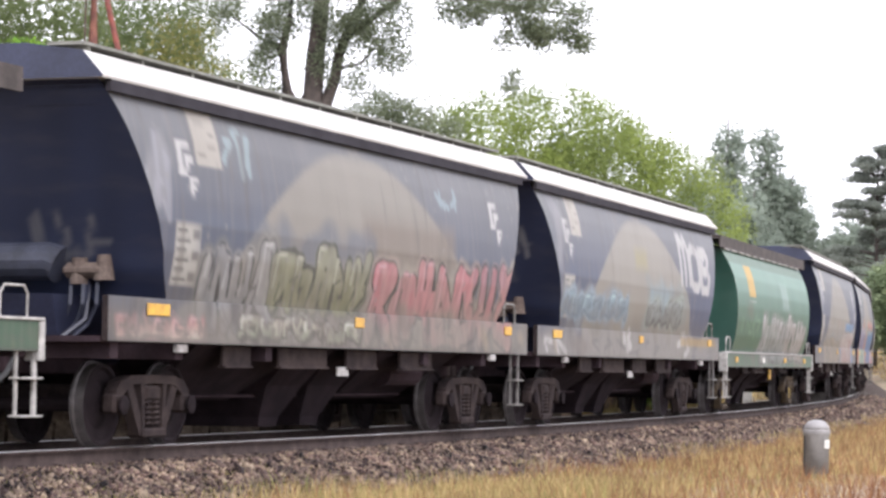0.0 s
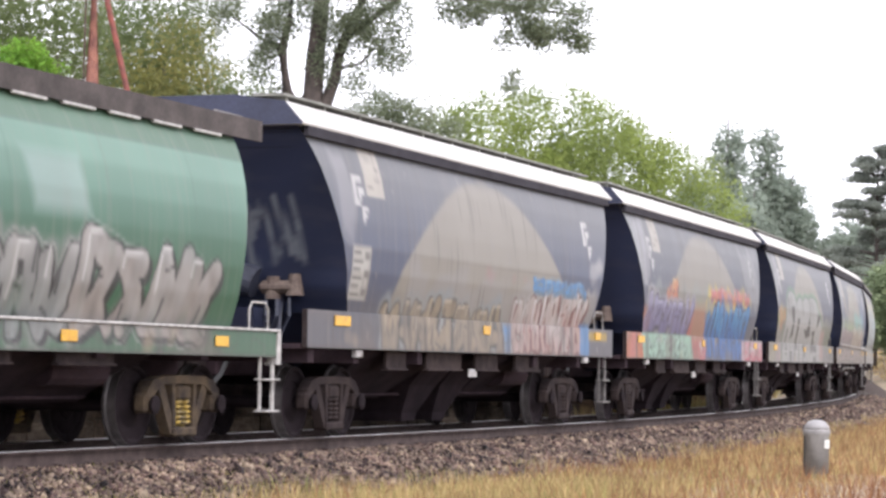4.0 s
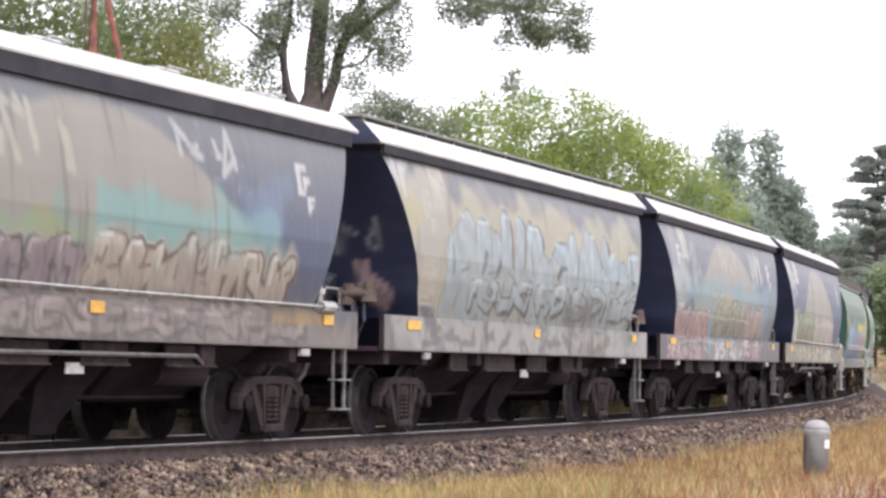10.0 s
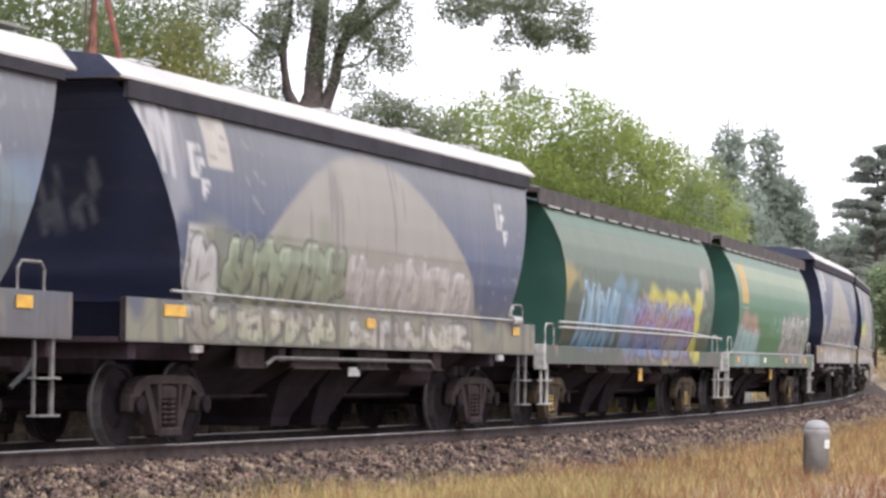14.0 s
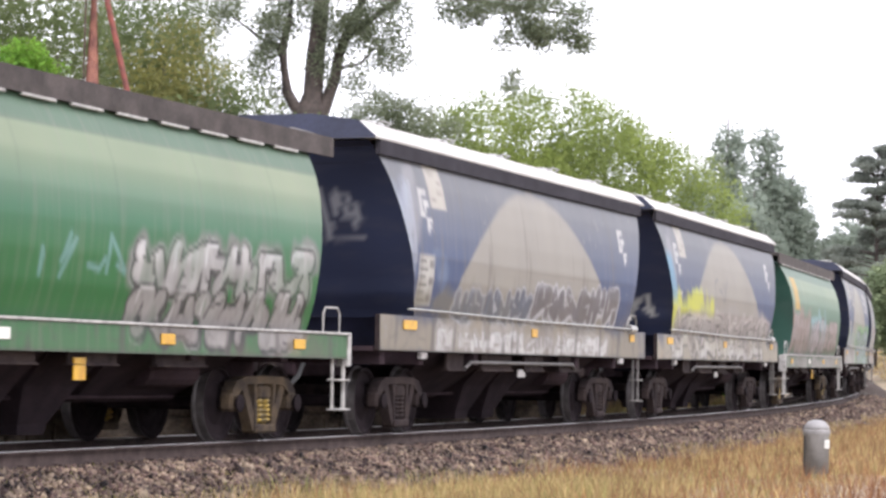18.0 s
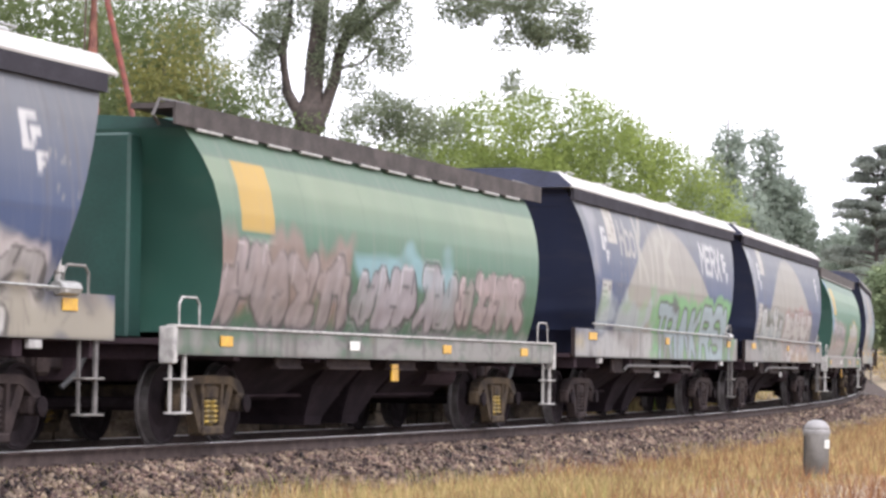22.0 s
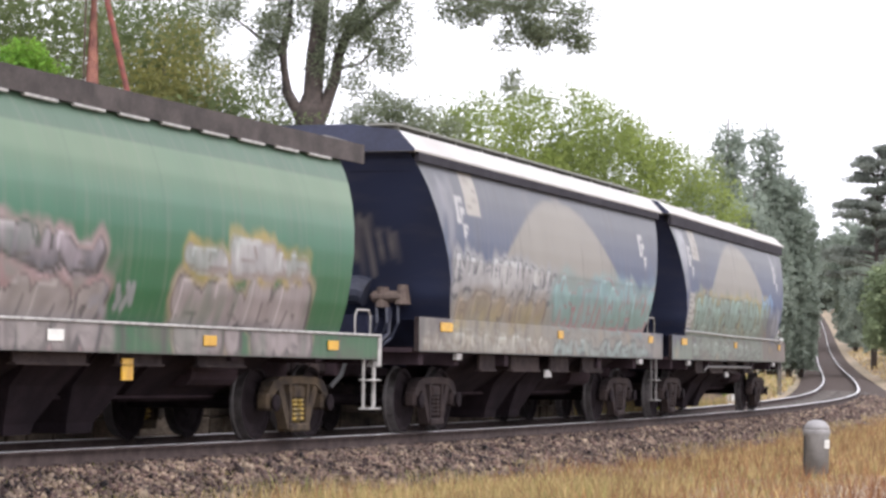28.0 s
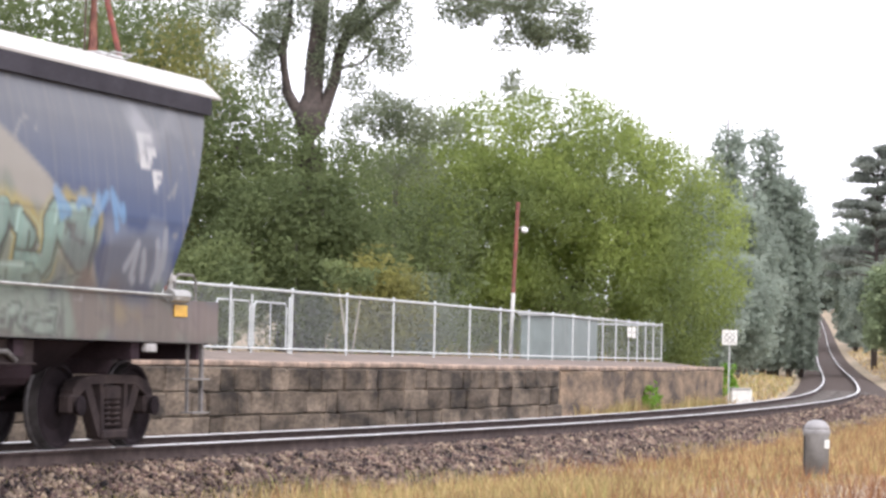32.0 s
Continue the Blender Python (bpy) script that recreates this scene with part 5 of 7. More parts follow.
    dict(kind="blue", rear=48.9, seed=24, fresh=0.85, pipe=True, label='blue grain hopper wagon with yellow and cream bubble graffiti', jobs=[C(-5.59, -1.61, 1.69, 2.31, (0.68, 0.7, 0.05), 14008, 0.95), C(-5.11, 5.37, 1.38, 2.04, (0.38, 0.35, 0.33), 14015, 0.8), L(-5.11, 5.11, 1.38, 1.94, 9, (0.3, 0.27, 0.26), (0.46, 0.43, 0.41), (0.08, 0.07, 0.07), (0.66, 0.58, 0.57), 14022, thick=0.03), C(-6.9, 6.9, 0.9, 1.5, (0.45, 0.4, 0.3), 14029, 0.85), L(-5.53, 4.61, 1.08, 1.56, 9, WHITE, CREAM, (0.14, 0.12, 0.1), None, 14036), T(-1.63, -0.09, 2.22, 2.68, 3, (0.16, 0.16, 0.18), 14043, 0.025), B(-6.37, -5.49, 2.13, 2.95, (0.12, 0.36, 0.55), 0.8, 0.1, -0.5)], ends=[T(-1.1, 0.1, 1.7, 2.4, 6, (0.45, 0.45, 0.42), 14507, 0.05, 0.7), T(-0.8, 0.0, 2.7, 2.9, 3, (0.4, 0.4, 0.4), 14514, 0.04, 0.7)]),
    dict(kind="green", rear=63.6, seed=25, sheen=0.75, sq=-5.15, foot=2.32, lo=(0.04, 0.17, 0.08), hi=(0.1, 0.25, 0.15), grime=0.4, label='pale green grain hopper wagon with pinkish grey graffiti', jobs=[C(-5.77, -1.91, 1.45, 2.32, (0.36, 0.2, 0.17), 15008, 0.75), L(-5.69, -1.99, 1.25, 2.22, 4, (0.31, 0.26, 0.25), (0.4, 0.32, 0.31), (0.15, 0.12, 0.12), None, 15015), C(-1.81, 1.89, 1.77, 2.26, (0.28, 0.5, 0.55), 15022, 0.85), L(-1.69, 2.05, 1.32, 2.19, 5, (0.36, 0.31, 0.33), (0.42, 0.38, 0.4), (0.05, 0.05, 0.055), None, 15029), L(2.13, 5.05, 1.38, 2.2, 4, (0.36, 0.29, 0.28), (0.4, 0.3, 0.29), (0.11, 0.08, 0.08), None, 15036), C(-6.9, 6.9, 0.9, 1.24, (0.35, 0.33, 0.31), 15043, 0.85), T(-5.41, 5.11, 1.01, 1.31, 7, (0.25, 0.22, 0.22), 15050, 0.03)]),
    dict(kind="blue", rear=78.20, seed=26, shift=0.20, fresh=0.9, pipe=True, label='blue grain hopper wagon with green and white graffiti', jobs=[C(-5.4, -0.96, 1.48, 2.07, (0.42, 0.48, 0.5), 16008, 0.8), C(-1.6, 5.88, 1.62, 2.21, (0.16, 0.42, 0.16), 16015, 0.9), C(-5.4, -1.92, 1.75, 2.05, (0.25, 0.45, 0.2), 16022, 0.5), C(-6.9, 6.9, 0.9, 1.5, (0.48, 0.47, 0.45), 16043, 0.85), C(-1.4, 6.3, 1.0, 1.95, (0.16, 0.42, 0.16), 16029, 0.95), W("TRWNK", -0.95, 2.75, 1.06, 1.9, (0.36, 0.46, 0.5), 0.105, (0.03, 0.05, 0.04), 0.055, (0.17, 0.43, 0.15), 0.1, seed=8), W("RSM", 2.9, 6.0, 1.08, 1.96, (0.38, 0.48, 0.52), 0.13, (0.03, 0.05, 0.04), 0.055, (0.17, 0.43, 0.15), 0.15, seed=9), W("hbo", -3.85, -2.7, 2.78, 3.3, (0.47, 0.44, 0.39), 0.045, seed=5), W("Kink", -2.6, 0.3, 2.42, 3.5, (0.46, 0.43, 0.36), 0.085, a=0.8, seed=6), W("MERX", 2.86, 4.82, 2.74, 3.28, (0.64, 0.62, 0.6), 0.05, slant=0.05, drop=0.02, seed=7), C(0.2, 0.78, 2.0, 2.17, (0.05, 0.05, 0.055), 16078, 0.8), B(-6.84, -6.18, 1.23, 1.38, (0.5, 0.36, 0.1), 0.6, 0.1, 0.0), C(-4.44, -3.66, 2.03, 2.32, (0.08, 0.1, 0.16), 16085, 0.5)]),
    dict(kind="blue", rear=92.70, seed=27, shift=0.15, fresh=0.85, pipe=True, label='blue grain hopper wagon with white and red graffiti', jobs=[T(-6.6, -5.9, 2.9, 3.4, 5, (0.55, 0.55, 0.58), 17300, 0.04, 0.7), C(-4.79, 4.13, 1.47, 2.13, (0.27, 0.27, 0.24), 17008, 0.8), L(-4.69, -1.35, 1.3, 2.25, 5, (0.1, 0.13, 0.08), (0.08, 0.1, 0.07), (0.02, 0.025, 0.02), (0.3, 0.36, 0.34), 17015, ragged=0.3), L(-4.5, -1.2, 1.5, 2.3, 6, (0.42, 0.47, 0.48), WHITE, (0.05, 0.06, 0.05), None, 17016, ragged=0.35), L(-0.91, 3.73, 1.51, 2.3, 6, (0.52, 0.5, 0.47), (0.56, 0.5, 0.48), (0.1, 0.04, 0.04), (0.32, 0.05, 0.045), 17022), C(-6.9, 6.9, 0.9, 1.5, (0.36, 0.34, 0.32), 17029, 0.85), L(-4.05, -1.31, 1.06, 1.48, 5, (0.3, 0.32, 0.26), SILVER, (0.14, 0.15, 0.13), None, 17036), L(-0.87, 3.61, 1.06, 1.51, 6, WHITE, (0.42, 0.25, 0.18), (0.2, 0.1, 0.1), None, 17043), B(0.67, 3.81, 1.07, 1.22, (0.45, 0.26, 0.08), 0.6, 0.1, 0.0), T(-6.87, -5.81, 3.16, 3.48, 3, (0.5, 0.5, 0.55), 17050, 0.04)], ends=[T(-0.8, 0.3, 2.3, 3.0, 6, (0.16, 0.2, 0.22), 17507, 0.03, 0.7), T(-0.9, 0.1, 1.7, 2.1, 4, (0.14, 0.2, 0.2), 17514, 0.03, 0.7)]),
    dict(kind="green", rear=107.4, seed=28, sheen=0.6, sq=-5.0, foot=2.37, lo=(0.012, 0.17, 0.05), hi=(0.06, 0.24, 0.14), label='green grain hopper wagon with swollen silver-pink graffiti', jobs=[C(-5.4, -0.38, 0.88, 1.87, (0.36, 0.3, 0.29), 18008, 0.85), L(-5.22, -0.7, 0.88, 1.76, 7, (0.34, 0.29, 0.28), (0.4, 0.35, 0.33), (0.16, 0.14, 0.14), (0.42, 0.26, 0.26), 18015, thick=0.02), L(-5.02, -0.74, 1.7, 2.17, 4, (0.16, 0.15, 0.17), (0.48, 0.4, 0.43), (0.12, 0.1, 0.1), (0.46, 0.3, 0.3), 18022, thick=0.03), L(0.98, 4.36, 0.93, 1.91, 4, (0.36, 0.3, 0.29), (0.4, 0.34, 0.33), (0.16, 0.13, 0.13), (0.42, 0.31, 0.2), 18029, thick=0.02), L(1.12, 4.26, 1.8, 2.36, 3, (0.42, 0.4, 0.39), WHITE, (0.3, 0.24, 0.22), (0.5, 0.36, 0.08), 18036, thick=0.02, ragged=0.3), T(-0.86, 0.02, 1.29, 1.67, 4, (0.36, 0.34, 0.36), 18043, 0.05), B(-5.46, -5.0, 1.95, 2.65, (0.06, 0.27, 0.55), 0.7, 0.15, -0.3), B(-6.18, -5.52, 3.03, 3.22, (0.05, 0.25, 0.58), 0.75, 0.08, 0.0)], ends=[T(-1.0, -0.1, 1.9, 2.7, 7, (0.4, 0.4, 0.42), 18507, 0.04, 0.7)]),
    dict(kind="blue", rear=122.20, seed=29, tone=0.92, shift=0.05, fresh=0.85, tank=True, walkway=True, label='blue grain hopper wagon with white, ochre and teal graffiti', jobs=[C(-5.53, -0.63, 1.39, 2.38, (0.36, 0.33, 0.28), 19008, 0.75), C(-0.61, 5.95, 1.53, 2.41, (0.25, 0.33, 0.3), 19015, 0.75), L(-5.45, -0.65, 1.83, 2.42, 9, (0.42, 0.4, 0.4), WHITE, (0.1, 0.12, 0.16), (0.36, 0.36, 0.36), 19022), L(-5.25, -0.95, 1.08, 1.95, 6, (0.42, 0.34, 0.1), (0.36, 0.28, 0.2), (0.22, 0.17, 0.13), (0.38, 0.34, 0.3), 19029, thick=0.02), L(-0.53, 5.95, 1.53, 2.34, 8, (0.2, 0.34, 0.3), (0.28, 0.46, 0.46), (0.34, 0.14, 0.16), (0.26, 0.36, 0.33), 19036, thick=0.025), C(0.89, 5.79, 2.0, 2.37, (0.22, 0.42, 0.48), 19043, 0.4), C(-6.9, 6.9, 0.9, 1.5, (0.34, 0.31, 0.26), 19050, 0.75), L(-6.61, -0.57, 1.06, 1.38, 9, (0.42, 0.4, 0.34), CREAM, (0.26, 0.21, 0.16), None, 19057), L(-0.21, 5.61, 1.05, 1.38, 6, (0.28, 0.37, 0.34), (0.34, 0.4, 0.37), (0.18, 0.2, 0.19), None, 19064), C(-6.67, -5.75, 2.61, 3.4, (0.4, 0.4, 0.43), 19071, 0.4)], ends=[T(-0.8, 0.2, 2.0, 2.9, 7, (0.2, 0.18, 0.17), 19507, 0.025, 0.7)]),
    dict(kind="blue", rear=136.42, seed=30, tone=0.90, fresh=1.0, pipe=True, label='blue grain hopper wagon with mint green graffiti, last of the train', jobs=[T(-6.1, -5.5, 2.8, 3.5, 5, (0.58, 0.58, 0.6), 20305, 0.05, 0.8), C(-4.96, 3.78, 1.45, 2.37, (0.22, 0.25, 0.19), 20008, 0.9), L(-4.68, -1.9, 1.56, 2.31, 5, (0.2, 0.3, 0.25), (0.28, 0.44, 0.37), (0.06, 0.07, 0.05), (0.45, 0.35, 0.08), 20015, ragged=0.06), L(-1.9, 3.68, 1.66, 2.35, 7, (0.2, 0.3, 0.25), (0.28, 0.44, 0.37), (0.06, 0.07, 0.05), (0.45, 0.35, 0.08), 20022, ragged=0.06), L(-4.84, 3.6, 1.42, 1.76, 10, (0.22, 0.27, 0.21), (0.24, 0.33, 0.27), (0.1, 0.11, 0.09), None, 20029, thick=0.02), C(-6.9, 6.9, 0.9, 1.5, (0.22, 0.27, 0.21), 20036, 0.95), L(-4.7, 3.22, 1.11, 1.42, 11, (0.25, 0.31, 0.25), (0.3, 0.37, 0.3), (0.11, 0.13, 0.1), None, 20043, thick=0.02), C(4.02, 5.58, 1.53, 2.19, (0.36, 0.38, 0.42), 20050, 0.4), C(-6.2, -5.62, 2.84, 3.54, (0.48, 0.48, 0.52), 20057, 0.55), C(4.8, 5.6, 2.96, 3.41, (0.45, 0.45, 0.46), 20064, 0.6), T(2.96, 4.4, 2.15, 2.51, 4, (0.16, 0.35, 0.6), 20071, 0.05), C(3.4, 7.0, 0.9, 1.62, (0.17, 0.12, 0.1), 20300, 0.85), C(4.2, 5.0, 1.2, 1.5, (0.3, 0.22, 0.1), 20301, 0.6), C(5.6, 7.0, 1.0, 1.5, (0.26, 0.19, 0.17), 20302, 0.6), C(3.2, 5.2, 1.6, 2.2, (0.09, 0.09, 0.11), 20303, 0.6), T(4.5, 5.5, 1.6, 2.2, 4, (0.36, 0.38, 0.42), 20304, 0.05)]),
]


def grubby(c, x, z, seed):
    """Rust, oil and dust along a sill, with a darker lowest edge."""
    rng = random.Random(seed * 3 + 1)
    c = over(c, (0.1, 0.075, 0.062), np.clip(0.9 * smooth_noise(x, z * 2.0, rng, 1.6) - 0.25, 0, 0.5))
    c = over(c, (0.05, 0.042, 0.04), np.clip(1.4 * smooth_noise(x * 3.0, z * 0.8, rng, 2.2) - 0.55, 0, 0.7))
    c = over(c, (0.26, 0.2, 0.13), np.clip(1.2 * smooth_noise(x, z, rng, 3.2) - 0.85, 0, 0.55))
    lo, hi = float(z.min()) + 0.04, float(z.max()) - 0.03
    c = scrawl(c, x, z, -6.4, 6.4, lo, hi, 34, (0.05, 0.042, 0.04), seed * 7 + 3, 0.013, 0.42)
    return over(c, (0.04, 0.033, 0.03), 0.8 * edge(z - z.min() - 0.018, 0.02))


def paint_mesh(name, x, z, u, colours):
    """A sheet facing the camera's side with its paint laid down point by point."""
    me = sheet(name, np.stack([x, -u, z], -1)[:, ::-1])
    col = me.color_attributes.new("paint", "FLOAT_COLOR", "POINT")
    rgba = np.ones((*x.shape, 4), np.float32)
    rgba[..., :3] = colours
    col.data.foreach_set("color", rgba[:, ::-1].ravel())
    return me


def side_grid(Z, U, Lm, nx=420, nz=58, half=HALF):
    zs = np.interp(np.linspace(0, 1, nz), [0, 0.56, 1], [Z[0], 2.4, Z[-1]])
    u, l = np.interp(zs, Z, U), np.interp(zs, Z, Lm)
    f = np.linspace(-1, 1, nx)
    return f[None] * (half - l)[:, None], np.repeat(zs[:, None], nx, 1), np.repeat(u[:, None], nx, 1)


def end_grid(Z, U, Lm, half=HALF, ny=40, nz=36):
    """The front end's sloping sheet, as a grid across and up."""
    zs = np.linspace(Z[0], Z[-1], nz)
    u, l = np.interp(zs, Z, U) - 0.004, np.interp(zs, Z, Lm)
    f = np.linspace(-1, 1, ny)
    y = f[None] * u[:, None]
    return np.repeat(-(half - l - 0.012)[:, None], ny, 1), y, np.repeat(zs[:, None], ny, 1)


def end_paint(Z, U, Lm, colour, spec):
    x, y, z = end_grid(Z, U, Lm)
    rng = random.Random(spec["seed"] + 77)
    c = np.zeros((*y.shape, 3)) + np.asarray(colour)
    c = c * (1 + 0.3 * smooth_noise(y * 1.5, z, rng, 1.6))[..., None]
    for job in spec.get("ends", ()):
        c = job(c, y, z)
    me = sheet("painted_end", np.stack([x, y, z], -1)[:, ::-1])
    col = me.color_attributes.new("paint", "FLOAT_COLOR", "POINT")
    rgba = np.ones((*y.shape, 4), np.float32)
    rgba[..., :3] = np.clip(c, 0.004, 0.8)
    col.data.foreach_set("color", rgba[:, ::-1].ravel())
    return me


def end_sheet(Z, U, Lm, sign, inset=0.02, half=HALF):
    bm = bmesh.new()
    zs = np.linspace(Z[0], Z[-1], 14)
    rows = []
    for z in zs:
        u, l = float(np.interp(z, Z, U)) - 0.004, float(np.interp(z, Z, Lm))
        rows.append([(sign * (half - l - inset), y, float(z)) for y in (-u, -u * 0.5, 0, u * 0.5, u)])
    loft(bm, rows, close=False)
    return bm


def lathe(bm, outline, sides=28, mats=None):
    """Turns the outline, points of y and radius, round the y axis."""
    rings = [[bm.verts.new((r * math.cos(a), y, r * math.sin(a))) for a in [k * 2 * math.pi / sides for k in range(sides)]] for y, r in outline]
    for i, (a, b) in enumerate(zip(rings, rings[1:])):
        for k in range(sides):
            f = bm.faces.new((a[k], a[(k + 1) % sides], b[(k + 1) % sides], b[k]))
            f.material_index = mats[i] if mats else 0
    bm.faces.new(rings[0])
    bm.faces.new(rings[-1][::-1])
    return bm


WHEEL_R, BASE = 0.43, 0.8


def wheelset_mesh():
    bm = bmesh.new()
    lathe(bm, [(-0.95, 0.06), (-0.95, 0.075), (0.95, 0.075), (0.95, 0.06)], 10)
    for sg in (-1, 1):
        ys = [(0.74, 0.16), (0.765, 0.2), (0.77, 0.36), (0.745, 0.4), (0.742, WHEEL_R + 0.026), (0.772, WHEEL_R + 0.024), (0.785, WHEEL_R), (0.88, WHEEL_R - 0.006), (0.883, 0.385), (0.845, 0.36), (0.83, 0.24), (0.87, 0.17), (0.88, 0.12)]
        lathe(bm, [(sg * y, r) for y, r in ys], 22, [0, 0, 0, 0, 1, 1, 1, 0, 0, 0, 0, 0])
    me = bpy.data.meshes.new("wheelset")
    bmesh.ops.recalc_face_normals(bm, faces=bm.faces)
    bm.to_mesh(me)
    bm.free()
    me.materials.append(M["wheel"])
    me.materials.append(M["tread"])
    return me


WHEELS = wheelset_mesh()


def add_bogie(parent, x, springs, iron=M["bogie"]):
    """A three-piece bogie: a cast side frame that runs down in a V to the spring seat, coils in its window, a bolster and two wheelsets."""
    bogie = part("bogie", box(bmesh.new(), -0.17, 0.17, -1.08, 1.08, 0.47, 0.63, 0.03), iron, parent, "cast iron bogie coated in brake dust")
    bogie.location = (x, 0, 0)
    for y in (-1.0, 1.0):
        bm = bmesh.new()
        for sg in (-1, 1):
            prism(bm, [(sg * a, b) for a, b in ((0, 0.65), (0, 0.74), (0.52, 0.73), (0.74, 0.68), (0.86, 0.58), (0.89, 0.42), (0.84, 0.34), (0.78, 0.38), (0.75, 0.5), (0.64, 0.57), (0.48, 0.64))][::sg], y - 0.07, y + 0.07)
            prism(bm, [(sg * a, b) for a, b in ((0.6, 0.62), (0.46, 0.65), (0.2, 0.2), (0.18, 0.09), (0.3, 0.12))][::sg], y - 0.06, y + 0.06)
            prism(bm, [(sg * a, b) for a, b in ((0.3, 0.65), (0.23, 0.65), (0.2, 0.2), (0.26, 0.2))][::sg], y - 0.075, y + 0.05)
            box(bm, sg * BASE - 0.11, sg * BASE + 0.09, y - 0.08, y + 0.08, 0.34, 0.55, 0.03)
        box(bm, -0.27, 0.27, y - 0.1, y + 0.1, 0.09, 0.19, 0.02)
        part("side_frame", bm, iron, bogie)
    for y in (-1.0, 1.0):
        for k in (-0.1, 0.1):
            coil = [(k + 0.07 * math.cos(a), y + 0.07 * math.sin(a), 0.2 + a * 0.0086) for a in np.linspace(0, 10 * math.pi, 31)]
            part("coil_spring", tube(bmesh.new(), coil, 0.019, 4), springs, bogie)
        for xx in (-BASE, BASE):
            cap = lathe(bmesh.new(), [(y * 1.09, 0.06), (y * 1.12, 0.1), (y * 1.14, 0.1), (y * 1.15, 0.06)], 12)
            bmesh.ops.translate(cap, verts=cap.verts, vec=(xx, 0, WHEEL_R))
            part("axle_cap", cap, M["wheel"], bogie)
    for xx in (-BASE, BASE):
        ob = ob_of("wheelset", WHEELS, None, bogie)
        ob.location = (xx, 0, WHEEL_R)
    return bogie


def add_steps(parent, x, mat, y=-1.34):
    bm = bmesh.new()
    for xx, ww in ((x - 0.17, 0.014), (x + 0.17, 0.03)):
        box(bm, xx - ww, xx + ww, y - 0.02, y + 0.012, 0.36, 1.07, 0.004)
    ladder = part("step_ladder", bm, mat, parent, "steel footstep hangers")
    for z in (0.35, 0.7):
        part("tread", box(bmesh.new(), x - 0.2, x + 0.2, y - 0.09, y + 0.05, z - 0.01, z + 0.01, 0.003), M["whitebar"] if mat is M["whitebar"] else M["dullbar"], ladder, "worn pale tread")


def hoop(parent, x0, x1, y, z0, z1, mat, r=0.02):
    c = 0.07
    pts = [(x0, y, z0), (x0, y, z1 - c), (x0 + c, y, z1), (x1 - c, y, z1), (x1, y, z1 - c), (x1, y, z0)]
    return part("grab_rail", tube(bmesh.new(), pts, r, 6), mat, parent)


def underframe(w, low=0.74, body=M["under"]):
    bm = box(bmesh.new(), -6.6, 6.6, -0.22, 0.22, low, 1.06, 0.02)
    part("underframe", bm, body, w)
    for x in (-6.45, -4.95, -2.6, 2.6, 4.95, 6.45):
        part("cross_bearer", box(bmesh.new(), x - 0.09, x + 0.09, -1.33, 1.33, 0.9, 1.06), body, w)
    for sg in (-1, 1):
        bm = box(bmesh.new(), min(sg * 6.6, sg * 7.24), max(sg * 6.6, sg * 7.24), -0.09, 0.09, 0.78, 0.95, 0.03)
        box(bm, sg * 7.1 - 0.12, sg * 7.1 + 0.12, -0.15, 0.15, 0.72, 1.0, 0.04)
        part("coupler", bm, M["bogie"], w)
    # brake hoses, reservoir and pull rods
    bm = tube(bmesh.new(), [(-6.7, -0.4, 0.95), (-6.95, -0.42, 0.75), (-7.15, -0.35, 0.6)], 0.03, 6)
    part("brake_hose", bm, M["black"], w)
    part("air_reservoir", tube(bmesh.new(), [(2.4, -0.75, 0.78), (3.6, -0.75, 0.78)], 0.17, 12), M["under"], w)
    part("pull_rod", tube(bmesh.new(), [(-3.8, -0.5, 0.5), (3.8, -0.5, 0.5)], 0.022, 5), M["under"], w)


def chutes(w, mat):
    for x in (-2.75, 2.75):
        bm = bmesh.new()
        loft(bm, [[(x + a * sx, b * sy, z) for a, b in ((-1, -1), (1, -1), (1, 1), (-1, 1))] for z, sx, sy in ((1.06, 1.5, 1.2), (0.86, 1.4, 0.95), (0.45, 1.1, 0.4))])
        part("hopper_slope", bm, mat, w)
    for a, b in ((-3.7, -2.95), (-2.15, -0.7), (-0.05, 0.95), (1.8, 3.0)):
        bm = box(bmesh.new(), a, b, -1.27, -1.23, 0.83, 1.06, 0.008)
        box(bm, a, b, -1.3, -1.2, 0.82, 0.845, 0.004)
        part("side_flange", bm, M["bogie"], w)
    for x in (-0.64, 0.64):
        bm = bmesh.new()
        loft(bm, [[(x + a * sx, b * sy, z) for a, b in ((-1, -1), (1, -1), (1, 1), (-1, 1))] for z, sx, sy in ((1.06, 0.62, 1.1), (0.62, 0.55, 0.7), (0.24, 0.3, 0.5), (0.13, 0.27, 0.48))])
        part("discharge_chute", bm, mat, w)


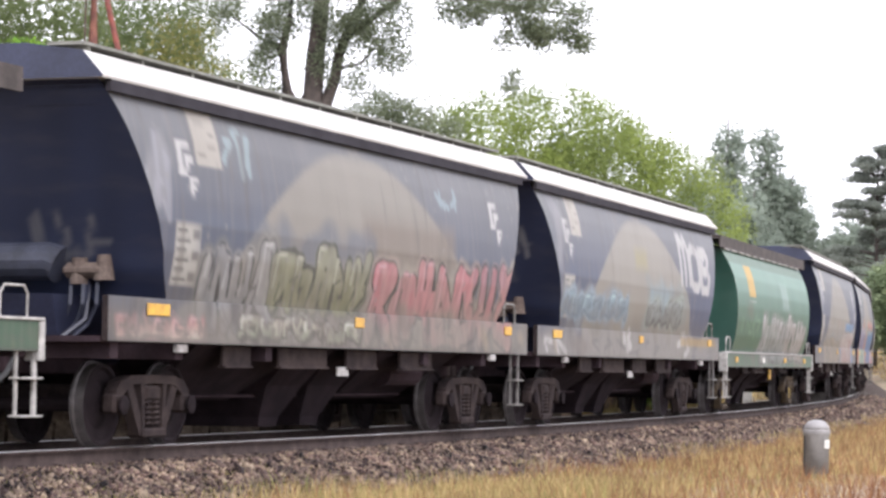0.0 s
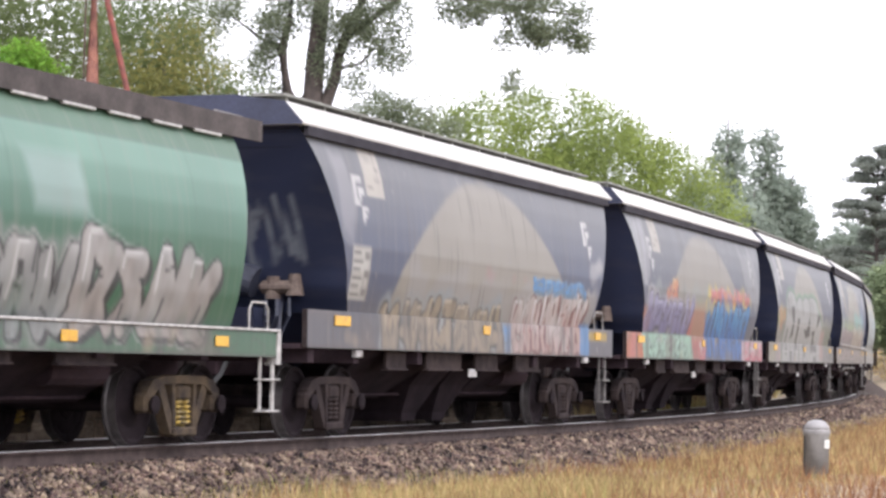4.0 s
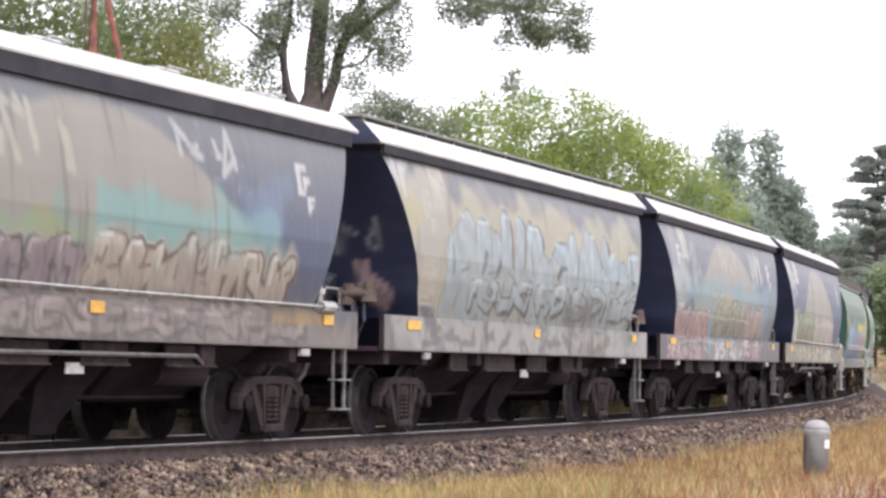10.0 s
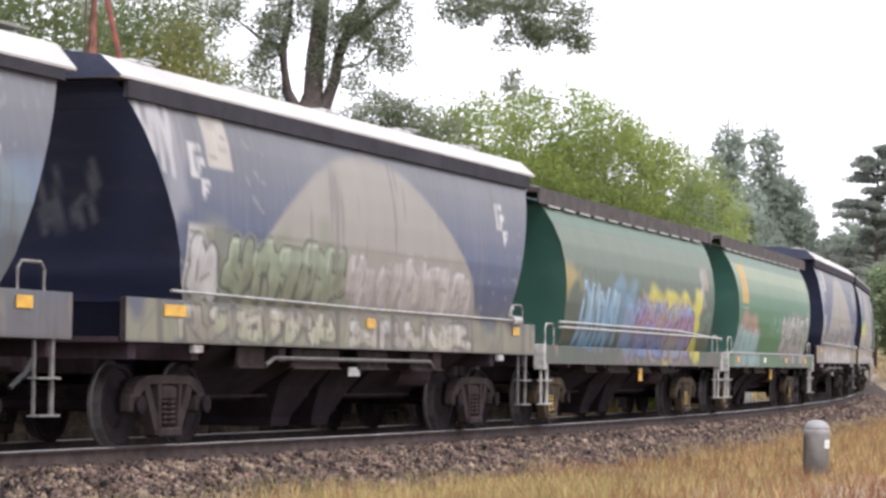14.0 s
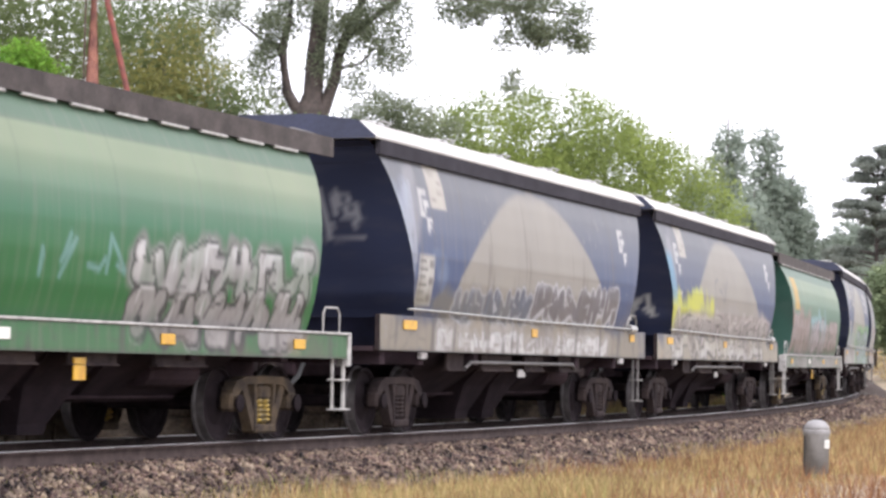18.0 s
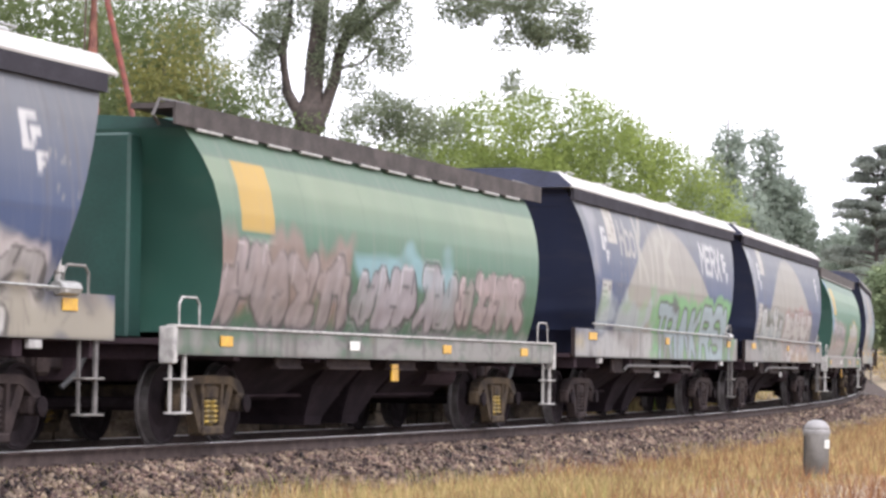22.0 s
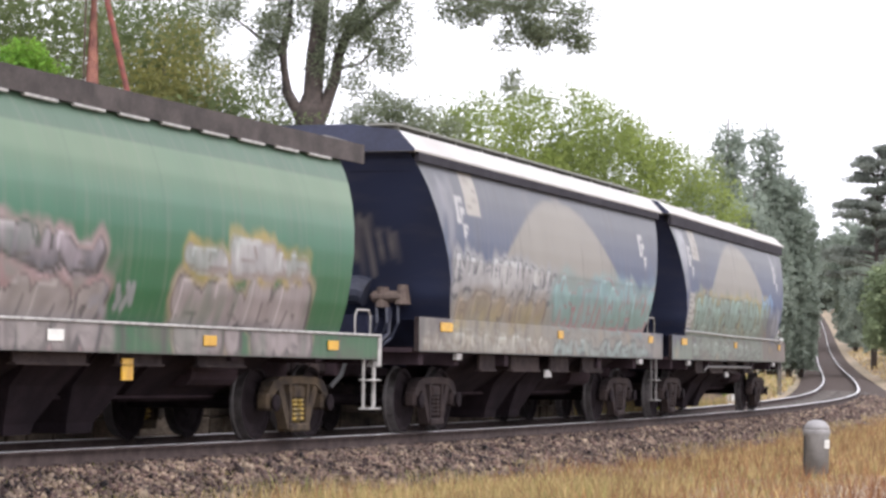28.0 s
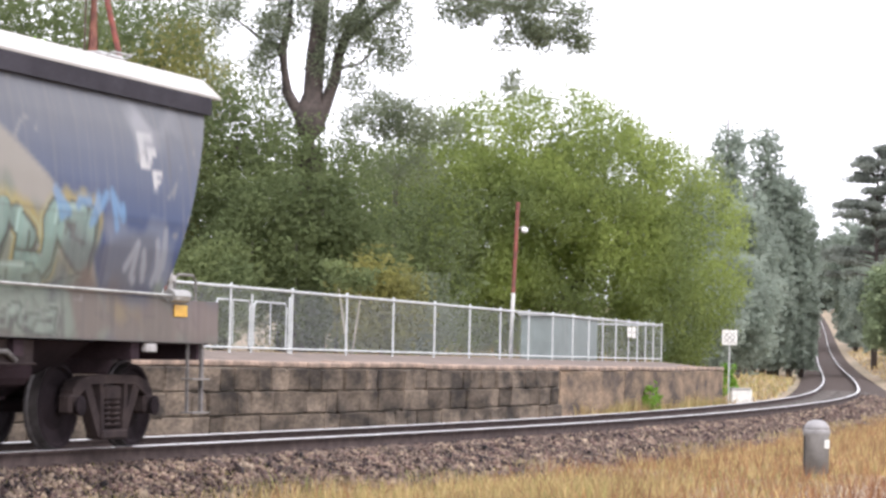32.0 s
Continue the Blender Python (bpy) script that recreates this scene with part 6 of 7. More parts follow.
def wagon_blue(tank, walkway, pipe):
    w = empty("grain_hopper_wagon")
    for sg in (-1, 1):
        if sg > 0:
            part("end_sheet", end_sheet(SIDE_Z, SIDE_U, SIDE_L, sg), M["navy"], w, "dark navy sloping end", True)
        bm = bmesh.new()
        # the hopper's end runs on down between the sills
        loft(bm, [[(sg * xx, y, z) for y in (-u, u)] for xx, u, z in ((5.31, 1.36, 1.5), (5.15, 1.2, 1.3), (4.9, 0.75, 1.0), (4.75, 0.5, 0.85))], close=False)
        part("hopper_foot", bm, M["navy"], w)
        bm = bmesh.new()
        loft(bm, [[(sg * (HALF - a), y, z) for a, z in ((-0.05, 3.66), (0.13, 3.6), (0.26, 3.4))] for y in (-1.24, 1.24)], close=False)
        part("end_lintel", bm, M["navy"], w)
        bm = box(bmesh.new(), min(sg * 5.3, sg * 6.7), max(sg * 5.3, sg * 6.7), -1.3, 1.3, 1.06, 1.12)
        part("end_deck", bm, M["under"], w)
    roof = bmesh.new()
    lip = 3.685 if pipe else 3.64
    ring = [(-1.345, lip), (-1.35, lip + 0.025), (-1.13, 3.91), (-0.5, 4.0), (0.5, 4.0), (1.13, 3.91), (1.35, lip + 0.025), (1.345, lip)]
    loft(roof, [[(x, y, z) for y, z in ring] for x in (-HALF - 0.1, HALF + 0.1)])
    roof.normal_update()
    for f in roof.faces:
        if abs(f.normal.x) > 0.9:
            f.material_index = 1
    r = part("roof", roof, M["roof"], w, "white curved roof edge")
    r.data.materials.append(M["navy"])
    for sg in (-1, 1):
        # the dark band under the roof lip is put into this strip's colour
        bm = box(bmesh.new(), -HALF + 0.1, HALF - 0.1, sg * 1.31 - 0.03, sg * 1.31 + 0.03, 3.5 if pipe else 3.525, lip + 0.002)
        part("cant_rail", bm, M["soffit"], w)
        bm = box(bmesh.new(), -HALF, HALF, sg * 1.365 - 0.03, sg * 1.365 + 0.03, 1.07, 1.515)
        part("sill_beam", bm, M["bogie"], w)
        if pipe:
            part("side_rail", tube(bmesh.new(), [(-5.8, sg * 1.45, 1.6), (-4, sg * 1.45, 1.59), (0, sg * 1.45, 1.56), (5.6, sg * 1.45, 1.55)], 0.017, 6), M["pipe"], w)
    gx, gz, gu = side_grid(SIDE_Z, SIDE_U, SIDE_L, 20, 14)
    far = livery_blue(gx, gz, dict(seed=99, fresh=0.4, plate=False))
    me = paint_mesh("side_panel", gx, gz, -gu, far)
    me.flip_normals()
    ob_of("side_panel", me, M["paint"], w, "grey and blue side with a pale dome")
    if walkway:
        part("roof_walkway", box(bmesh.new(), -6.6, 6.5, -1.02, -0.62, 4.0, 4.03), M["roofwalk"], w, "narrow roof walkway grating")
        for x in np.arange(-6.4, 6, 1.22):
            part("walkway_bracket", box(bmesh.new(), x - 0.03, x + 0.03, -0.98, -0.64, 3.92, 4.0), M["roofwalk"], w)
    else:
        for k in range(5):
            x = -5.3 + k * 2.65
            bm = box(bmesh.new(), x - 0.28, x + 0.28, -0.85, 0.85, 3.96, 4.03, 0.03)
            tube(bm, [(x - 0.2, -0.85, 3.98), (x - 0.2, -0.95, 4.02), (x + 0.2, -0.95, 4.02), (x + 0.2, -0.85, 3.98)], 0.012, 4)
            part("roof_hatch", bm, M["pipe"], w)
    if tank:
        part("brake_cylinder", tube(bmesh.new(), [(-5.62, -0.3, 1.86), (-5.62, -0.2, 1.9), (-5.62, 0.85, 1.9), (-5.62, 0.95, 1.86)], 0.2, 14), M["cylinder"], w, "dull blue-grey brake cylinder")
        bm = box(bmesh.new(), -5.74, -5.52, -0.86, -0.34, 1.72, 1.88, 0.06)
        tube(bm, [(-5.64, -0.8, 1.7), (-5.64, -0.8, 1.96)], 0.11, 10, 0.07)
        tube(bm, [(-5.64, -0.52, 1.66), (-5.64, -0.52, 1.93)], 0.1, 10, 0.08)
        part("brake_valve", bm, M["valve"], w, "rusty brake valve")
        for y in (-0.74, -0.58, -0.44):
            part("hose", tube(bmesh.new(), [(-5.66, y, 1.7), (-5.78, y - 0.05, 1.45), (-5.72, y * 0.9, 1.25), (-5.8, y * 0.7, 1.1)], 0.022, 6), M["cylinder"], w)
        part("brake_pipe", tube(bmesh.new(), [(-5.6, -0.6, 1.7), (-5.7, -0.62, 1.3), (-5.9, -0.45, 1.1)], 0.035, 6), M["navy"], w)
        part("hose_bracket", prism(bmesh.new(), [(-6.1, 1.55), (-5.3, 1.55), (-5.55, 1.1), (-5.95, 1.1)], -0.45, 0.45), M["navy"], w)
    underframe(w)
    chutes(w, M["slope"])
    for x in (-5.0, 5.0):
        add_bogie(w, x, M["bogie"])
    hoop(w, 5.75, 6.25, -1.36, 1.5, 1.78, M["dullbar"], 0.017)
    add_steps(w, 6.28, M["stepbar"])
    for x, z in ((-5.62, 1.40), (0.0, 1.39), (5.8, 1.4)):
        part("reflector", box(bmesh.new(), x - (0.26 if x < -5 else 0.15), x + (0.26 if x < -5 else 0.15), -1.416, -1.408, z - 0.06, z + 0.06, 0.003), M["yellow"], w, "yellow reflector")
    for x in (-4.98, 5.2):
        part("lifting_lug", box(bmesh.new(), x - 0.12, x + 0.12, -1.39, -1.33, 0.97, 1.06, 0.01), M["lug"], w)
    part("data_plate", box(bmesh.new(), -0.33, 0.03, -1.26, -1.24, 0.74, 0.85, 0.004), M["lug"], w, "white data plate")
    if pipe:
        part("operating_rod", tube(bmesh.new(), [(-3.0, -1.3, 0.86), (-2.8, -1.32, 0.94), (2.4, -1.32, 0.94), (2.6, -1.3, 0.86)], 0.026, 6), M["stepbar"], w)
        bm = tube(bmesh.new(), [(5.5, -1.42, 1.55), (5.9, -1.42, 1.55)], 0.07, 8)
        part("hand_winch", bm, M["pipe"], w, "bare steel hand winch")
        bm = tube(bmesh.new(), [(5.62, -1.37, 1.5), (5.62, -1.37, 1.98)], 0.035, 8)
        tube(bm, [(5.62, -1.37, 1.515), (5.62, -1.37, 1.56)], 0.12, 10)
        tube(bm, [(5.62, -1.37, 1.7), (5.62, -1.37, 1.76)], 0.06, 10)
        part("brake_column", bm, M["whitebar"], w, "white hand brake column")
    return w


def wagon_green(low):
    w = empty("grain_hopper_wagon")
    for sg in (-1, 1):
        if sg > 0:
            part("end_sheet", end_sheet(GREEN_Z, GREEN_U, GREEN_L, sg), M["green"], w, "dark green end sheet", True)
        bm = box(bmesh.new(), min(sg * 5.86, sg * 6.2), max(sg * 5.86, sg * 6.2), -0.62, 0.62, 1.12, 3.3, 0.03)
        part("end_stiffener", bm, M["green"], w, "dark green boxed stiffener")
        part("end_deck", box(bmesh.new(), min(sg * 5.6, sg * 6.74), max(sg * 5.6, sg * 6.74), -1.34, 1.34, 1.06, 1.12), M["under"], w)
        hoop(w, sg * 6.25 - 0.25, sg * 6.25 + 0.25, -1.36, 1.2, 1.55, M["whitebar"], 0.014)
        bm = box(bmesh.new(), sg * 6.7 - 0.05, sg * 6.7 + 0.05, -1.42, -1.25, 0.86, 1.24, 0.01)
        part("corner_post", bm, M["whitebar"], w, "cream painted corner")
        add_steps(w, sg * 6.5, M["whitebar"])
    zs = GREEN_Z[-1]
    roof = bmesh.new()
    loft(roof, [[(x, y, z) for y, z in ((-1.15, zs), (-0.8, zs + 0.12), (0, zs + 0.17), (0.8, zs + 0.12), (1.15, zs))] for x in (-5.88, 5.88)])
    part("roof", roof, M["green"], w)
    for sg in (-1, 1):
        part("running_board", box(bmesh.new(), -6.35, 6.6, sg * 0.95 - 0.26, sg * 0.95 + 0.26, zs + 0.17, zs + 0.23), M["greenboard"], w, "brown weathered running board")
        # fascia deepened and darkened to take in the shadow between the brackets
        part("board_fascia", box(bmesh.new(), -6.35, 6.6, sg * 1.2 - 0.015, sg * 1.2 + 0.015, zs + 0.0, zs + 0.235), M["greenboard"], w)
    for k in range(12):
        x = -5.6 + k * 1.0
        part("walkway_bracket", prism(bmesh.new(), [(x, zs + 0.13), (x + 0.05, zs + 0.13), (x + 0.05, zs - 0.02), (x, zs - 0.02)], -1.18, -1.08), M["green"], w)
    for k in range(12):
        x = -5.8 + k * 0.97
        part("gutter", tube(bmesh.new(), [(x, -1.2, zs - 0.01), (x + 0.66, -1.2, zs - 0.015)], 0.022, 5), M["whitebar"], w)
    for k in range(3):
        x = -4 + 4 * k
        part("roof_hatch", box(bmesh.new(), x - 0.5, x + 0.5, -0.5, 0.5, zs + 0.15, zs + 0.26, 0.03), M["green"], w)
    for sg in (-1, 1):
        part("roof_handrail", tube(bmesh.new(), [(sg * 5.5, -1.05, zs + 0.19), (sg * 5.7, -1.05, zs + 0.27), (sg * 6.4, -1.05, zs + 0.26), (sg * 6.45, -1.0, zs + 0.1), (sg * 6.2, -0.95, zs + 0.02)], 0.02, 6), M["stepbar"], w)
    gx, gz, gu = side_grid(GREEN_Z, GREEN_U, GREEN_L, 20, 14)
    me = paint_mesh("side_panel", gx, gz, -gu, livery_green(gx, gz, dict(seed=98)))
    me.flip_normals()
    ob_of("side_panel", me, M["paint"], w, "barrel-shaped green side")
    for sg in (-1, 1):
        part("sill_beam", box(bmesh.new(), -6.73, 6.73, sg * 1.365 - 0.03, sg * 1.365 + 0.03, 0.95, 1.23), M["green"], w)
        if not low:
            part("sill_lip", box(bmesh.new(), -6.73, 6.73, sg * 1.375 - 0.05, sg * 1.375 + 0.05, 1.232, 1.262, 0.006), M["whitebar"], w, "white painted sill lip")
    if low:
        for z in (1.5, 1.58):
            part("side_rail", tube(bmesh.new(), [(-6.2, -1.5, z), (2, -1.5, z), (6.2, -1.5, z - 0.1 * (z > 1.55))], 0.022, 6), M["pipe"], w)
    underframe(w, 0.66)
    chutes(w, M["slope"])
    for x in (-5.0, 5.0):
        add_bogie(w, x, M["yellowspring"], M["bogie_tan"])
    for x in (-5.4, -1.6, 1.8, 5.2):
        if not low:
            part("reflector", box(bmesh.new(), x - 0.16, x + 0.16, -1.416, -1.408, 1.05, 1.16, 0.003), M["yellow"] if abs(x) > 5 or x == 1.8 else M["card"], w)
    part("data_plate", box(bmesh.new(), 0.0, 0.24, -1.3, -1.28, 0.68, 0.9, 0.004), M["yellow"], w, "yellow and white data plate")
    return w


def build_train():
    kinds, out = {}, []
    sx, sz, su = side_grid(SIDE_Z, SIDE_U, SIDE_L)
    gx, gz, gu = side_grid(GREEN_Z, GREEN_U, GREEN_L)
    bx, bz = np.meshgrid(np.linspace(-HALF, HALF, 430), np.linspace(1.07, 1.515, 15))
    cx, cz = np.meshgrid(np.linspace(-6.73, 6.73, 430), np.linspace(0.95, 1.23, 10))
    for spec in TRAIN:
        key = (spec["kind"], spec.get("tank", False), spec.get("walkway", False), spec.get("pipe", False))
        blue = spec["kind"] == "blue"
        if key not in kinds:
            kinds[key] = wagon_blue(*key[1:]) if blue else wagon_green(spec["kind"] == "low")
            w = kinds[key]
        else:
            w = copy_thing(kinds[key], Matrix.Identity(4))
            for ob in list(w.children):
                if ob.name.startswith(("painted_side", "painted_sill", "painted_end")):
                    bpy.data.objects.remove(ob)
        if blue:
            a = paint_mesh("painted_side", sx, sz, su, livery_blue(sx, sz, spec))
            b = paint_mesh("painted_sill", bx, bz, np.full(bx.shape, 1.4), grubby(livery_blue(bx, bz, spec), bx, bz, spec["seed"]))
            tagged(w, spec.get("label", "grey-blue grain hopper wagon with pale dome and graffiti"), "railway wagon", "wagons of the train")
        else:
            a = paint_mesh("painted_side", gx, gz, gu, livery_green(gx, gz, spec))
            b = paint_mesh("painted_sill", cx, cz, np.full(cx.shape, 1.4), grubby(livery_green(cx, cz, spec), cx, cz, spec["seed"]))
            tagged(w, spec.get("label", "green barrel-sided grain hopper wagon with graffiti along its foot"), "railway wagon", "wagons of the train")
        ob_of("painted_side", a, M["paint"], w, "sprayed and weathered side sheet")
        ob_of("painted_sill", b, M["paint"], w, "sprayed side sill")
        e = end_paint(SIDE_Z, SIDE_U, SIDE_L, (0.022, 0.029, 0.062), spec) if blue else end_paint(GREEN_Z, GREEN_U, GREEN_L, (0.02, 0.07, 0.052), spec)
        ob_of("painted_end", e, M["endpaint"], w, "dark sloping end sheet")
        w.matrix_world = riding(spec["rear"] - 6.75)
        out.append((w, spec["rear"] - 6.75))
    return out


WAGONS = build_train()
SPEED, SLOWING = 8.8736, -0.035


# ---- trees ----
def clumps_in(rng, n, cx, cy, cz, rx, ry, rz, shell=0.55):
    """Places through a round crown, thicker towards its outside."""
    v = rng.normal(size=(n, 3))
    v /= np.linalg.norm(v, axis=1, keepdims=True)
    r = shell + (1 - shell) * rng.random((n, 1))
    return np.array((cx, cy, cz)) + v * r * np.array((rx, ry, rz))


def leaf_mesh(name, centres, per, spread, size, rng, droop=0.0, flat=0.6):
    """Small pointed leaves round each centre."""
    n = len(centres) * per
    c = np.repeat(centres, per, 0) + np.clip(rng.normal(size=(n, 3)), -1.5, 1.5) * np.asarray(spread)
    if droop:
        c[:, 2] -= np.minimum(np.abs(rng.normal(size=n)), 1.6) * droop
    a = rng.normal(size=(n, 3))
    a[:, 2] *= flat
    a /= np.linalg.norm(a, axis=1, keepdims=True)
    b = np.cross(a, rng.normal(size=(n, 3)))
    b /= np.linalg.norm(b, axis=1, keepdims=True) + 1e-9
    k = size * rng.uniform(0.6, 1.4, (n, 1))
    return many(name, np.stack([c - a * k, c + b * k * 0.5, c + a * k, c - b * k * 0.5], 1))


def tree(name, label, base, limbs, crowns, mat, seed, per=70, size=0.11, bark="bark", spread=0.35, droop=0.0, category="tree", shell=0.5, flat=0.6, level=0.7, inner=0.4):
    """limbs: lists of points with the radius at start and end; crowns: (count, centre, half sizes); all from the foot."""
    rng = np.random.default_rng(seed)
    t = empty(name, Matrix.Translation(base))
    tagged(t, label, category)
    bm = bmesh.new()
    for pts, r0, r1 in limbs:
        tube(bm, pts, r0, 9, r1)
    part("trunk", bm, M[bark], t, "", True)
    c = np.concatenate([clumps_in(rng, n, *p, *r, shell) for n, p, r in crowns])
    ob_of("crown", leaf_mesh("crown", c, per, (spread, spread, spread * level), size, rng, droop, flat), M[mat], t)
    if inner:
        c = np.concatenate([clumps_in(rng, max(3, int(n * inner)), *p, *(0.82 * np.asarray(r)), 0.1) for n, p, r in crowns])
        ob_of("inner_crown", leaf_mesh("inner_crown", c, 28, (spread, spread, spread * level), size * 2.2, rng, droop, flat), M[mat], t)
    return t


def gz(x, y):
    return float(ground_height(*near_track(np.array([x]), np.array([y])))[0])


def trunk_to(h, r, lean=(0, 0)):
    return ([(0, 0, -0.3), (lean[0] * 0.3, lean[1] * 0.3, h * 0.4), (lean[0], lean[1], h)], r, r * 0.35)


# the old broad tree behind the platform, forked into three limbs
gb = gz(-3.45, 70)
tree("tree", "tall old broad-leaved tree with a forked dark trunk", (-3.6, 70, gb), [
    ([(0.05, 0, -0.3), (0.02, 0, 3.0), (-0.01, 0, 6.3 - gb), (0.0, 0, 7.0 - gb), (0.03, 0, 7.5 - gb), (0.08, 0, 8.1 - gb), (0.1, 0.1, 9.0 - gb), (0.24, 0.1, 10.4 - gb), (0.3, 0, 14.5 - gb)], [0.55, 0.44, 0.41, 0.43, 0.4, 0.27, 0.25, 0.21, 0.1], 0),
    ([(0.12, 0, 6.9 - gb), (0.36, 0.02, 7.5 - gb), (0.65, 0, 8.4 - gb), (0.72, 0.1, 9.0 - gb), (0.98, 0.2, 9.75 - gb), (1.3, 0.3, 10.45 - gb), (1.9, 0.3, 13 - gb)], 0.19, 0.09),
    ([(-0.12, 0, 6.8 - gb), (-0.3, 0.02, 7.4 - gb), (-0.62, 0, 7.95 - gb), (-0.78, 0, 9.1 - gb), (-0.62, 0, 9.8 - gb), (-0.55, 0, 10.5 - gb), (-0.7, 0, 13 - gb)], 0.18, 0.09),
    ([(-0.78, 0, 9.1 - gb), (-1.4, 0.1, 9.4 - gb), (-2.2, 0.1, 10.0 - gb)], 0.07, 0.02),
    ([(0.75, 0, 9.3 - gb), (2.5, 0, 10.7 - gb), (4.6, 0.2, 10.5 - gb), (7.1, 0.3, 10.2 - gb)], 0.1, 0.02),
    ([(0.68, 0, 8.6 - gb), (1.3, -0.1, 8.75 - gb), (1.7, -0.1, 9.2 - gb)], 0.05, 0.02),
    ([(5.0, 0.2, 10.4 - gb), (5.45, 0.2, 9.4 - gb), (5.3, 0.2, 8.5 - gb)], 0.03, 0.01)],
    [(82, (0.0, 0, 11.6 - gb), (2.2, 1.6, 1.6)), (20, (-1.3, 0, 8.5 - gb), (0.35, 0.5, 1.0)), (11, (-2.0, 0, 9.9 - gb), (0.8, 0.5, 0.4)), (20, (-0.5, 0, 10.1 - gb), (0.7, 0.6, 0.5)), (40, (1.9, 0, 9.9 - gb), (1.0, 0.9, 0.8)), (22, (0.5, -0.4, 9.9 - gb), (0.9, 0.6, 0.5)), (17, (2.1, 0, 9.0 - gb), (0.6, 0.5, 0.5)), (9, (0.3, -0.3, 8.7 - gb), (0.5, 0.3, 0.5)), (69, (4.7, 0, 10.8 - gb), (1.6, 1.2, 0.8)), (69, (6.3, 0.2, 10.2 - gb), (1.15, 1.0, 0.9)), (20, (5.6, 0, 9.55 - gb), (0.8, 0.6, 0.3)), (22, (4.0, 0, 10.25 - gb), (0.8, 0.6, 0.35)), (13, (7.0, 0, 9.5 - gb), (0.4, 0.4, 0.25)), (6, (5.35, 0.2, 8.42 - gb), (0.16, 0.2, 0.2)), (82, (2.2, 0, 13.4 - gb), (5.6, 2.5, 1.8)), (8, (1.2, 0, 8.3 - gb), (0.3, 0.3, 0.5)), (13, (-0.9, 0.2, 7.3 - gb), (0.35, 0.3, 0.7)), (24, (-1.0, -0.4, 9.5 - gb), (0.55, 0.4, 0.8)), (24, (1.0, -0.4, 9.5 - gb), (0.7, 0.4, 0.7)), (13, (-2.6, 0, 10.3 - gb), (0.9, 0.5, 0.5))],
    "leaf_big", 11, 80, 0.046, spread=0.17, inner=0, level=1.0)
gm = gz(-1.4, 76)
tree("tree", "dark round-headed tree behind the platform", (-1.4, 76, gm), [trunk_to(6.3 - gm, 0.16)], [(43, (-0.65, 0, 8.0 - gm), (0.95, 1.0, 0.8)), (37, (0.4, 0, 7.8 - gm), (0.9, 1.0, 0.7)), (11, (-1.4, 0, 7.2 - gm), (0.4, 0.4, 0.6)), (8, (1.35, 0, 7.6 - gm), (0.4, 0.4, 0.3)), (26, (0.1, 0, 6.5 - gm), (1.2, 1.0, 0.6))], "leaf_big", 12, 90, 0.046, spread=0.19, inner=0, level=0.9)

# woods behind the station
for i, (x, y, h, w, mat) in enumerate(((-5.5, 66, 7.6, 1.6, "leaf_left"), (-8.6, 74, 11.5, 2.6, "leaf_left"), (-8.0, 72, 11.0, 2.0, "leaf_left"), (-10.3, 68, 10.6, 2.2, "leaf_left"), (-6.9, 67, 8.7, 1.4, "leaf_yellow"), (-11.6, 70, 12, 2.6, "leaf_left"), (-4.4, 73, 6.4, 2.1, "leaf_left"), (-13.5, 84, 14, 3.4, "leaf_big"), (-9.8, 88, 14, 3.6, "leaf_left"), (-16.5, 76, 12, 3.4, "leaf_left"))):
    g = gz(x, y)
    tree("tree", "dense leafy tree at the edge of the wood" if mat != "leaf_yellow" else "yellowing leafy tree at the edge of the wood", (x, y, g), [trunk_to(h * 0.7, 0.2, (0.3, 0))], [(70, (0, 0, h * 0.66 - 0.2), (w, w * 0.8, h * 0.34)), (45, (0.1, -0.2, h * 0.32), (w * 0.9, w * 0.7, h * 0.27))], mat, 20 + i, 185, 0.046, spread=0.4, inner=0.7)
for i, (x, y, h, w, mat) in enumerate(((-3.6, 66, 3.6, 1.5, "leaf_left"), (-1.9, 68, 5.7, 1.5, "leaf_left"), (-1.4, 63, 2.5, 1.0, "leaf_yellow"), (-0.4, 72, 5.2, 1.6, "leaf_left"), (-5.6, 62, 2.6, 1.4, "leaf_left"), (-0.9, 66, 2.2, 1.1, "leaf_big"), (-7.6, 62, 4.0, 1.5, "leaf_left"), (-3.6, 65, 6.1, 1.5, "leaf_left"), (-2.6, 66, 5.9, 1.3, "leaf_left"), (-4.6, 64, 4.6, 1.4, "leaf_left"))):
    g = gz(x, y)
    tree("shrub", "tangled leafy shrub behind the platform fence", (x, y, g), [trunk_to(h * 0.6, 0.06)], [(60, (0, 0, h * 0.5), (w, w * 0.7, h * 0.5))], mat, 40 + i, 130, 0.048, category="shrub", spread=0.3, inner=0.6)
# a bright leafy crown over the platform's near end
gn = gz(-9.35, 58)
tree("tree", "slender tree with a bright green leafy crown", (-9.35, 58, gn), [trunk_to(6.6 - gn, 0.1)], [(46, (0, 0, 6.95 - gn), (0.85, 0.7, 0.75)), (20, (-0.5, 0, 6.0 - gn), (0.6, 0.5, 0.6))], "leaf_bright", 58, 90, 0.055, spread=0.2, inner=0.3)
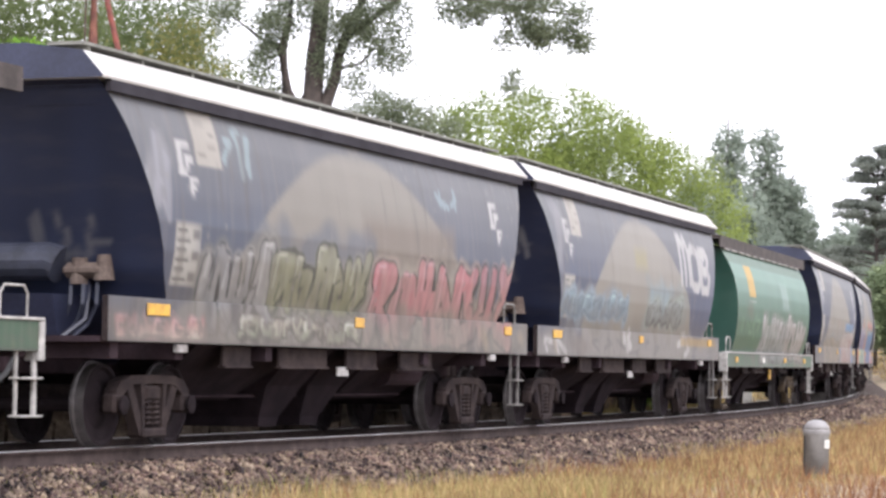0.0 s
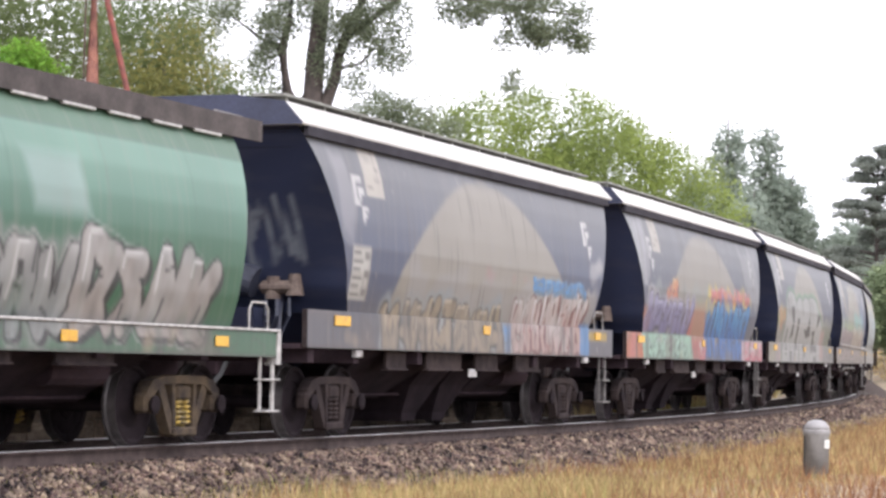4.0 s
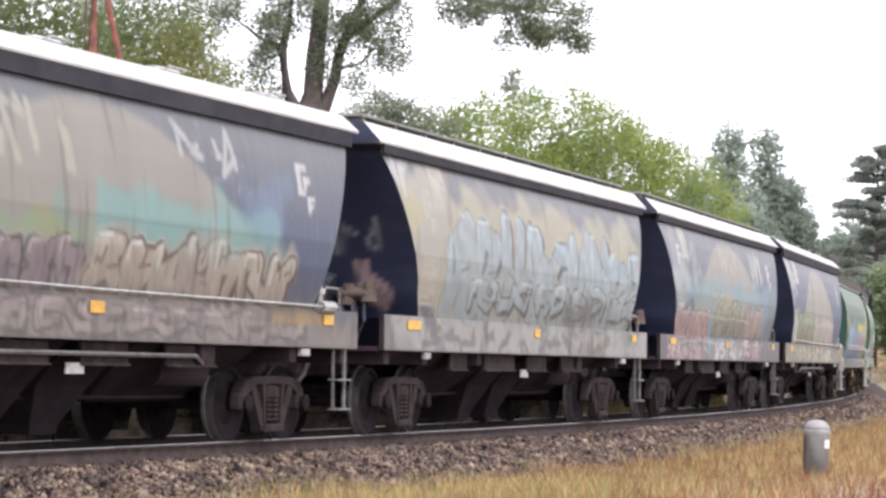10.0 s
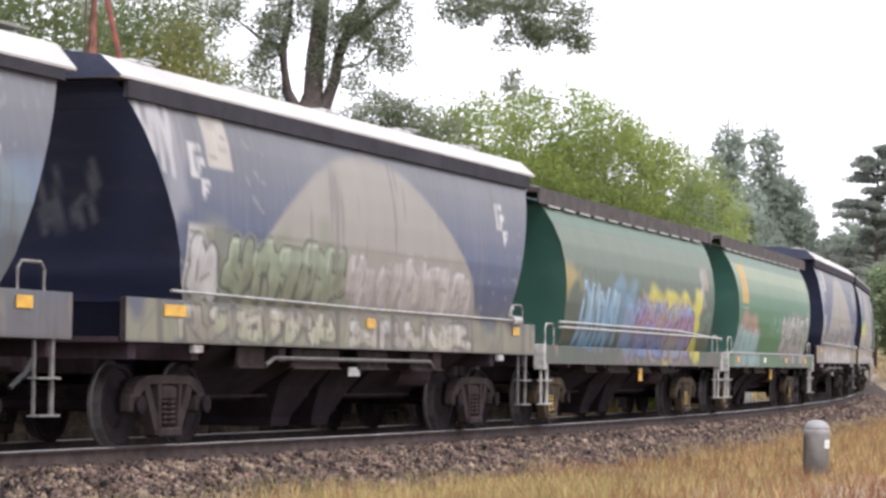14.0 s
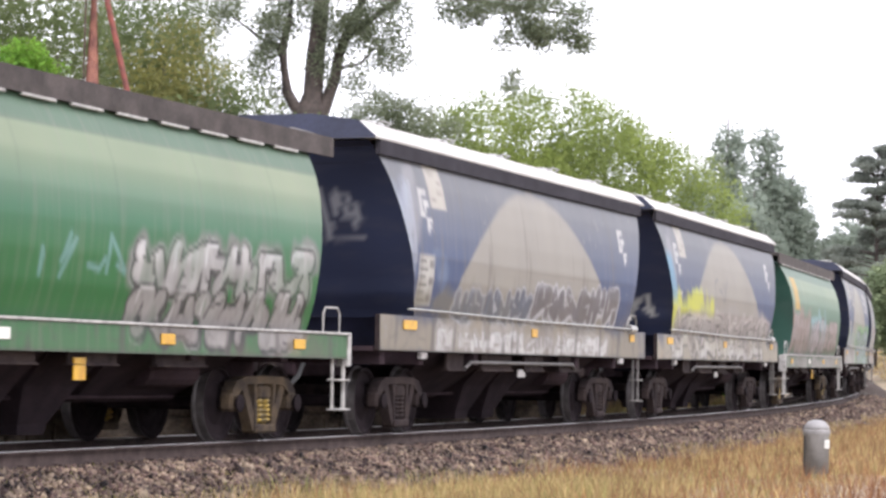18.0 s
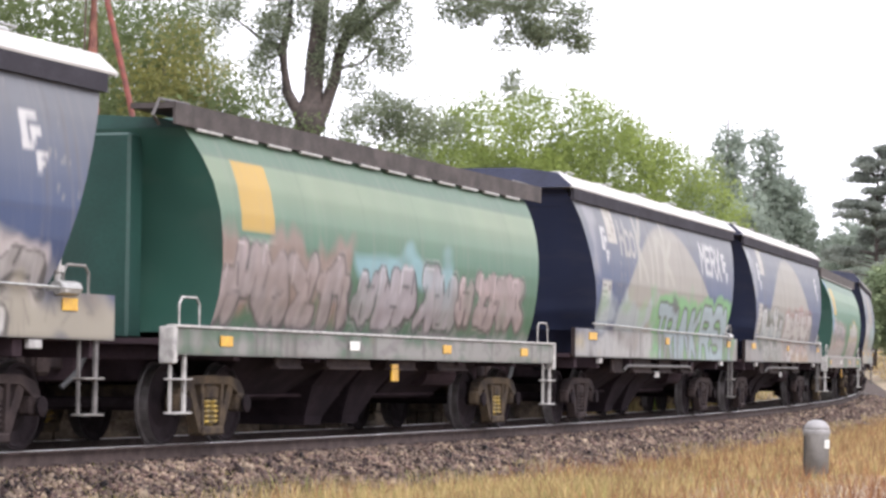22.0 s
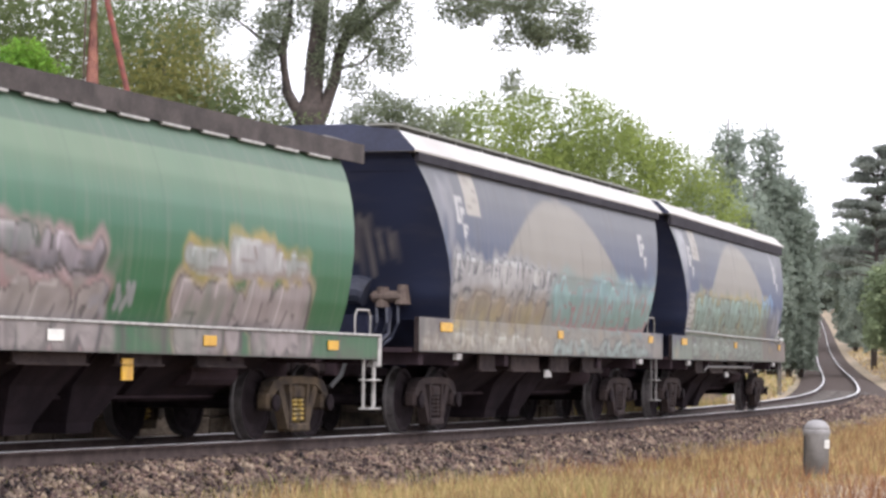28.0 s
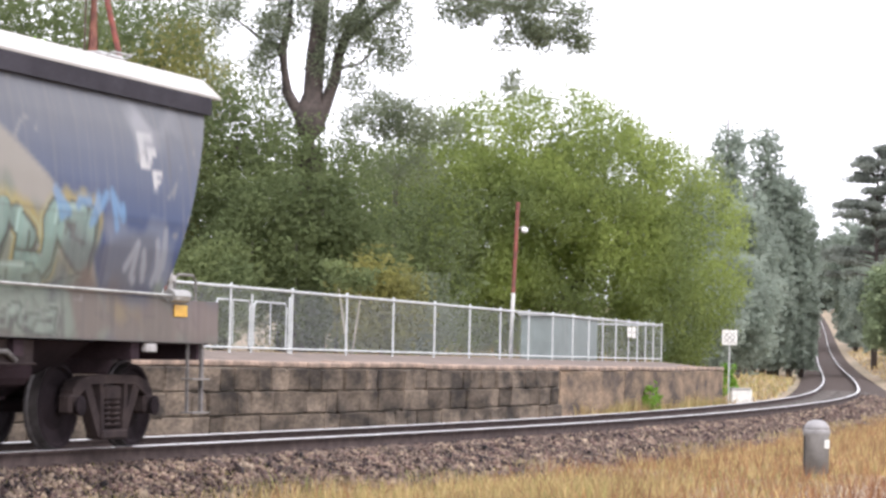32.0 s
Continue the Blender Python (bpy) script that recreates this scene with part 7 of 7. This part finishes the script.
# a pale young tree with two stems, just behind the fence
gs = gz(-2.05, 60)
tree("sapling", "young tree with two pale slender stems behind the fence", (-2.05, 60, gs), [([(0, 0, -0.2), (-0.1, 0, 0.5), (-0.28, 0, 1.6)], 0.03, 0.015), ([(0.02, 0, -0.2), (0.1, 0, 0.5), (0.22, 0, 1.5)], 0.026, 0.012)], [(10, (-0.3, 0, 1.9), (0.4, 0.3, 0.3)), (8, (0.3, 0, 1.8), (0.3, 0.3, 0.3))], "leaf_left", 59, 40, 0.06, bark="palewood", spread=0.15, inner=0)
# the great rounded willow
gw = gz(3.0, 90)
willow = tree("willow_tree", "broad rounded pale green willow tree", (3.0, 90, gw), [trunk_to(4.5, 0.4), ([(0, 0, 1.5), (-2.0, -0.4, 4.0), (-3.6, 0, 5.4)], 0.22, 0.06), ([(0, 0, 1.6), (2.4, -0.4, 4.2), (4.0, 0, 5.8)], 0.22, 0.06)],
     [(360, (0.0, 0, 5.5), (5.3, 4.3, 4.75)), (260, (3.0, -0.5, 4.6), (4.3, 3.8, 4.2)), (260, (-3.3, -0.5, 4.5), (4.1, 3.4, 3.8)), (80, (-6.0, -0.8, 2.9), (2.6, 2.2, 2.5)), (110, (0.3, -0.4, 2.3), (6.6, 2.0, 2.2))], "leaf_willow", 60, 140, 0.052, spread=0.3, droop=0.3, shell=0.9, flat=1.8, inner=0)
core_rng = np.random.default_rng(61)
inner = np.concatenate([clumps_in(core_rng, n, *p, *q, 0.4) for n, p, q in ((560, (0.0, 0, 5.4), (5.15, 3.7, 4.55)), (290, (3.0, -0.2, 4.5), (4.1, 3.2, 4.0)), (420, (-3.2, -0.2, 4.4), (4.0, 2.9, 3.65)), (60, (-6.0, -0.5, 2.8), (2.3, 1.8, 2.2)))])
ob_of("inner_crown", leaf_mesh("inner_crown", inner, 60, 0.33, 0.085, core_rng, 0.3), M["leaf_willow"], willow)
# tall conifers, haze painted into their grey-green needles, and the wood along the line
def skirt(z):
    """The lowest boughs are shorter than those above them."""
    return min(1.0, 0.25 + 0.1 * z)


for i, (x, y, h, w) in enumerate(((19.4, 182, 18.0, 3.0), (22.4, 185, 18.1, 2.8), (24.4, 186, 14.4, 1.7), (25.5, 188, 12.2, 1.2), (20.8, 178, 12.5, 2.8), (23.6, 187, 15.2, 2.6), (16.6, 178, 13.5, 2.2), (23.5, 190, 13.8, 2.4), (19.8, 174, 11.0, 2.2), (25.2, 200, 10.5, 2.2), (22.6, 182, 9.5, 2.2), (17.4, 168, 8.5, 2.6), (27.0, 214, 9.5, 2.2), (14.6, 170, 9.5, 2.6), (21.2, 180, 9.0, 1.8), (30.6, 262, 13.0, 2.6), (34.6, 296, 14.0, 2.8), (27.4, 240, 13.5, 2.4), (18.0, 190, 14, 2.6), (12.5, 165, 11, 2.6))):
    g = gz(x, y)
    crowns = [(int(24 * (1.15 - k / 9)), (0, 0, 1.2 + h * (0.06 + 0.86 * k / 9)), (w * skirt(h * k / 9) * (1.1 - (k / 9.2) ** 1.6), w * skirt(h * k / 9) * (1.1 - (k / 9.2) ** 1.6), h * 0.08)) for k in range(9)]
    tree("conifer_tree", "tall haze-pale conifer beside the railway line", (x, y, g), [([(0, 0, -0.3), (0, 0, h * 0.98)], 0.22, 0.04)], crowns, "leaf_fir", 70 + i, 60, 0.14, spread=0.55, droop=0.3, shell=0.35, inner=0.8)
for i, (x, y, h, w) in enumerate(((14.2, 130, 6.5, 2.4), (12.0, 124, 5.0, 2.2), (16.8, 150, 7.5, 2.4))):
    g = gz(x, y)
    tree("tree", "haze-pale bushy tree beside the railway line", (x, y, g), [trunk_to(h * 0.6, 0.15)], [(80, (0, 0, h * 0.55), (w, w, h * 0.45))], "leaf_fir", 90 + i, 90, 0.13, spread=0.4)
# placed to fit the camera's view: they close the gap above the line
for i, (x, y, h, w) in enumerate(((40.8, 336, 17.5, 3.8), (53.4, 342, 17.0, 4.2), (54.8, 440, 23, 4.0), (64.5, 520, 27, 4.2), (50.8, 410, 19, 5), (66.0, 416, 18, 5), (46.5, 372, 15, 4), (58.5, 376, 16, 4))):
    tree("tree", "tall tree beside the railway line, placed to close the view", (x, y, gz(x, y)), [trunk_to(h * 0.7, 0.3)], [(110, (0, 0, h * 0.62), (w, w, h * 0.38)), (30, (0, 0, h * 0.25), (w * 0.6, w, h * 0.22))], "leaf_fir", 140 + i, 60, 0.3, spread=0.6)
# on the right of the line
for i, (x, y, h, w, mat) in enumerate(((31.2, 178, 8.6, 2.6, "leaf_pale"), (34.5, 184, 10, 3.2, "leaf_pale"), (35.4, 205, 9, 2.6, "leaf_pale"), (40, 230, 14, 4, "leaf_fir"), (44.5, 250, 9, 3.4, "leaf_left"), (44, 205, 14, 4.0, "leaf_pale"), (42.6, 262, 12, 2.8, "leaf_fir"), (50.0, 312, 13, 3.0, "leaf_fir"), (58.0, 362, 15, 3.4, "leaf_fir"))):
    g = gz(x, y)
    tree("tree", "leafy tree on the slope beside the line", (x, y, g), [trunk_to(h * 0.6, 0.2)], [(90, (0, 0, h * 0.52), (w, w, h * 0.46))], mat, 100 + i, 75, 0.17, spread=0.45)
gp = gz(36.4, 225)
pr = random.Random(77)
boughs, arms = [], []
for k in range(64):
    f = pr.random() ** 0.8
    zz, a = 20.2 - gp - 11.0 * f, pr.uniform(0, 6.28)
    reach = (0.6 + 4.4 * f ** 0.7) * pr.uniform(0.45, 1.1)
    tip = (reach * math.cos(a), reach * math.sin(a), zz + pr.uniform(-0.2, 0.5))
    arms.append(([(0, 0, zz - 0.4), (tip[0] * 0.5, tip[1] * 0.5, zz - 0.1), tip], 0.07, 0.02))
    for q in (0.55, 0.8, 1.0):
        boughs.append((3, (tip[0] * q, tip[1] * q, zz - 0.1 + (tip[2] - zz) * q), (0.55 + 0.3 * f, 0.6, 0.13)))
tree("pine_tree", "dark flat-branched pine tree on the slope", (36.7, 225, gp), [([(0, 0, -0.3), (0.1, 0, 20.2 - gp)], 0.3, 0.05)] + arms, boughs, "leaf_pine", 120, 80, 0.11, spread=0.34, shell=0.1, level=0.5, inner=0)
for i in range(26):
    rr = random.Random(300 + i)
    s, u = (rr.uniform(330, 620), rr.choice((-1, 1)) * rr.uniform(7, 30)) if i < 16 else (rr.uniform(620, 900), rr.choice((-1, 1)) * rr.uniform(8, 40))
    p = at(s, u, 0, False)
    g = gz(float(p[0]), float(p[1]))
    h, w = rr.uniform(9, 17), rr.uniform(3, 4.5)
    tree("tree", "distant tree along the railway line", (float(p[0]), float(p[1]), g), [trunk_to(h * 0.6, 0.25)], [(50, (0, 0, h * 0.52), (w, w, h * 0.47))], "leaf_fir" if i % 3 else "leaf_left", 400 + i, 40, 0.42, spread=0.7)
for i in range(14):
    rr = random.Random(800 + i)
    p = at(rr.uniform(940, 995), -40 + 6 * i, 0, False)
    h, w = rr.uniform(24, 33), rr.uniform(5, 7)
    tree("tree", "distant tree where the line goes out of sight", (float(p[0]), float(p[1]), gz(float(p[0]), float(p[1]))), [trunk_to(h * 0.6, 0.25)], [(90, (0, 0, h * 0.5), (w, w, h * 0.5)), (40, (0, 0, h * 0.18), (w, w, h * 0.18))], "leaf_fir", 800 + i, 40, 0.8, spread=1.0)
# a screen of far woodland that closes the view to both sides
for i in range(30):
    rr = random.Random(600 + i)
    x = rr.uniform(-60, -14) if i < 15 else rr.uniform(46, 110)
    y = rr.uniform(80, 150) if i < 15 else rr.uniform(200, 320)
    g = gz(x, y)
    h, w = rr.uniform(10, 16), rr.uniform(3.5, 5)
    tree("tree", "leafy tree in the wood beyond the station", (x, y, g), [trunk_to(h * 0.6, 0.25)], [(60, (0, 0, h * 0.52), (w, w, h * 0.47))], "leaf_left", 600 + i, 24, 0.5, spread=0.7)


# ---- grass ----
def grass(name, label, n, s0, s1, u0, u1, h0, h1, mat, seed, power=1.0, lean=0.35, wide=0.006):
    rng = np.random.default_rng(seed)
    s, f = rng.uniform(s0, s1, n), rng.random(n) ** power
    u = u0 + (u1 - u0) * f
    p = at(s, u, 0.0, False)
    patch = 0.55 + 0.45 * np.sin(p[:, 0] * 1.3 + np.sin(p[:, 1] * 0.8)) * np.sin(p[:, 1] * 0.9 + 0.7 * p[:, 0])
    h = rng.uniform(h0, h1, n) * (0.6 + 0.6 * patch)
    p[:, 2] = ground_height(s, u) - 0.02
    bed = np.interp(s, S, TZ) + np.interp(np.abs(u), [1.5, 2.5, 3.1], [-0.2, -0.52, -0.8]) - 0.02
    p[:, 2] = np.maximum(p[:, 2], np.where(np.abs(u) < 3.1, bed, -99))
    a = rng.uniform(0, 2 * math.pi, n)
    w = np.stack([np.cos(a), np.sin(a), np.zeros(n)], 1) * (wide * rng.uniform(0.7, 1.6, (n, 1)))
    d = np.stack([rng.normal(size=n) * lean, rng.normal(size=n) * lean, np.ones(n)], 1) * h[:, None]
    V = np.stack([p - w, p + w, p + d * 0.6 + w * 0.7, p + d], 1)
    ob = ob_of(name, many(name, V), M[mat])
    tagged(ob, label, "grass", kind="stuff")


grass("dry_grass", "dry golden grass beside the ballast", 29000, -14, 45, 2.35, 7, 0.07, 0.22, "grass_dry", 1, 1.3, wide=0.0045)
grass("dry_grass", "long dry golden grass at the edge of the ballast", 14000, 10, 70, 2.35, 9, 0.1, 0.3, "grass_dry", 2, 1.2, wide=0.007)
grass("green_grass", "short green grass at the edge of the ballast", 24000, -14, 40, 2.2, 6.5, 0.06, 0.2, "grass_green", 3, 1.3, wide=0.0045)
grass("green_grass", "low green grass creeping over the stones", 12000, -9, 4, 0.98, 2.6, 0.04, 0.13, "grass_green", 13, 0.45, wide=0.004)
grass("verge_grass", "taller green grass on the near verge", 4000, -12, 4, 2.3, 5.5, 0.16, 0.34, "grass_green", 14, 1.0, wide=0.004)
grass("dry_grass", "golden grass among the green on the near verge", 9000, -13, 4, 2.45, 5.5, 0.12, 0.34, "grass_dry", 15, 1.0, wide=0.004)
grass("seed_grass", "rusty red seeding grass", 22000, -12, 45, 2.6, 8, 0.12, 0.34, "grass_red", 4, 1.0, wide=0.0045)
grass("bank_grass", "dry grass on the bank beyond the track", 5000, 46, 150, -2.6, -16, 0.2, 0.5, "grass_dry", 5, 1.0, wide=0.02)
grass("bank_grass", "green grass on the bank beyond the track", 5000, 46, 150, -2.6, -16, 0.15, 0.4, "grass_green", 6, 1.0, wide=0.02)
grass("slope_grass", "pale dry grass on the slope beside the line", 9000, 60, 330, 3.2, 16, 0.2, 0.5, "grass_dry", 7, 1.0, wide=0.03)
grass("wall_foot_grass", "short dry weeds along the foot of the platform wall", 1300, 24, 44, -1.45, -1.72, 0.2, 0.55, "grass_dry", 9, 1.2, wide=0.008)
grass("wall_foot_grass", "green weeds along the foot of the platform wall", 900, 26, 44, -1.45, -1.72, 0.2, 0.5, "grass_green", 10, 1.2, wide=0.008)
grass("bank_grass", "dry and rusty grass past the end of the platform", 2200, 44.4, 62, -1.7, -7, 0.1, 0.34, "grass_red", 16, 1.0, wide=0.01)
grass("platform_grass", "weeds and dry grass behind the platform fence", 5000, 0, 52, -4.2, -9, 0.05, 0.22, "grass_dry", 8, 1.0, wide=0.01)


# ---- poles, pillar, signs ----
def pole_with_strut():
    g = gz(-6.9, 51)
    t = empty("telegraph_pole", Matrix.Translation((-6.75, 50, g)))
    tagged(t, "rust-red timber pole with a leaning strut", "pole")
    part("pole_shaft", tube(bmesh.new(), [(0.02, 0, -0.3), (0.05, 0, 4), (0.03, 0, 10.5)], 0.19, 12, 0.17), M["polewood"], t, "", True)
    part("strut", tube(bmesh.new(), [(1.9, 0.1, -0.2), (0.75, 0.05, 4.8), (0.05, 0, 7.6)], 0.055, 8), M["redwood"], t)
    part("pole_strap", tube(bmesh.new(), [(-0.105, -0.09, 3.5), (-0.1, -0.09, 9)], 0.02, 5), M["rust"], t)
    part("overhead_wire", tube(bmesh.new(), [(0, 0, 8.0), (-3.2, -3, 6.9), (-6.5, -6, 6.4)], 0.008, 4), M["black"], t)


pole_with_strut()


def lamp_post():
    p = at(35.8, -5.8, 1.15, False)
    t = empty("platform_lamp_post", Matrix.Translation(p.tolist()))
    tagged(t, "slender post, red above and white below, with a lamp", "lamp post")
    part("lower_shaft", tube(bmesh.new(), [(0, 0, -0.15), (0.03, 0, 1.5)], 0.05, 8), M["whitewood"], t, "white painted foot of the post")
    part("upper_shaft", tube(bmesh.new(), [(0.03, 0, 1.5), (0.1, 0, 3.75)], 0.05, 8), M["redwood"], t, "red-brown painted shaft")
    arm = part("lamp_arm", tube(bmesh.new(), [(0.09, 0, 3.1), (0.25, 0, 3.14)], 0.015, 5), M["pipe"], t)
    bm = bmesh.new()
    bmesh.ops.create_uvsphere(bm, u_segments=10, v_segments=6, radius=0.09, matrix=Matrix.Translation((0.28, 0, 3.06)) @ Matrix.Diagonal((1, 1, 0.8, 1)))
    part("lamp_head", bm, M["glass"], arm, "white lamp head")


lamp_post()


def cable_pillar():
    t = empty("cable_pillar", Matrix.Translation((5.17, 36.4, -0.6)))
    tagged(t, "short grey cylindrical cable pillar standing in dry grass", "bollard")
    bm = lathe(bmesh.new(), [(0.0, 0.175), (0.66, 0.17), (0.68, 0.185), (0.74, 0.187), (0.76, 0.178)], 24)
    body = part("pillar_body", bm, M["pillar"], t, "", True)
    body.matrix_basis = pose(0, 0, 0, 90, 0, 0)
    bm = lathe(bmesh.new(), [(0.745, 0.182), (0.8, 0.17), (0.86, 0.12), (0.885, 0.05), (0.89, 0.01)], 24)
    capo = part("pillar_cap", bm, M["pillar"], t, "domed grey cap", True)
    capo.matrix_basis = pose(0, 0, 0, 90, 0, 0)
    part("label_plate", box(bmesh.new(), 0.085, 0.155, -0.172, -0.11, 0.5, 0.62, 0.004), M["card"], t, "small white label")
    part("seam_strip", box(bmesh.new(), -0.178, -0.162, -0.06, 0.0, 0.1, 0.68, 0.003), M["black"], t)


cable_pillar()


def track_sign():
    p = at(55.2, -2.7, 0.0, False)
    g = gz(float(p[0]), float(p[1]))
    t = empty("track_sign", Matrix.Translation((float(p[0]), float(p[1]), g)))
    tagged(t, "white square trackside board with a grey lattice pattern", "sign")
    k = 1.82 + float(np.interp(55.2, S, TZ)) - g
    part("sign_post", tube(bmesh.new(), [(0, 0, -0.1), (0, 0, k + 0.2)], 0.022, 8), M["galv"], t)
    part("board", box(bmesh.new(), -0.235, 0.235, -0.05, -0.035, k - 0.235, k + 0.235, 0.005), M["card"], t)
    for x0, z0, x1, z1 in ((-0.17, -0.17, 0.17, 0.17), (0.17, -0.17, -0.17, 0.17), (-0.18, 0, 0, 0.18), (0, 0.18, 0.18, 0), (0.18, 0, 0, -0.18), (0, -0.18, -0.18, 0)):
        part("stripe", tube(bmesh.new(), [(x0, -0.055, k + z0), (x1, -0.055, k + z1)], 0.013, 4), M["pipe"], t)


track_sign()


def trackside_box():
    m = frame_at(59.8, -2.7, 0.0)
    p = m.translation
    t = empty("equipment_box", Matrix.Translation((p.x, p.y, gz(p.x, p.y))))
    tagged(t, "low white equipment box beside the rail", "box")
    h = float(p.z) + 0.14 - gz(p.x, p.y)
    part("box_body", box(bmesh.new(), -0.34, 0.34, -0.25, 0.25, -0.05, h, 0.03), M["card"], t)
    part("box_lid", box(bmesh.new(), -0.36, 0.3, -0.28, 0.28, h, h + 0.06, 0.015), M["whitebar"], t)


trackside_box()


def weed(s, u, z, h, seed):
    p = at(s, u, z, False)
    rng = np.random.default_rng(seed)
    t = empty("weed", Matrix.Translation(p.tolist()))
    tagged(t, "bright green weed growing by the platform wall", "plant")
    part("stem", tube(bmesh.new(), [(0, 0, -0.1), (0.03, 0, h * 0.9)], 0.012, 5, 0.005), M["leaf_bright"], t)
    ob_of("leaves", leaf_mesh("leaves", clumps_in(rng, 20, 0, 0, h * 0.5, 0.22, 0.2, h * 0.5, 0.2), 14, (0.07, 0.07, 0.08), 0.06, rng), M["leaf_bright"], t)


weed(31.7, -1.55, -0.3, 0.85, 1)
weed(61.5, -3.4, -0.2, 1.3, 2)
weed(63.0, -3.2, -0.2, 1.1, 5)
weed(68.5, -6.0, 0.0, 1.3, 3)


def platform_gate():
    t = empty("pedestrian_gate", frame_at(14.7, -5.0, 1.15))
    tagged(t, "pair of galvanised tube gates behind the platform", "gate")
    for x0, x1 in ((-1.6, -0.1), (0.1, 1.65)):
        leaf = hoop(t, x0, x1, 0, 0.0, 0.76, M["galv"], 0.018)
        leaf.name = "gate_leaf"
        part("gate_bar", tube(bmesh.new(), [((x0 + x1) / 2, 0, 0.02), ((x0 + x1) / 2, 0, 0.75)], 0.012, 5), M["galv"], leaf)
    for x in (0, 1.8):
        part("gate_post", tube(bmesh.new(), [(x, 0, -0.16), (x, 0, 0.88)], 0.022, 8), M["galv"], t)


platform_gate()


def sheet_cabinet():
    t = empty("equipment_cabinet", frame_at(38.0, -5.0, 1.15))
    tagged(t, "pale green metal cabinet behind the platform fence", "cabinet")
    part("cabinet_body", box(bmesh.new(), -2.9, 2.9, -0.4, 0.4, -0.14, 0.93, 0.02), M["cabinet"], t)
    part("cabinet_lid", box(bmesh.new(), -3.0, 3.0, -0.46, 0.46, 0.93, 0.99, 0.01), M["galv"], t)
    for k in range(3):
        part("door_seam", box(bmesh.new(), -1.32 + 1.3 * k, -1.3 + 1.3 * k, -0.405, -0.4, 0.03, 0.9), M["pipe"], t)


sheet_cabinet()


def motions():
    steps = sorted([k * 0.5 for k in range(65)] + [0.1, 31.9])
    for w, s16 in WAGONS:
        rows = []
        for t in steps:
            k = t - 16 + (0.03 if t == 32 else 0)
            rows.append((t, riding(s16 - SPEED * k - SLOWING * k ** 2 / 2)))
        walk(w, rows)
    turns = [k / 15 for k in range(481)]

    def spin(xx):
        rows = []
        for t in turns:
            d = SPEED * (t - 16) + SLOWING * (t - 16) ** 2 / 2
            rows.append((t, Matrix.Translation((xx, 0, WHEEL_R)) @ Matrix.Rotation(-d / WHEEL_R, 4, "Y")))
        return rows

    first = {}
    for w, _ in WAGONS:
        for o in w.children_recursive:
            if o.name.startswith("wheelset"):
                k = o.location.x > 0
                if k not in first:
                    walk(o, spin(BASE if k else -BASE))
                    first[k] = o
                else:
                    o.rotation_mode = "QUATERNION"
                    o.animation_data_create()
                    o.animation_data.action = first[k].animation_data.action
                    o.animation_data.action_slot = first[k].animation_data.action_slot


motions()
